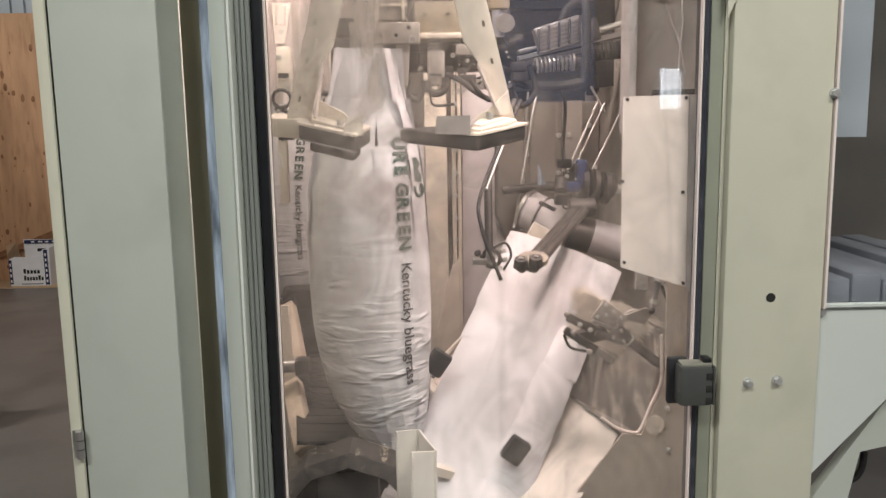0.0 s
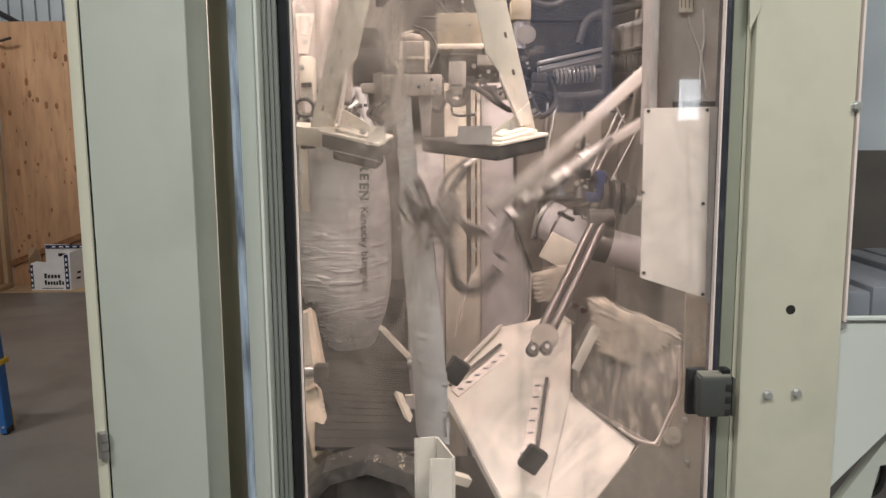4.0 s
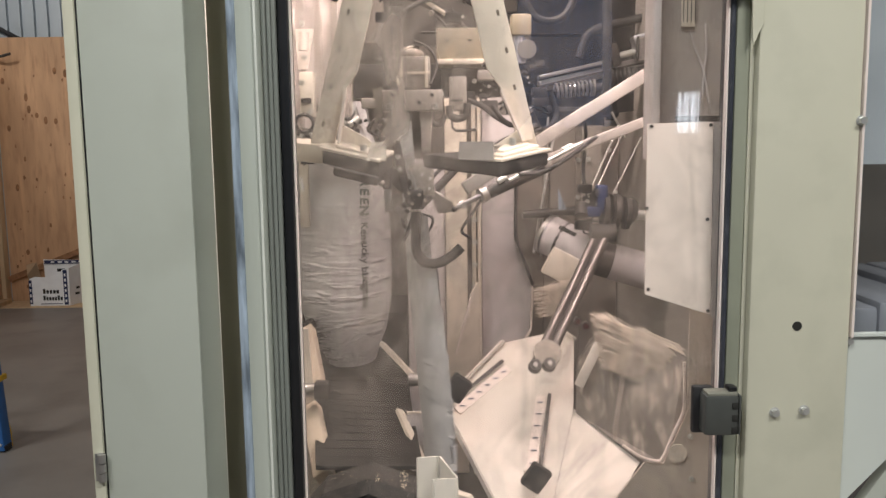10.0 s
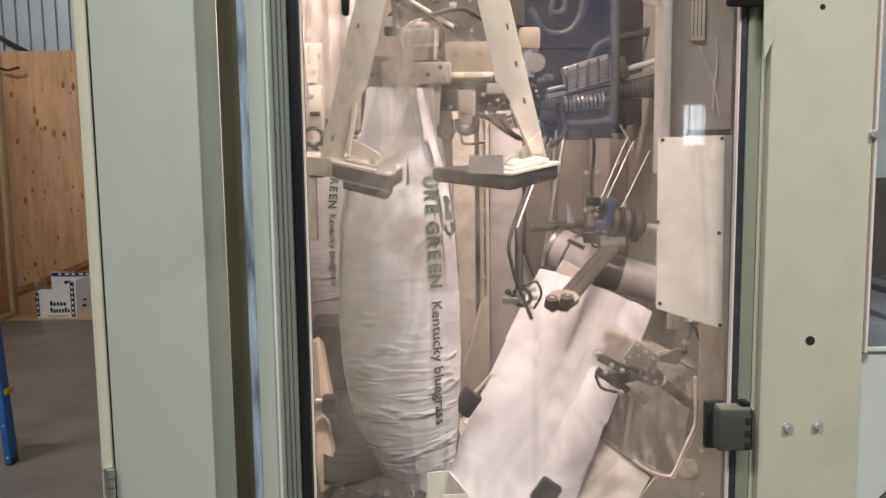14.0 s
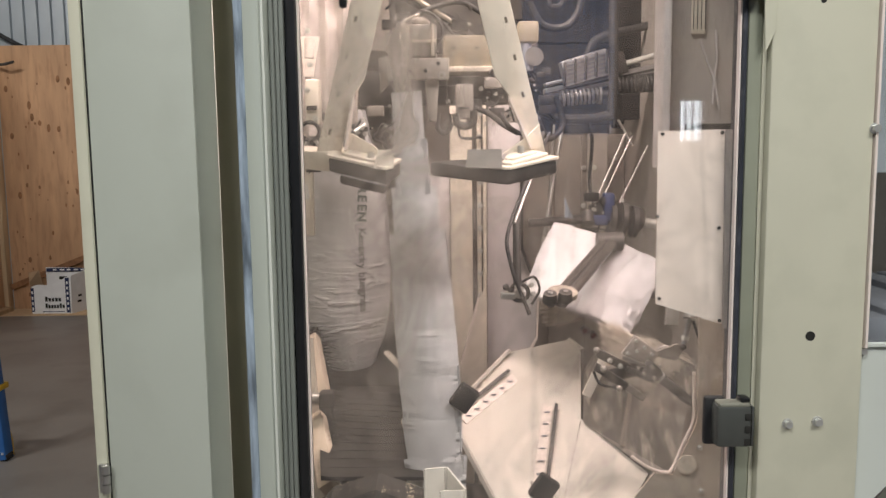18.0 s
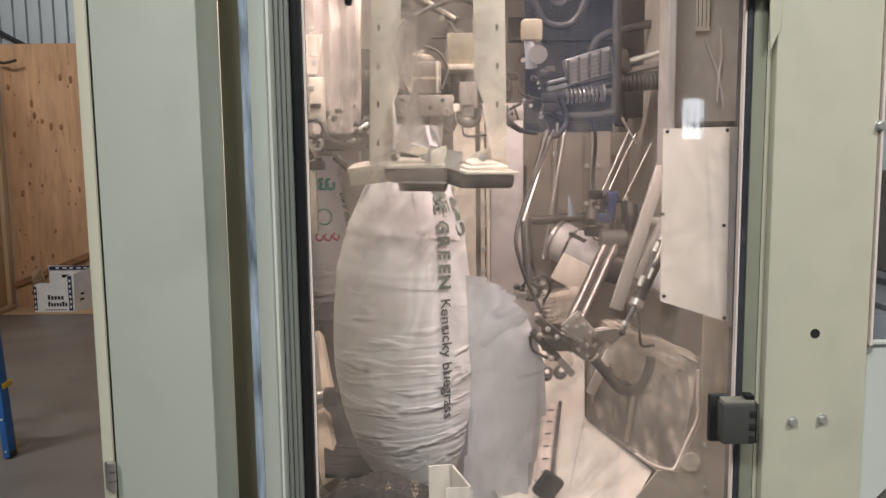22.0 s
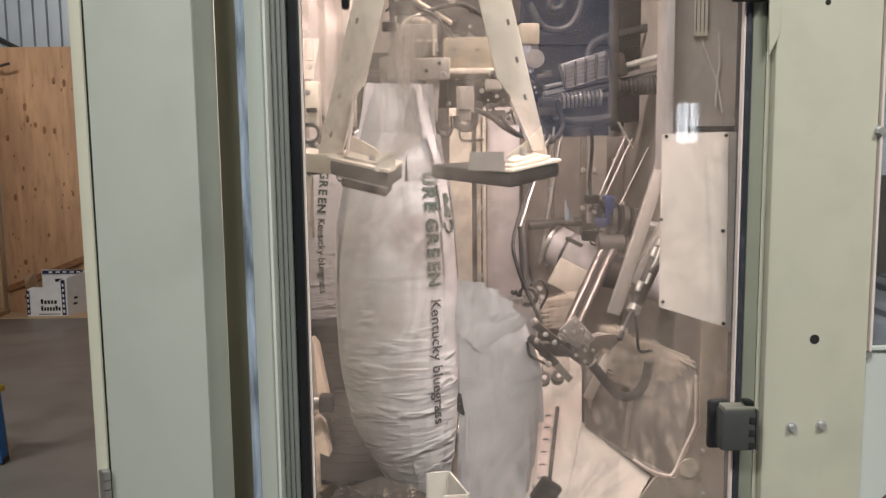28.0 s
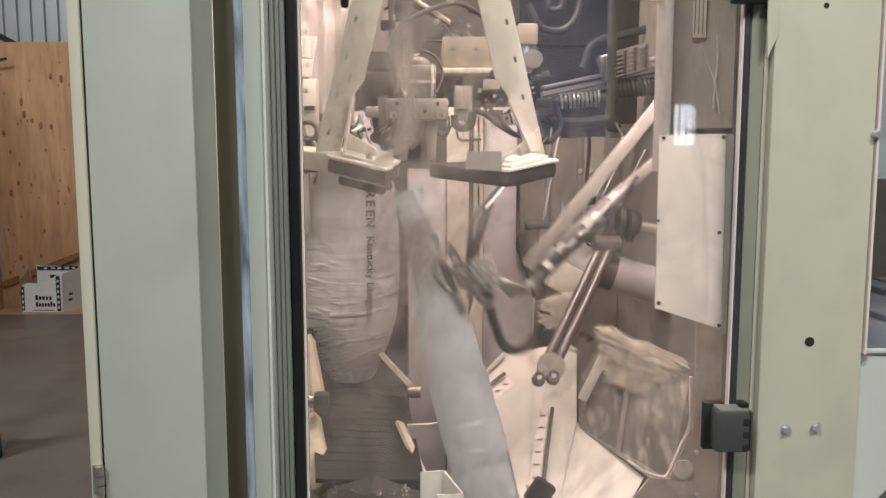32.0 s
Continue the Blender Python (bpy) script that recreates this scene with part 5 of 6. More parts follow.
part("cable_bundle", hose(B(), [(-0.101, 0.700, 1.749), (-0.025, 0.720, 1.708), (0.053, 0.750, 1.661), (0.099, 0.750, 1.609)], 0.005), "cream", overhead)
part("gear_row", box(B(), 0.018, 0.159, 0.66, 0.70, 1.482, 1.545, 0.01), "dark", overhead)
part("white_valve", box(B(), 0.173, 0.217, 0.6, 0.64, 1.608, 1.653, 0.006), "olive_cream", overhead)
part("valve_stem", rod(B(), (0.191, 0.620, 1.608), (0.195, 0.620, 1.550), 0.012), "film_grey", overhead)
part("pressure_dial", rod(B(), (0.207, 0.600, 1.578), (0.210, 0.620, 1.580), 0.02), "steel", overhead)

# small fittings seen between the larger parts


def fittings(name, label, corner_a, corner_b, n, seed, mats=("dark", "dark", "rubber", "deep", "zinc", "head_steel", "cream")):
    rnd = random.Random(seed)
    a, c = Vector(corner_a), Vector(corner_b)
    t = thing(name, (a + c) / 2, label, "fittings")
    for k in range(n):
        q = Vector([a[d] + (c[d] - a[d]) * rnd.random() for d in range(3)])
        s = rnd.uniform(0.004, 0.012)
        mat = rnd.choice(mats)
        kind = rnd.randrange(4)
        if kind == 0:
            part("block", box(B(), q.x - s * 1.6, q.x + s * 1.6, q.y - s, q.y + s, q.z - s, q.z + s, s * 0.2), mat, t)
        elif kind == 1:
            part("connector", rod(B(), q, q + Vector((rnd.uniform(-3, 3) * s, -s, rnd.uniform(-3, 3) * s)), s * 0.7, seg=12), mat, t)
        elif kind == 2:
            part("screw", rod(B(), q, q + Vector((0, -s * 0.8, 0)), s * 0.5, seg=8), "zinc", t)
        else:
            part("tube", hose(B(), [q, q + Vector((rnd.uniform(-3, 3) * s, -s, -3 * s)), q + Vector((rnd.uniform(-6, 6) * s, 0, -rnd.uniform(1, 6) * s))], s * 0.28, 8, 5), rnd.choice(mats[:3]), t)
    return t


fittings("valve_cluster", "cluster of dark pneumatic valves, screws and tubes", (0.021, 0.660, 1.433), (0.161, 0.600, 1.534), 34, 3, ("dark", "rubber", "deep", "dark", "head_steel"))
fittings("cable_cluster", "dusty cluster of connectors and thin tubes", (-0.203, 0.720, 1.393), (-0.103, 0.660, 1.489), 24, 5)
fittings("valve_cluster", "cluster of bright fittings and tubes on the frame", (-0.327, 0.800, 1.343), (-0.235, 0.740, 1.475), 16, 8)
fittings("hose_cluster", "dark hose connectors and screws by the drive", (0.188, 0.860, 1.441), (0.269, 0.740, 1.638), 26, 11, ("dark", "rubber", "deep", "tube_grey"))
fittings("drive_cluster", "dark couplings and screws above the roller", (0.378, 0.920, 1.163), (0.476, 0.840, 1.263), 26, 14, ("dark", "rubber", "deep", "navy_part"))
fittings("cable_cluster", "loose wires and connectors over the clamp", (-0.118, 0.740, 1.655), (0.114, 0.660, 1.739), 22, 17)

# ---- jaw arms, swing about pivots above the view ----


def jaw_arm(pivot, outline, slots, name="jaw_arm"):
    arm = thing(name, pivot, "cream slotted steel jaw arm with a rubber-edged foot", "jaw arm", "jaw arms")
    part("arm_plate", plate(B(), outline, 0.272, 0.284, 0.0015), "cream", arm)
    for p in slots:
        p = Vector(p)
        # no hole is cut: a dark piece gives each slot its shade
        part("slot", box(B(), p.x - 0.0024, p.x + 0.0024, 0.2712, 0.2722, p.z - 0.0052, p.z + 0.0052, 0.0004), "slot_shade", arm)
    return arm


ARM_L = jaw_arm((-0.105, 0.280, 1.735), [(-0.119, 1.801), (-0.068, 1.801), (-0.073, 1.491), (-0.085, 1.461), (-0.087, 1.351), (-0.129, 1.351)],
                ((-0.109, 0.272, 1.589), (-0.111, 0.272, 1.523), (-0.112, 0.272, 1.457), (-0.113, 0.272, 1.389)))
part("gusset_edge", beam(B(), (-0.085, 0.268, 1.456), (-0.076, 0.250, 1.361), 0.004, 0.03), "white_panel", ARM_L)
ARM_R = jaw_arm((0.096, 0.280, 1.694), [(0.056, 1.800), (0.109, 1.799), (0.110, 1.348), (0.081, 1.349), (0.070, 1.460), (0.054, 1.500)],
                ((0.095, 0.272, 1.651), (0.095, 0.272, 1.587), (0.095, 0.272, 1.521), (0.094, 0.272, 1.455)))
part("gusset_edge", beam(B(), (0.069, 0.268, 1.454), (0.084, 0.250, 1.359), 0.004, 0.03), "white_panel", ARM_R)


OPEN, RISE = 13.3, 0.0011  # degrees by which the jaws stand open, and how far they rise for each


def slab(bm, top, thick, bevel=0.0):
    """A block under four top corners."""
    a = [bm.verts.new(p) for p in top]
    b = [bm.verts.new(Vector(p) - Vector((0, 0, thick))) for p in top]
    fs = [bm.faces.new(a), bm.faces.new(b[::-1])] + [bm.faces.new((a[k], b[k], b[(k + 1) % 4], a[(k + 1) % 4])) for k in range(4)]
    bmesh.ops.recalc_face_normals(bm, faces=fs)
    if bevel:
        bmesh.ops.bevel(bm, geom=list({e for f in fs for e in f.edges}), offset=bevel, segments=2, affect="EDGES", profile=0.5)
    return bm


def board(bm, outline, thick):
    """A thin plate with a free outline, in its own plane."""
    bm.faces.new([bm.verts.new(p) for p in outline])
    bmesh.ops.recalc_face_normals(bm, faces=bm.faces)
    bmesh.ops.solidify(bm, geom=bm.faces[:], thickness=thick)
    return bm


def unswung(bm, pivot, degrees, rise=0.0):
    """Take a mesh from the swung pose back to the pose in which the thing is built."""
    p = Vector(pivot)
    bmesh.ops.transform(bm, matrix=Matrix.Translation(p) @ Matrix.Rotation(radians(-degrees), 4, "Y") @ Matrix.Translation(-p - Vector((0, 0, rise * abs(degrees)))), verts=bm.verts)
    return bm


def foot_parts(arm, degrees, rows):
    """The pieces of a jaw's foot, given as they stand with the jaws open; those after the first hang on it."""
    pivot, base = arm.location.copy(), None
    for name, bm, mat in rows:
        o = part(name, unswung(bm, pivot, degrees, RISE), mat, base or arm)
        base = base or o


foot_parts(ARM_L, OPEN, (
    ("foot", slab(B(), ((-0.196, 0.236, 1.375), (-0.088, 0.184, 1.352), (-0.066, 0.262, 1.366), (-0.172, 0.300, 1.388)), 0.005, 0.001), "cream"),
    ("rubber_block", slab(B(), ((-0.192, 0.239, 1.3695), (-0.089, 0.189, 1.3465), (-0.068, 0.262, 1.3605), (-0.168, 0.298, 1.3825)), 0.024, 0.003), "foam_grey"),
    ("lower_pad", slab(B(), ((-0.176, 0.250, 1.339), (-0.094, 0.212, 1.321), (-0.086, 0.270, 1.330), (-0.160, 0.292, 1.346)), 0.016, 0.005), "foam_grey"),
    ("wear_strip", slab(B(), ((-0.180, 0.236, 1.344), (-0.091, 0.187, 1.3235), (-0.090, 0.192, 1.3235), (-0.179, 0.241, 1.344)), 0.003), "film_grey"),
    ("end_lip", board(B(), ((-0.111, 0.190, 1.350), (-0.077, 0.200, 1.350), (-0.076, 0.204, 1.383), (-0.102, 0.196, 1.381)), 0.003), "cream"),
    ("step_plate", slab(B(), ((-0.168, 0.238, 1.378), (-0.100, 0.205, 1.362), (-0.084, 0.258, 1.372), (-0.150, 0.282, 1.390)), 0.006, 0.0015), "cream"),
    ("gusset", board(B(), ((-0.166, 0.266, 1.384), (-0.096, 0.236, 1.370), (-0.112, 0.240, 1.388), (-0.160, 0.264, 1.414)), 0.004), "cream"),
    ("pin", rod(B(), (-0.118, 0.225, 1.366), (-0.117, 0.225, 1.378), 0.006), "zinc"),
    ("tail_block", slab(B(), ((-0.262, 0.305, 1.384), (-0.190, 0.252, 1.378), (-0.178, 0.290, 1.386), (-0.250, 0.345, 1.392)), 0.034, 0.003), "cream"),
))
foot_parts(ARM_R, -OPEN, (
    ("foot", slab(B(), ((0.098, 0.196, 1.352), (0.118, 0.180, 1.3505), (0.210, 0.244, 1.368), (0.150, 0.310, 1.372)), 0.005, 0.001), "cream"),
    ("rubber_block", slab(B(), ((-0.018, 0.268, 1.3610), (0.116, 0.183, 1.3450), (0.208, 0.247, 1.3625), (0.076, 0.332, 1.3640)), 0.026, 0.006), "rubber"),
    ("wear_strip", slab(B(), ((-0.010, 0.2605, 1.344), (0.115, 0.1805, 1.3265), (0.116, 0.185, 1.3265), (-0.009, 0.265, 1.344)), 0.004), "gasket"),
    ("wear_strip", slab(B(), ((0.117, 0.1805, 1.3265), (0.204, 0.242, 1.347), (0.203, 0.247, 1.347), (0.116, 0.185, 1.3265)), 0.004), "gasket"),
    ("flap", board(B(), ((0.046, 0.212, 1.350), (0.106, 0.186, 1.348), (0.106, 0.196, 1.380), (0.050, 0.218, 1.380)), 0.003), "flap_grey"),
    ("step_plate", slab(B(), ((0.104, 0.204, 1.359), (0.122, 0.192, 1.357), (0.190, 0.240, 1.374), (0.145, 0.290, 1.382)), 0.006, 0.0015), "cream"),
    ("step_plate", slab(B(), ((0.112, 0.214, 1.367), (0.124, 0.206, 1.365), (0.172, 0.240, 1.377), (0.140, 0.278, 1.385)), 0.006, 0.0015), "cream"),
    ("gusset", board(B(), ((0.110, 0.236, 1.372), (0.180, 0.262, 1.384), (0.178, 0.264, 1.424), (0.150, 0.250, 1.398)), 0.004), "cream"),
    ("pin", rod(B(), (0.142, 0.236, 1.368), (0.142, 0.236, 1.386), 0.006), "zinc"),
))

# ---- transfer arm that carries an empty bag to the spout; built in its low pose ----
TP = Vector((0.537, 0.550, 1.569))
ARM_T = thing("transfer_arm", TP, "pale steel transfer arm with gripper, fittings and a rubber hose", "transfer arm")
part("beam", beam(B(), TP, (0.346, 0.436, 1.052), 0.026, 0.016, bevel=0.003), "arm_white", ARM_T)
part("beam", beam(B(), TP + Vector((0.10, 0.01, -0.05)), (0.388, 0.460, 1.110), 0.020, 0.022, bevel=0.003), "arm_white", ARM_T)
REACH = 39.0  # degrees by which the arm is raised to the spout


def raised(name, bm, mat, parent=None):
    """A piece of the arm, given as it stands with the arm raised."""
    return part(name, unswung(bm, TP, REACH), mat, parent or ARM_T)


cylinder = raised("air_cylinder", rod(B(), (0.104, 0.418, 1.277), (0.225, 0.452, 1.329), 0.0125, 0.0145), "dark")
raised("collar", rod(B(), (0.096, 0.416, 1.2735), (0.108, 0.420, 1.2785), 0.0145), "steel", cylinder)
raised("collar", rod(B(), (0.222, 0.451, 1.328), (0.236, 0.455, 1.334), 0.016), "steel", cylinder)
raised("piston_rod", rod(B(), (0.048, 0.412, 1.252), (0.098, 0.417, 1.2745), 0.0055), "alu", cylinder)
raised("rod_end", ball(B(), (0.043, 0.411, 1.249), 0.0065), "dark", cylinder)
raised("lock_nut", rod(B(), (0.056, 0.413, 1.2555), (0.064, 0.414, 1.259), 0.0085, seg=6), "zinc", cylinder)
for k in range(3):
    p = Vector((0.128, 0.410, 1.302)).lerp(Vector((0.262, 0.446, 1.362)), k / 2)
    raised("air_fitting", rod(B(), p, p + Vector((0.018, 0.004, 0.009)), 0.006), "zinc")
raised("tie_strap", rod(B(), (0.150, 0.404, 1.304), (0.300, 0.440, 1.376), 0.0035), "zinc")
raised("cable", hose(B(), [(0.330, 0.450, 1.388), (0.290, 0.436, 1.360), (0.225, 0.420, 1.322), (0.170, 0.405, 1.316)], 0.0045), "rubber")
raised("cable", hose(B(), [(0.096, 0.408, 1.268), (0.078, 0.405, 1.240), (0.057, 0.405, 1.207), (0.076, 0.405, 1.190)], 0.003), "rubber")
raised("lever_plate", board(B(), ((-0.010, 0.424, 1.292), (0.040, 0.420, 1.262), (0.046, 0.420, 1.244), (0.012, 0.424, 1.240)), 0.006), "tan_dust")
mount = raised("mount_plate", plate(B(), [(-0.042, 1.276), (-0.042, 1.338), (0.003, 1.340), (0.004, 1.277)], 0.414, 0.422, 0.0015), "head_steel")
for q in ((-0.034, 1.330), (-0.004, 1.332), (-0.005, 1.310), (-0.006, 1.290), (-0.020, 1.318)):
    raised("bolt", rod(B(), (q[0], 0.413, q[1]), (q[0], 0.407, q[1]), 0.0034, seg=6), "zinc", mount)
raised("rib", beam(B(), (-0.046, 0.406, 1.334), (-0.030, 0.404, 1.282), 0.006, 0.010), "steel", mount)
joint = raised("wrist", box(B(), -0.052, -0.018, 0.396, 0.420, 1.254, 1.290, 0.006), "dark")
for q in ((-0.046, 1.283), (-0.026, 1.279), (-0.040, 1.262), (-0.014, 1.268)):
    raised("screw", rod(B(), (q[0], 0.396, q[1]), (q[0], 0.390, q[1]), 0.0036, seg=8), "head_steel", joint)
raised("bracket", beam(B(), (-0.060, 0.402, 1.316), (-0.046, 0.402, 1.262), 0.012, 0.014, bevel=0.002), "dark", joint)
raised("gripper_hose", hose(B(), [(-0.033, 0.405, 1.262), (-0.034, 0.405, 1.205), (-0.033, 0.405, 1.166), (-0.018, 0.405, 1.145), (0.009, 0.405, 1.142), (0.037, 0.405, 1.157), (0.056, 0.405, 1.174)], 0.0098), "foam_grey")
raised("hose_clip", ring(B(), (-0.033, 0.405, 1.248), (0, 0, 1), 0.0105, 0.0025, 18, 6), "steel")
part("gripper_body", box(B(), 0.194, 0.259, 0.415, 0.44, 0.970, 1.000, 0.006), "tube_grey", ARM_T)
part("gripper_plate", beam(B(), (0.184, 0.410, 1.040), (0.242, 0.410, 0.991), 0.018, 0.010, bevel=0.003), "tube_grey", ARM_T)
part("clamp", beam(B(), (0.173, 0.405, 1.016), (0.226, 0.405, 0.959), 0.016, 0.016, bevel=0.003), "dark", ARM_T)
for q in ((0.183, 0.400, 1.048), (0.187, 0.395, 1.009), (0.210, 0.395, 0.962)):
    part("ball", ball(B(), q, 0.0065), "head_steel", ARM_T)
for q in ((0.204, 0.400, 1.021), (0.222, 0.400, 1.005)):
    bolt(ARM_T, q, 0.004)
part("claw", beam(B(), (0.227, 0.410, 0.958), (0.256, 0.410, 0.925), 0.014, 0.014, bevel=0.002), "steel", ARM_T)
part("arc", ring(B(), (0.318, 0.430, 0.987), (0, 1, 0), 0.026, 0.004, 20, 8, 180, 340), "arm_white", ARM_T)
part("air_line", hose(B(), [(0.208, 0.410, 0.958), (0.176, 0.410, 0.976), (0.169, 0.410, 1.005)], 0.003), "rubber", ARM_T)

# ---- pressing lever over the chute; built as it points down the chute ----
LP = Vector((0.400, 0.720, 1.163))
LEVER = thing("press_lever", LP, "grey twin-tube press lever with a round foot", "lever")
for dx in (-9, 9):
    part("tube", rod(B(), LP + Vector((dx * 0.0014, 0, 0)), Vector((0.230, 0.520, 0.904)) + Vector((dx * 0.0014, 0, 0)), 0.010), "tube_grey", LEVER)
part("web", beam(B(), LP, (0.230, 0.520, 0.904), 0.018, 0.010), "dark", LEVER)
part("foot_disc", rod(B(), (0.243, 0.524, 0.922), Vector((0.243, 0.524, 0.922)) + Vector((0.0, -0.008, 0.006)), 0.030, seg=28), "strip_grey", LEVER)
for dx in (-0.016, 0.014):
    p = Vector((0.230, 0.515, 0.901)) + Vector((dx, -0.012, 0.1 * dx))
    part("foot_pad", rod(B(), p, p + Vector((0.0, -0.016, 0.010)), 0.015, 0.013), "dark", LEVER)
    part("pad_screw", rod(B(), p + Vector((0, -0.016, 0.010)), p + Vector((0, -0.018, 0.0115)), 0.005), "steel", LEVER)
part("knuckle", rod(B(), LP + Vector((-0.03, 0, 0)), LP + Vector((0.03, 0, 0)), 0.022), "dark", LEVER)

# ---- suction gripper, takes the bag by its mouth; built beside the stood bag ----
GP = Vector((0.229, 0.620, 1.415))
GRIP = thing("suction_gripper", GP, "dark jointed suction gripper with hoses and fittings", "gripper")
part("upper_rod", rod(B(), GP, (0.167, 0.500, 1.243), 0.0065), "dark", GRIP)
part("lower_rod", rod(B(), (0.167, 0.500, 1.243), (0.169, 0.440, 1.104), 0.0085), "dark", GRIP)
part("cable", hose(B(), [GP + Vector((0.012, -0.02, 0)), (0.153, 0.470, 1.229), (0.152, 0.430, 1.152), (0.194, 0.420, 1.049)], 0.004), "rubber", GRIP)
part("wire", rod(B(), (0.233, 0.600, 1.402), (0.162, 0.480, 1.228), 0.003), "zinc", GRIP)
for q, r, mat in (((0.146, 0.440, 1.100), 0.007, "dark"), ((0.157, 0.445, 1.092), 0.006, "dark"), ((0.169, 0.440, 1.102), 0.006, "zinc")):
    part("cap", ball(B(), q, r), mat, GRIP)
reel = part("reel", ring(B(), (0.178, 0.476, 1.084), (0.25, 1, 0.1), 0.018, 0.0045, 26, 8), "dark", GRIP)
part("hub", rod(B(), (0.178, 0.482, 1.084), (0.176, 0.466, 1.083), 0.010), "steel", reel)
for q in ((0.198, 0.474, 1.100), (0.202, 0.474, 1.082), (0.192, 0.474, 1.064)):
    part("fitting", rod(B(), q, Vector(q) + Vector((0.004, -0.012, 0.003)), 0.005, seg=10), "zinc", GRIP)
part("loop", hose(B(), [(0.178, 0.474, 1.104), (0.205, 0.472, 1.118), (0.218, 0.472, 1.092), (0.204, 0.474, 1.060)], 0.0028), "rubber", GRIP)
part("cap_clip", box(B(), 0.136, 0.166, 0.43, 0.45, 1.076, 1.090, 0.003), "steel", GRIP)

# ---- bags: walls of rigid pieces that spread as the bag fills ----
ROWS, COLS, SEG = 9, 8, 0.0945
PROFILE = {  # for each shape: depth below the mouth, half width, half thickness, sideways lean of the middle
    "half": ((0.0, 0.10, 0.25, 0.40, 0.55, 0.68, 0.76, 0.82), (0.060, 0.072, 0.098, 0.108, 0.112, 0.108, 0.090, 0.055), (0.008, 0.014, 0.034, 0.058, 0.080, 0.094, 0.082, 0.045), (-0.034, -0.036, -0.040, -0.044, -0.044, -0.040, -0.030, -0.015)),
    "fill": ((0.0, 0.06, 0.12, 0.19, 0.30, 0.42, 0.54, 0.64, 0.72, 0.79, 0.85), (0.050, 0.060, 0.080, 0.102, 0.118, 0.124, 0.123, 0.114, 0.097, 0.070, 0.030), (0.008, 0.016, 0.034, 0.060, 0.095, 0.112, 0.118, 0.114, 0.098, 0.070, 0.026), (-0.036, -0.038, -0.041, -0.044, -0.048, -0.048, -0.046, -0.040, -0.028, -0.012, 0.0)),
    "full": ((0.0, 0.06, 0.12, 0.20, 0.28, 0.40, 0.52, 0.61, 0.69, 0.76, 0.80), (0.040, 0.050, 0.088, 0.118, 0.135, 0.144, 0.142, 0.126, 0.096, 0.056, 0.022), (0.012, 0.026, 0.076, 0.114, 0.135, 0.144, 0.142, 0.126, 0.096, 0.056, 0.022), (0.0, 0.0, -0.005, -0.012, -0.02, -0.022, -0.018, -0.008, 0.002, 0.012, 0.018)),
    "fat": ((0.0, 0.06, 0.12, 0.20, 0.28, 0.38, 0.50, 0.60, 0.68, 0.75, 0.80), (0.044, 0.058, 0.104, 0.134, 0.150, 0.159, 0.160, 0.142, 0.110, 0.066, 0.030), (0.012, 0.030, 0.090, 0.130, 0.150, 0.159, 0.160, 0.142, 0.110, 0.066, 0.030), (0.0, 0.0, -0.003, -0.008, -0.012, -0.014, -0.014, -0.006, 0.004, 0.012, 0.018)),
}
LENGTH = {"half": 0.82, "fill": SEG * ROWS, "full": 0.815, "fat": 0.835}
TURN0 = 14.0


def shape(state, d):
    """Half width, half thickness and lean of the middle at depth d, with the corners of the profile smoothed away."""
    ds, *rest = PROFILE[state]
    w = [d + 0.012 * k for k in range(-4, 5)]
    return tuple(float(np.mean(np.interp(w, ds, v))) for v in rest)


def across(state, a, d):
    """Distance of the wall from the bag's middle line at an angle and a depth."""
    rx, ry, c = shape(state, d)
    return math.hypot(rx * math.sin(a), ry * math.cos(a))


def fold(v):
    """Keep the strongest dents alone."""
    return math.copysign(max(0.0, abs(v) - 0.24), v)


def cloth_noise(a, d):
    """Soft dents all over and cross creases towards the bottom."""
    p = Vector((0.25 * math.sin(a), 0.25 * math.cos(a), -d))
    low = max(0.0, min(1.0, (d - 0.36) / 0.28)) * max(0.05, min(1.0, (math.cos(a) + 0.35) / 0.6))
    top = max(0.0, min(1.0, (0.35 - d) / 0.2))
    out = 0.0016 * noise.noise(p * 11) + (0.0004 + 0.0030 * low) * fold(noise.noise(Vector((p.x * 9, p.y * 9, d * 40)))) + 0.0005 * low * noise.noise(Vector((p.x * 45, p.y * 45, d * 120)))
    return out * (1 - 0.6 * top) + 0.0012 * top * noise.noise(Vector((p.x * 55, p.y * 55, d * 4)))


def wall_point(a, d):
    """A point of the filled bag's wall: angle in radians, depth below the mouth."""
    rx, ry, c = shape("fill", d)
    bump = cloth_noise(a, d)
    return Vector((c + (rx + bump) * math.sin(a), -(ry + bump) * math.cos(a), -d))


def patch_pose(state, a, d, h):
    """The pose of a piece of the wall: on the oval at angle a, facing out, leaning as the wall leans."""
    rx, ry, c = shape(state, d)
    lean = -math.degrees(math.atan2(across(state, a, d + h) - across(state, a, d - h), 2 * h))
    tip = math.degrees(math.atan2(shape(state, d + h)[2] - shape(state, d - h)[2], 2 * h))
    face = math.degrees(math.atan2(math.sin(a) / rx, math.cos(a) / ry))
    return Matrix.Translation((c, 0, -d)) @ Matrix.Rotation(radians(-tip), 4, "Y") @ pose(rx * math.sin(a), -ry * math.cos(a), 0, 0, 0, face) @ pose(0, 0, 0, lean, 0, 0)


def filled_pose(i, j, state):
    d = (j + 0.5) / ROWS * LENGTH[state]
    if state in ("full", "fat"):
        d -= 0.035 * min(j, 2)  # the neck bunches up
    return patch_pose(state, radians((i - 1.5) * 45.0 + TURN0), d, LENGTH[state] / ROWS * 0.5)


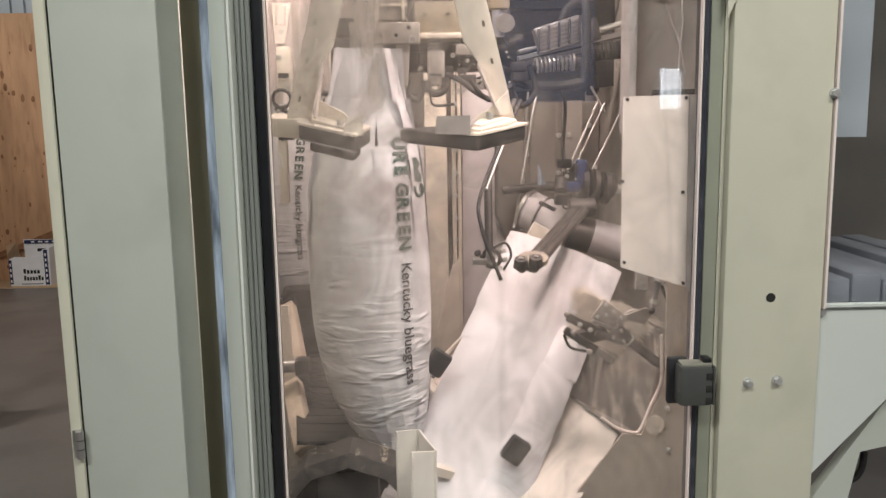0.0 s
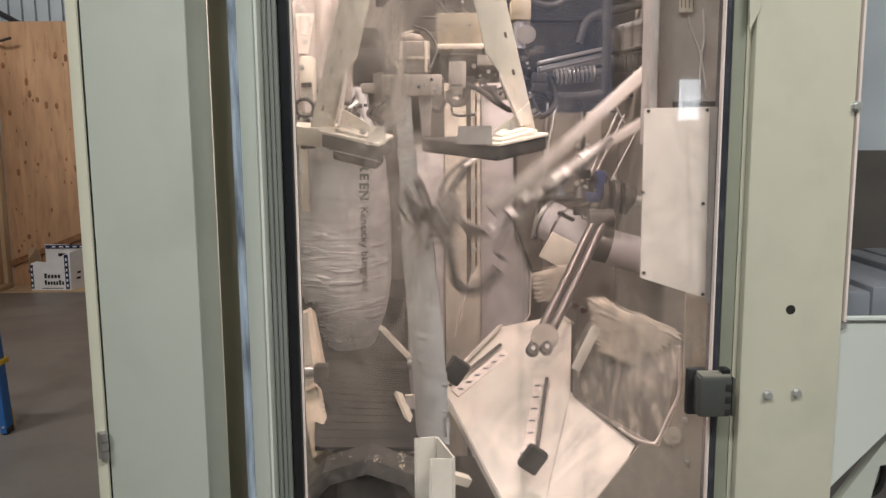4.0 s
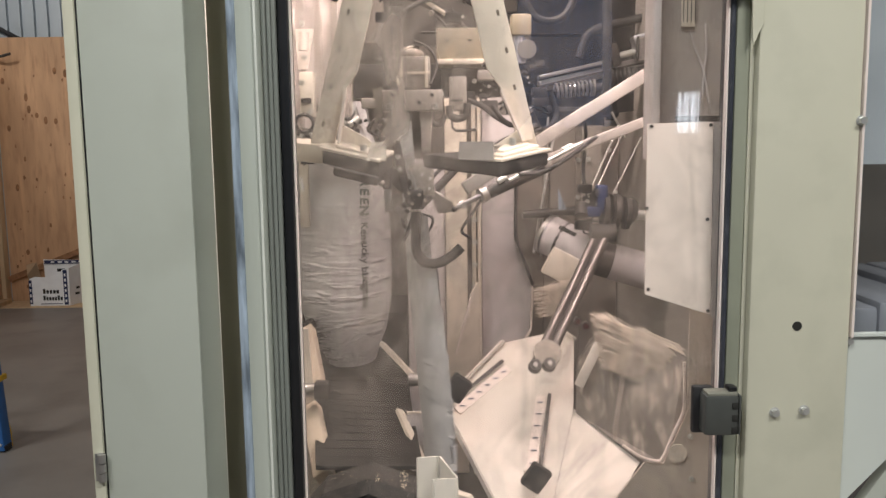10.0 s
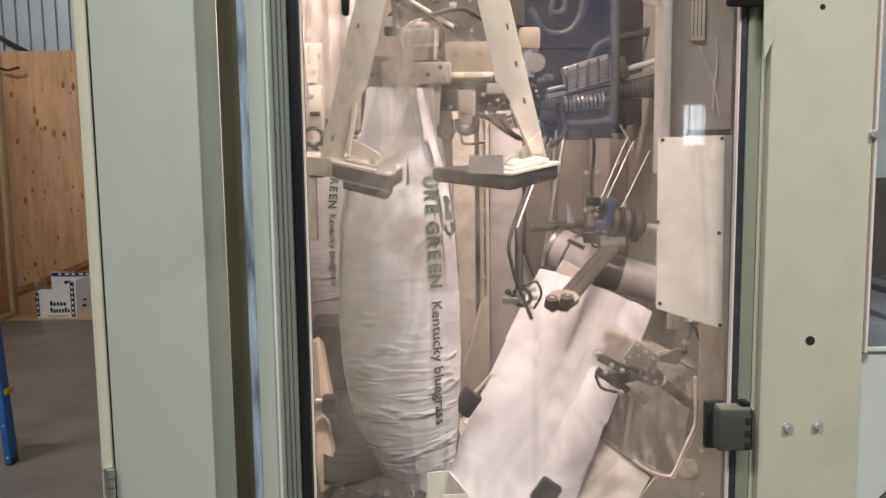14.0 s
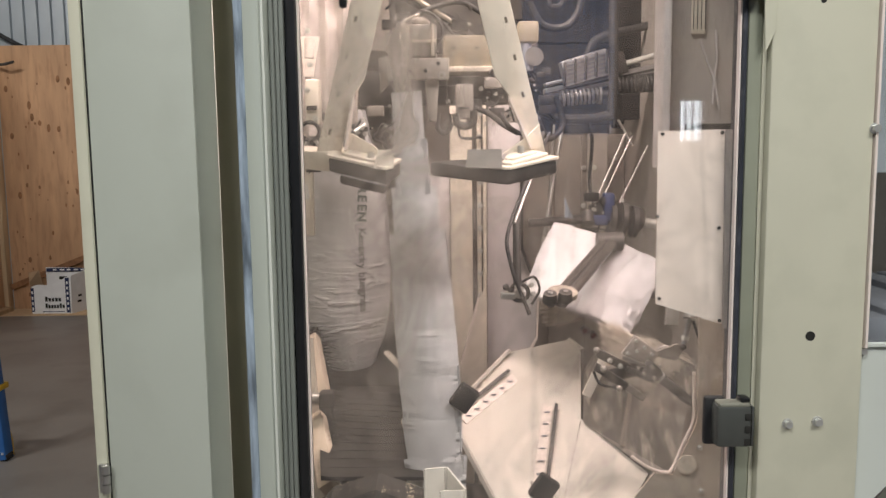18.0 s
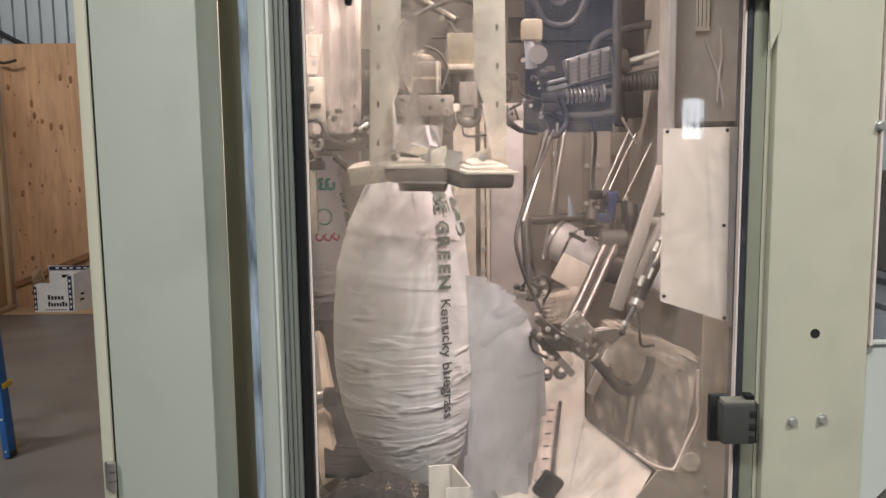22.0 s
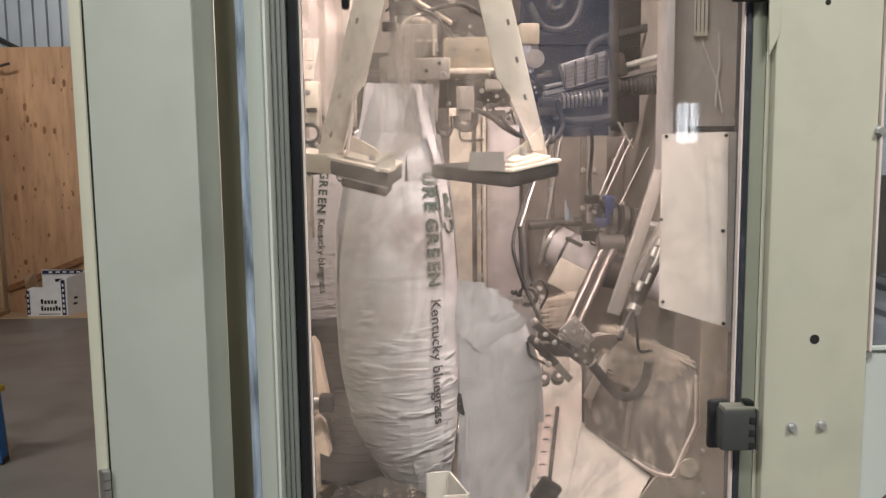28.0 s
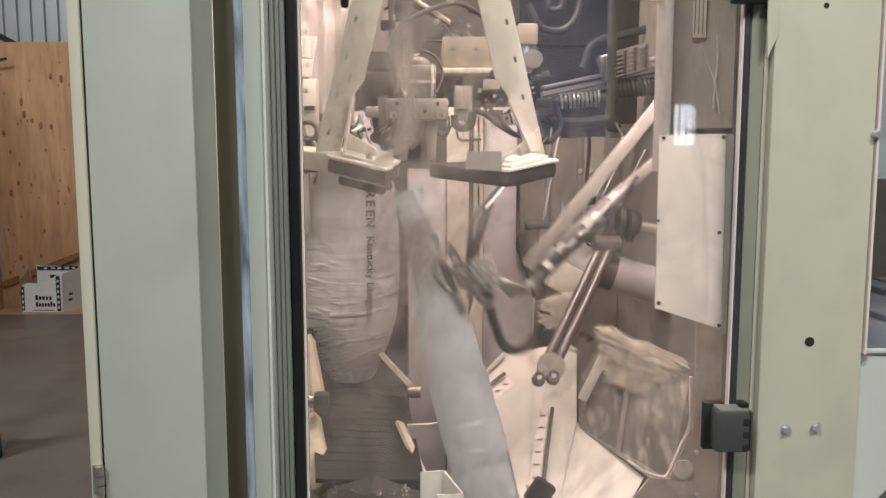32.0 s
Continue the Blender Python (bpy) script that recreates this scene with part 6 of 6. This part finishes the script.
SIDE = tuple(max(0.027, 0.003 + math.pi / 8 * shape("fat", (j + 0.6) * SEG * 0.94 - 0.035 * min(j, 2))[1]) for j in range(ROWS))
WIDE = tuple(2 * s for s in SIDE)


def gore_mesh(i, j):
    """One rigid piece of the filled bag's wall; its margins dip under the next pieces."""
    bm = B()
    nu, nv = 10, 20
    back = filled_pose(i, j, "fill").inverted()
    rx, ry, c = shape("fill", (j + 0.5) * SEG)
    r = (rx + ry) / 2
    reach = max(radians(22.5), min(SIDE[j] / r, radians(62)))
    flat = (1.0, 1.0, 0.85, 0.5, 0.35, 0.3, 0.3, 0.5, 0.7)[j]
    bow = 0.14 if j < 3 else 0.20
    grid, cloth = [], []
    for b in range(nv + 1):
        v = (b / nv - 0.5) * (SEG + 0.016)
        line = []
        for k in range(nu + 1):
            u = (2 * k / nu - 1) * reach
            a = radians((i - 1.5) * 45.0 + TURN0) + u
            d = (j + 0.5) * SEG - v
            p = wall_point(a, max(d, 0.0))
            over = max(0.0, abs(u) - radians(22.5)) * r + max(0.0, abs(v) - SEG / 2)
            if over:
                p += Vector((-math.sin(a), math.cos(a), 0)) * (0.0004 + 0.10 * over)
            q = back @ p
            if flat:
                s = u / reach * SIDE[j]
                q = q.lerp(Vector((bow * math.sin(s / bow), bow * (1 - math.cos(s / bow)) + 0.4 * v * v, v)), flat)
            line.append(bm.verts.new(q))
            cloth.append((0.13 * math.sin(a), 0.13 * math.cos(a), -d))
        grid.append(line)
    for p, q in zip(grid, grid[1:]):
        for k in range(nu):
            bm.faces.new((p[k], p[k + 1], q[k + 1], q[k]))
    me = bpy.data.meshes.new("gore")
    bm.to_mesh(me)
    bm.free()
    at = me.attributes.new("cloth", "FLOAT_VECTOR", "POINT")
    at.data.foreach_set("vector", [x for p in cloth for x in p])
    me.materials.append(M["bag"])
    me.polygons.foreach_set("use_smooth", [True] * len(me.polygons))
    return me


GORES = {(i, j): gore_mesh(i, j) for j in range(ROWS) for i in range(COLS)}
EFF = {key: max(abs(v.co.x) for v in me.vertices) for key, me in GORES.items()}
SPREAD = {"flat": 0.142, "part": 0.142, "gathered": 0.142, "hung": 0.09, "slim": 0.062}


# the stood bag, row by row: middle, half width, tilt of the outer edge; its mouth is pulled aside
HUNG = ((-0.022, 0.058, 0), (0.004, 0.078, 20), (0.014, 0.089, 3), (0.008, 0.087, -6), (0.000, 0.080, -9), (-0.006, 0.076, -6), (-0.010, 0.072, 0), (-0.010, 0.072, 0), (-0.010, 0.072, 0))


def bag_piece(i, j, state):
    """The pose of column i, row j of a bag's wall in the bag's own space."""
    front = i < 4
    k = i if front else i - 4
    if state in SPREAD:
        # the back wall lies outside in four strips; the front wall lies behind it and closes its joints
        squash = {"gathered": 0.06, "part": 0.24}.get(state, 1.0)
        z = -(j + 0.5) * SEG * squash - (0.05 if squash < 1 else 0.0)
        wide = SPREAD[state]
        if state == "slim":
            wide = 0.030 + 0.04 * j / (ROWS - 1)
        if state == "hung":
            wide = HUNG[j][1]
        half = max(0.004, wide - EFF[i, j])
        step = 2 * half / 3
        x = half - k * step if not front else -half + (k + 0.5 if k < 3 else 1.5) * step
        edge = 0.14 * (1 - math.cos(WIDE[j] / 0.28))
        turn = Matrix.Identity(4)
        bend = radians(18) * x / max(wide, 0.01)
        if state == "hung":
            x -= HUNG[j][0]
            if j == 0:
                z -= (0.0, 0.010, 0.026, 0.050)[k]
            tilt = (-4, -12, -24, -40)[k] if j == 0 else HUNG[j][2] * (0.1, 0.2, 0.5, 1.0)[k]
            turn = Matrix.Rotation(radians(tilt), 4, "Y")
        y = 0.010 - 0.12 * x * x / wide * (1.0 if state != "slim" else 0.4)
        if front:
            if state == "hung":
                return Matrix.Translation((0.6 * x - 0.4 * HUNG[j][0], y - 0.018, z - (0.03 if j < 2 else 0.0)))
            y -= 0.004 + 2 * edge * (0.3 if j < 2 else 1.0)
            return Matrix.Translation((x, y, z)) @ turn @ pose(0, 0, 0, 0, 0, -math.degrees(bend))
        return Matrix.Translation((x, y + 0.0003 * k, z)) @ turn @ pose(0, 0, 0, 0, 0, 180 - math.degrees(bend))
    return filled_pose(i, j, state)


def glyph(text, size, mat, weight=0.0):
    cu = bpy.data.curves.new("letter", "FONT")
    cu.body, cu.size, cu.extrude, cu.align_x, cu.align_y = text, size, 0.0004, "CENTER", "BOTTOM_BASELINE"
    cu.offset = weight
    tmp = bpy.data.objects.new("letter", cu)
    me = bpy.data.meshes.new_from_object(tmp)
    bpy.data.objects.remove(tmp)
    me.materials.clear()
    me.materials.append(M[mat])
    return me


WORDS = "Kentucky bluegrass"
GLYPHS = {c: glyph(c, 0.031, "ink", 0.0003) for c in set(WORDS) if c != " "}
BOLD = {c: glyph(c, 0.036, "green_ink", 0.0014) for c in "GREUN"}
PITCH = {"K": 1.15, "l": 0.55, "r": 0.75, "t": 0.75, " ": 0.6, "c": 0.9, "s": 0.9}

def mark(bm, mat):
    me = bpy.data.meshes.new("print_bar")
    bm.to_mesh(me)
    bm.free()
    me.materials.append(M[mat])
    return me


TEAL = mark(ring(B(), (0, 0, 0), (0, 1, 0), 0.024, 0.007, 18, 6, 20, 320), "teal_ink")
DISC = mark(ring(B(), (0, 0, 0), (0, 1, 0), 0.036, 0.0026, 24, 6), "teal_ink")
LEAF = mark(plate(B(), [(-0.019, 0.036), (0.006, 0.040), (0.016, 0.026), (0.004, 0.016), (0.017, 0.002), (0.013, -0.010), (-0.012, -0.008), (-0.018, 0.010)], -0.0006, 0.0006), "green_ink")
STALK = mark(ring(B(), (0.002, 0, -0.024), (0, 1, 0), 0.013, 0.0034, 18, 6, 0, 250), "green_ink")
RED = mark(ring(B(), (0, 0, 0), (0, 1, 0), 0.016, 0.0048, 16, 6, 20, 300), "red_ink")


def on_wall(me, name, pieces, deg, d, flat=False):
    """Print on the bag's wall, at an angle round it and d metres below the mouth."""
    i, j = int(round((deg - TURN0) / 45.0 + 1.5)), min(int(d / SEG), ROWS - 1)
    o = new(name, me)
    o.parent = pieces[i, j]
    m = patch_pose("fill", radians(deg), d, 0.02) @ pose(0, -cloth_noise(radians(deg), d), 0)
    o.matrix_basis = filled_pose(i, j, "fill").inverted() @ m @ (pose(0, -0.0034, 0) if flat else pose(0, -0.0034, 0, 90, 90, 0))
    return o


def make_bag(label, n):
    bag = thing("seed_bag", (0, 0, 0), label, "bag", "seed bags")
    pieces = {}
    for j in range(ROWS):
        for i in range(COLS):
            o = new("gore", GORES[i, j])
            o.parent = bag
            pieces[i, j] = o
    d = 0.412
    for c in WORDS:
        w = 0.0155 * PITCH.get(c, 1.0)
        if c != " ":
            on_wall(GLYPHS[c], "letter", pieces, 33.0, d + w / 2)
        d += w
    for k, c in enumerate("GREEN"):
        on_wall(BOLD[c], "letter", pieces, 32.0, 0.268 + 0.0262 * k)
    for k, c in enumerate("URE"):
        on_wall(BOLD[c], "letter", pieces, 32.0, 0.178 + 0.0262 * k)
    for me in (LEAF, STALK):
        on_wall(me, "emblem", pieces, 62.0, 0.245, True)
    return bag, pieces


def laid(top, end, roll=0.0, side=(1, 0, 0)):
    """A bag whose top is at the first point and whose length runs towards the second."""
    z = (Vector(top) - Vector(end)).normalized()
    x = Vector(side)
    x = (x - z * x.dot(z)).normalized()
    y = z.cross(x)
    m = Matrix((x, y, z)).transposed().to_4x4()
    m.translation = top
    return m @ pose(0, 0, 0, 0, 0, roll)


RSIDE = (1.0, -0.356, -0.384)
WAIT = laid((0.772, 0.950, 1.179), (0.503, 0.600, 0.905), 180, RSIDE)
ON_RAMP = laid((0.408, 0.760, 1.165), (0.138, 0.440, 0.758), 180, RSIDE)
RAMP_LOW = laid((0.354, 0.690, 1.063), (0.117, 0.400, 0.690), 180, RSIDE)
STOOD = laid((0.107, 0.410, 1.120), (0.102, 0.440, 0.653), 180)
LIFT = laid((-0.054, 0.420, 1.258), (0.095, 0.420, 0.681), 175, (1, 0, -0.3))
UP = laid((-0.050, 0.460, 1.420), (-0.004, 0.460, 0.678), 118)
HANG = laid((-0.062, 0.460, 1.488), (-0.013, 0.460, 0.678), 170)
TURN = laid((-0.052, 0.460, 1.499), (-0.052, 0.460, 0.678), 85)
SPOUT = laid((-0.045, 0.460, 1.510), (-0.039, 0.460, 0.691))
DROP = laid((-0.062, 0.460, 1.420), (-0.068, 0.460, 0.650))
BACK = laid((-0.174, 0.850, 1.490), (-0.190, 0.850, 0.764), 0)
AWAY = laid((-0.238, 1.150, 1.492), (-0.254, 1.150, 0.790), -6)
GONE = laid((-0.376, 1.500, 1.505), (-0.396, 1.500, 0.804), -22)
LEAVE = laid((-0.34, 2.05, 1.56), (-0.34, 2.05, 0.84), -22)
OUT = laid((-0.30, 2.15, 0.86), (-0.30, 2.15, 0.05), -22)

HELD = (-3.3, 3.4, 10.05, 16.85, 23.8, 32.3, 39.0)
FLIP = {3.4: 0.9, 10.05: 7.5, 16.85: 14.25, 23.8: 20.85, 32.3: 27.7}
DROPS = {3.4: 0.75, 10.05: 7.65, 23.8: 21.2, 32.3: 29.6}
BAGS = [make_bag("white woven plastic seed bag with dark lettering", k) for k in range(8)]


# a packed bag that waits at the end of the outfeed, its printed face to the machine
packed, packed_pieces = make_bag("packed white seed bag with teal and red print at the outfeed", 8)
packed.matrix_basis = laid((-0.520, 2.72, 1.345), (-0.520, 2.72, 0.60), 40)
for (i, j), o in packed_pieces.items():
    o.matrix_basis = filled_pose(i, j, "fill")
for k in range(3):
    on_wall(TEAL, "print_bar", packed_pieces, -52.0 + 26.0 * k, 0.125, True)
on_wall(DISC, "emblem", packed_pieces, -28.0, 0.275, True)
for k in range(3):
    on_wall(RED, "print_bar", packed_pieces, -42.0 + 19.0 * k, 0.365, True)
stand = thing("outfeed_stand", (-0.53, 2.72, 0.0), "low dark steel stand under the packed bag", "stand")
part("table", box(B(), -0.76, -0.30, 2.56, 2.90, 0.44, 0.50, 0.004), "dark", stand)
for x in (-0.73, -0.33):
    for y in (2.60, 2.86):
        part("leg", box(B(), x - 0.02, x + 0.02, y - 0.02, y + 0.02, 0.0, 0.439), "dark", stand)


def clipped(ev):
    """Rows from the clip's start to its end."""
    first, last = [e for e in ev if e[0] <= 0], [e for e in ev if e[0] >= 32]
    rows = [e for e in ev if 0 < e[0] < 32]
    rows = ([first[-1]] if first else [(0.0, *ev[0][1:])]) + rows + ([last[0]] if last else [(32.0, *ev[-1][1:])])
    return rows if len(rows) > 1 else rows + [(32.0, *rows[0][1:])]


def key_bag(bag, pieces, t_prev, t0, t_next, t_after):
    """t0: when it is held up to the spout; the others: the same for the bags before and after it."""
    flip = FLIP.get(t0, t0 - 2.5)
    drop = DROPS.get(t_next, t_next - 2.35)
    leave = DROPS.get(t_after, t_after - 2.35)
    ev = [(t_prev + 0.70, WAIT, "gathered"), (t_prev + 0.95, ON_RAMP, "gathered"), (t_prev + 1.2, ON_RAMP, "part"), (t_prev + 1.55, ON_RAMP, "flat"), (t_prev + 2.2, ON_RAMP, "flat"), (t_prev + 2.9, RAMP_LOW, "flat"),
          (flip, RAMP_LOW, "flat"), (flip + 0.3, STOOD, "hung"), (t0 - 0.65, STOOD, "hung"), (t0 - 0.35, LIFT, "slim"), (t0, UP, "slim"), (t0 + 0.5, UP, "slim"),
          (t0 + 0.95, HANG, "slim"), (t0 + 1.5, HANG, "slim"), (t0 + 1.62, TURN, "slim"), (t0 + 1.8, SPOUT, "half"), (t0 + 2.6, SPOUT, "fill"), (drop, SPOUT, "fill"), (drop + 0.25, DROP, "full"), (t_next - 1.5, DROP, "full"),
          (t_next - 0.95, BACK, "full"), (t_next - 0.4, AWAY, "full"), (t_next + 0.9, AWAY, "full"), (t_next + 2.0, GONE, "full"), (leave - 0.7, GONE, "full"), (leave - 0.1, LEAVE, "full"), (leave + 0.3, OUT, "full")]
    if t_next == 32.3:
        ev = [(t, m, "fat" if s == "full" else s) for t, m, s in ev]
    rows = clipped(ev)
    walk(bag, [(t, m) for t, m, s in rows])
    for (i, j), o in pieces.items():
        walk(o, [(t, bag_piece(i, j, s)) for t, m, s in rows])


def swing(ob, axis, rows, rise=0.0):
    """Key a turn about the thing's own origin: rows of seconds and degrees."""
    at = ob.location.copy()
    lift = Vector((0, 0, rise))
    walk(ob, [(t, Matrix.Translation(at + lift * abs(a)) @ Matrix.Rotation(radians(a), 4, axis)) for t, a in clipped(rows)])


def motions():
    times = (-16.7, -10.0) + HELD + (45.7, 52.4)
    for k, (bag, pieces) in enumerate(BAGS):
        key_bag(bag, pieces, *times[k:k + 4])
    jaws, lift, arm, lever, grip = [], [], [], [], []
    for t in HELD:
        f = FLIP.get(t, t - 2.5)
        jaws += [(t - 2.08, OPEN), (t - 1.78, 0.0), (t - 0.8, 0.0), (t - 0.48, OPEN)]
        lift += [(t - 2.75, 0.0), (t - 2.4, 1.0), (t + 0.75, 1.0), (t + 1.2, 0.0)]
        arm += [(f - 0.1, -13.0), (f + 0.2, 0.0), (t - 0.7, 0.0), (t - 0.1, REACH), (t + 0.45, REACH), (t + 0.95, -13.0)]
        lever += [(f - 0.1, -37.0), (f + 0.2, 0.0), (t + 0.8, 0.0), (t + 1.15, -37.0)]
        grip += [(f - 0.2, 2.5), (f + 0.2, 0.0), (t - 0.65, 0.0), (t - 0.1, 46.0), (t + 0.45, 46.0), (t + 0.85, 2.5)]
    swing(ARM_L, "Y", jaws, RISE)
    swing(ARM_R, "Y", [(t, -a) for t, a in jaws], RISE)
    at = head.location.copy()
    walk(head, [(t, Matrix.Translation(at + Vector((0, 0, -0.083 * a)))) for t, a in clipped(lift)])
    swing(ARM_T, "Y", arm)
    walk(CARRIAGE, [(t, Matrix.Translation(Vector((0.21, 0, 0.045)) * max(0.0, a / REACH))) for t, a in clipped(arm)])
    swing(LEVER, "X", lever)
    swing(GRIP, "Y", grip)


motions()
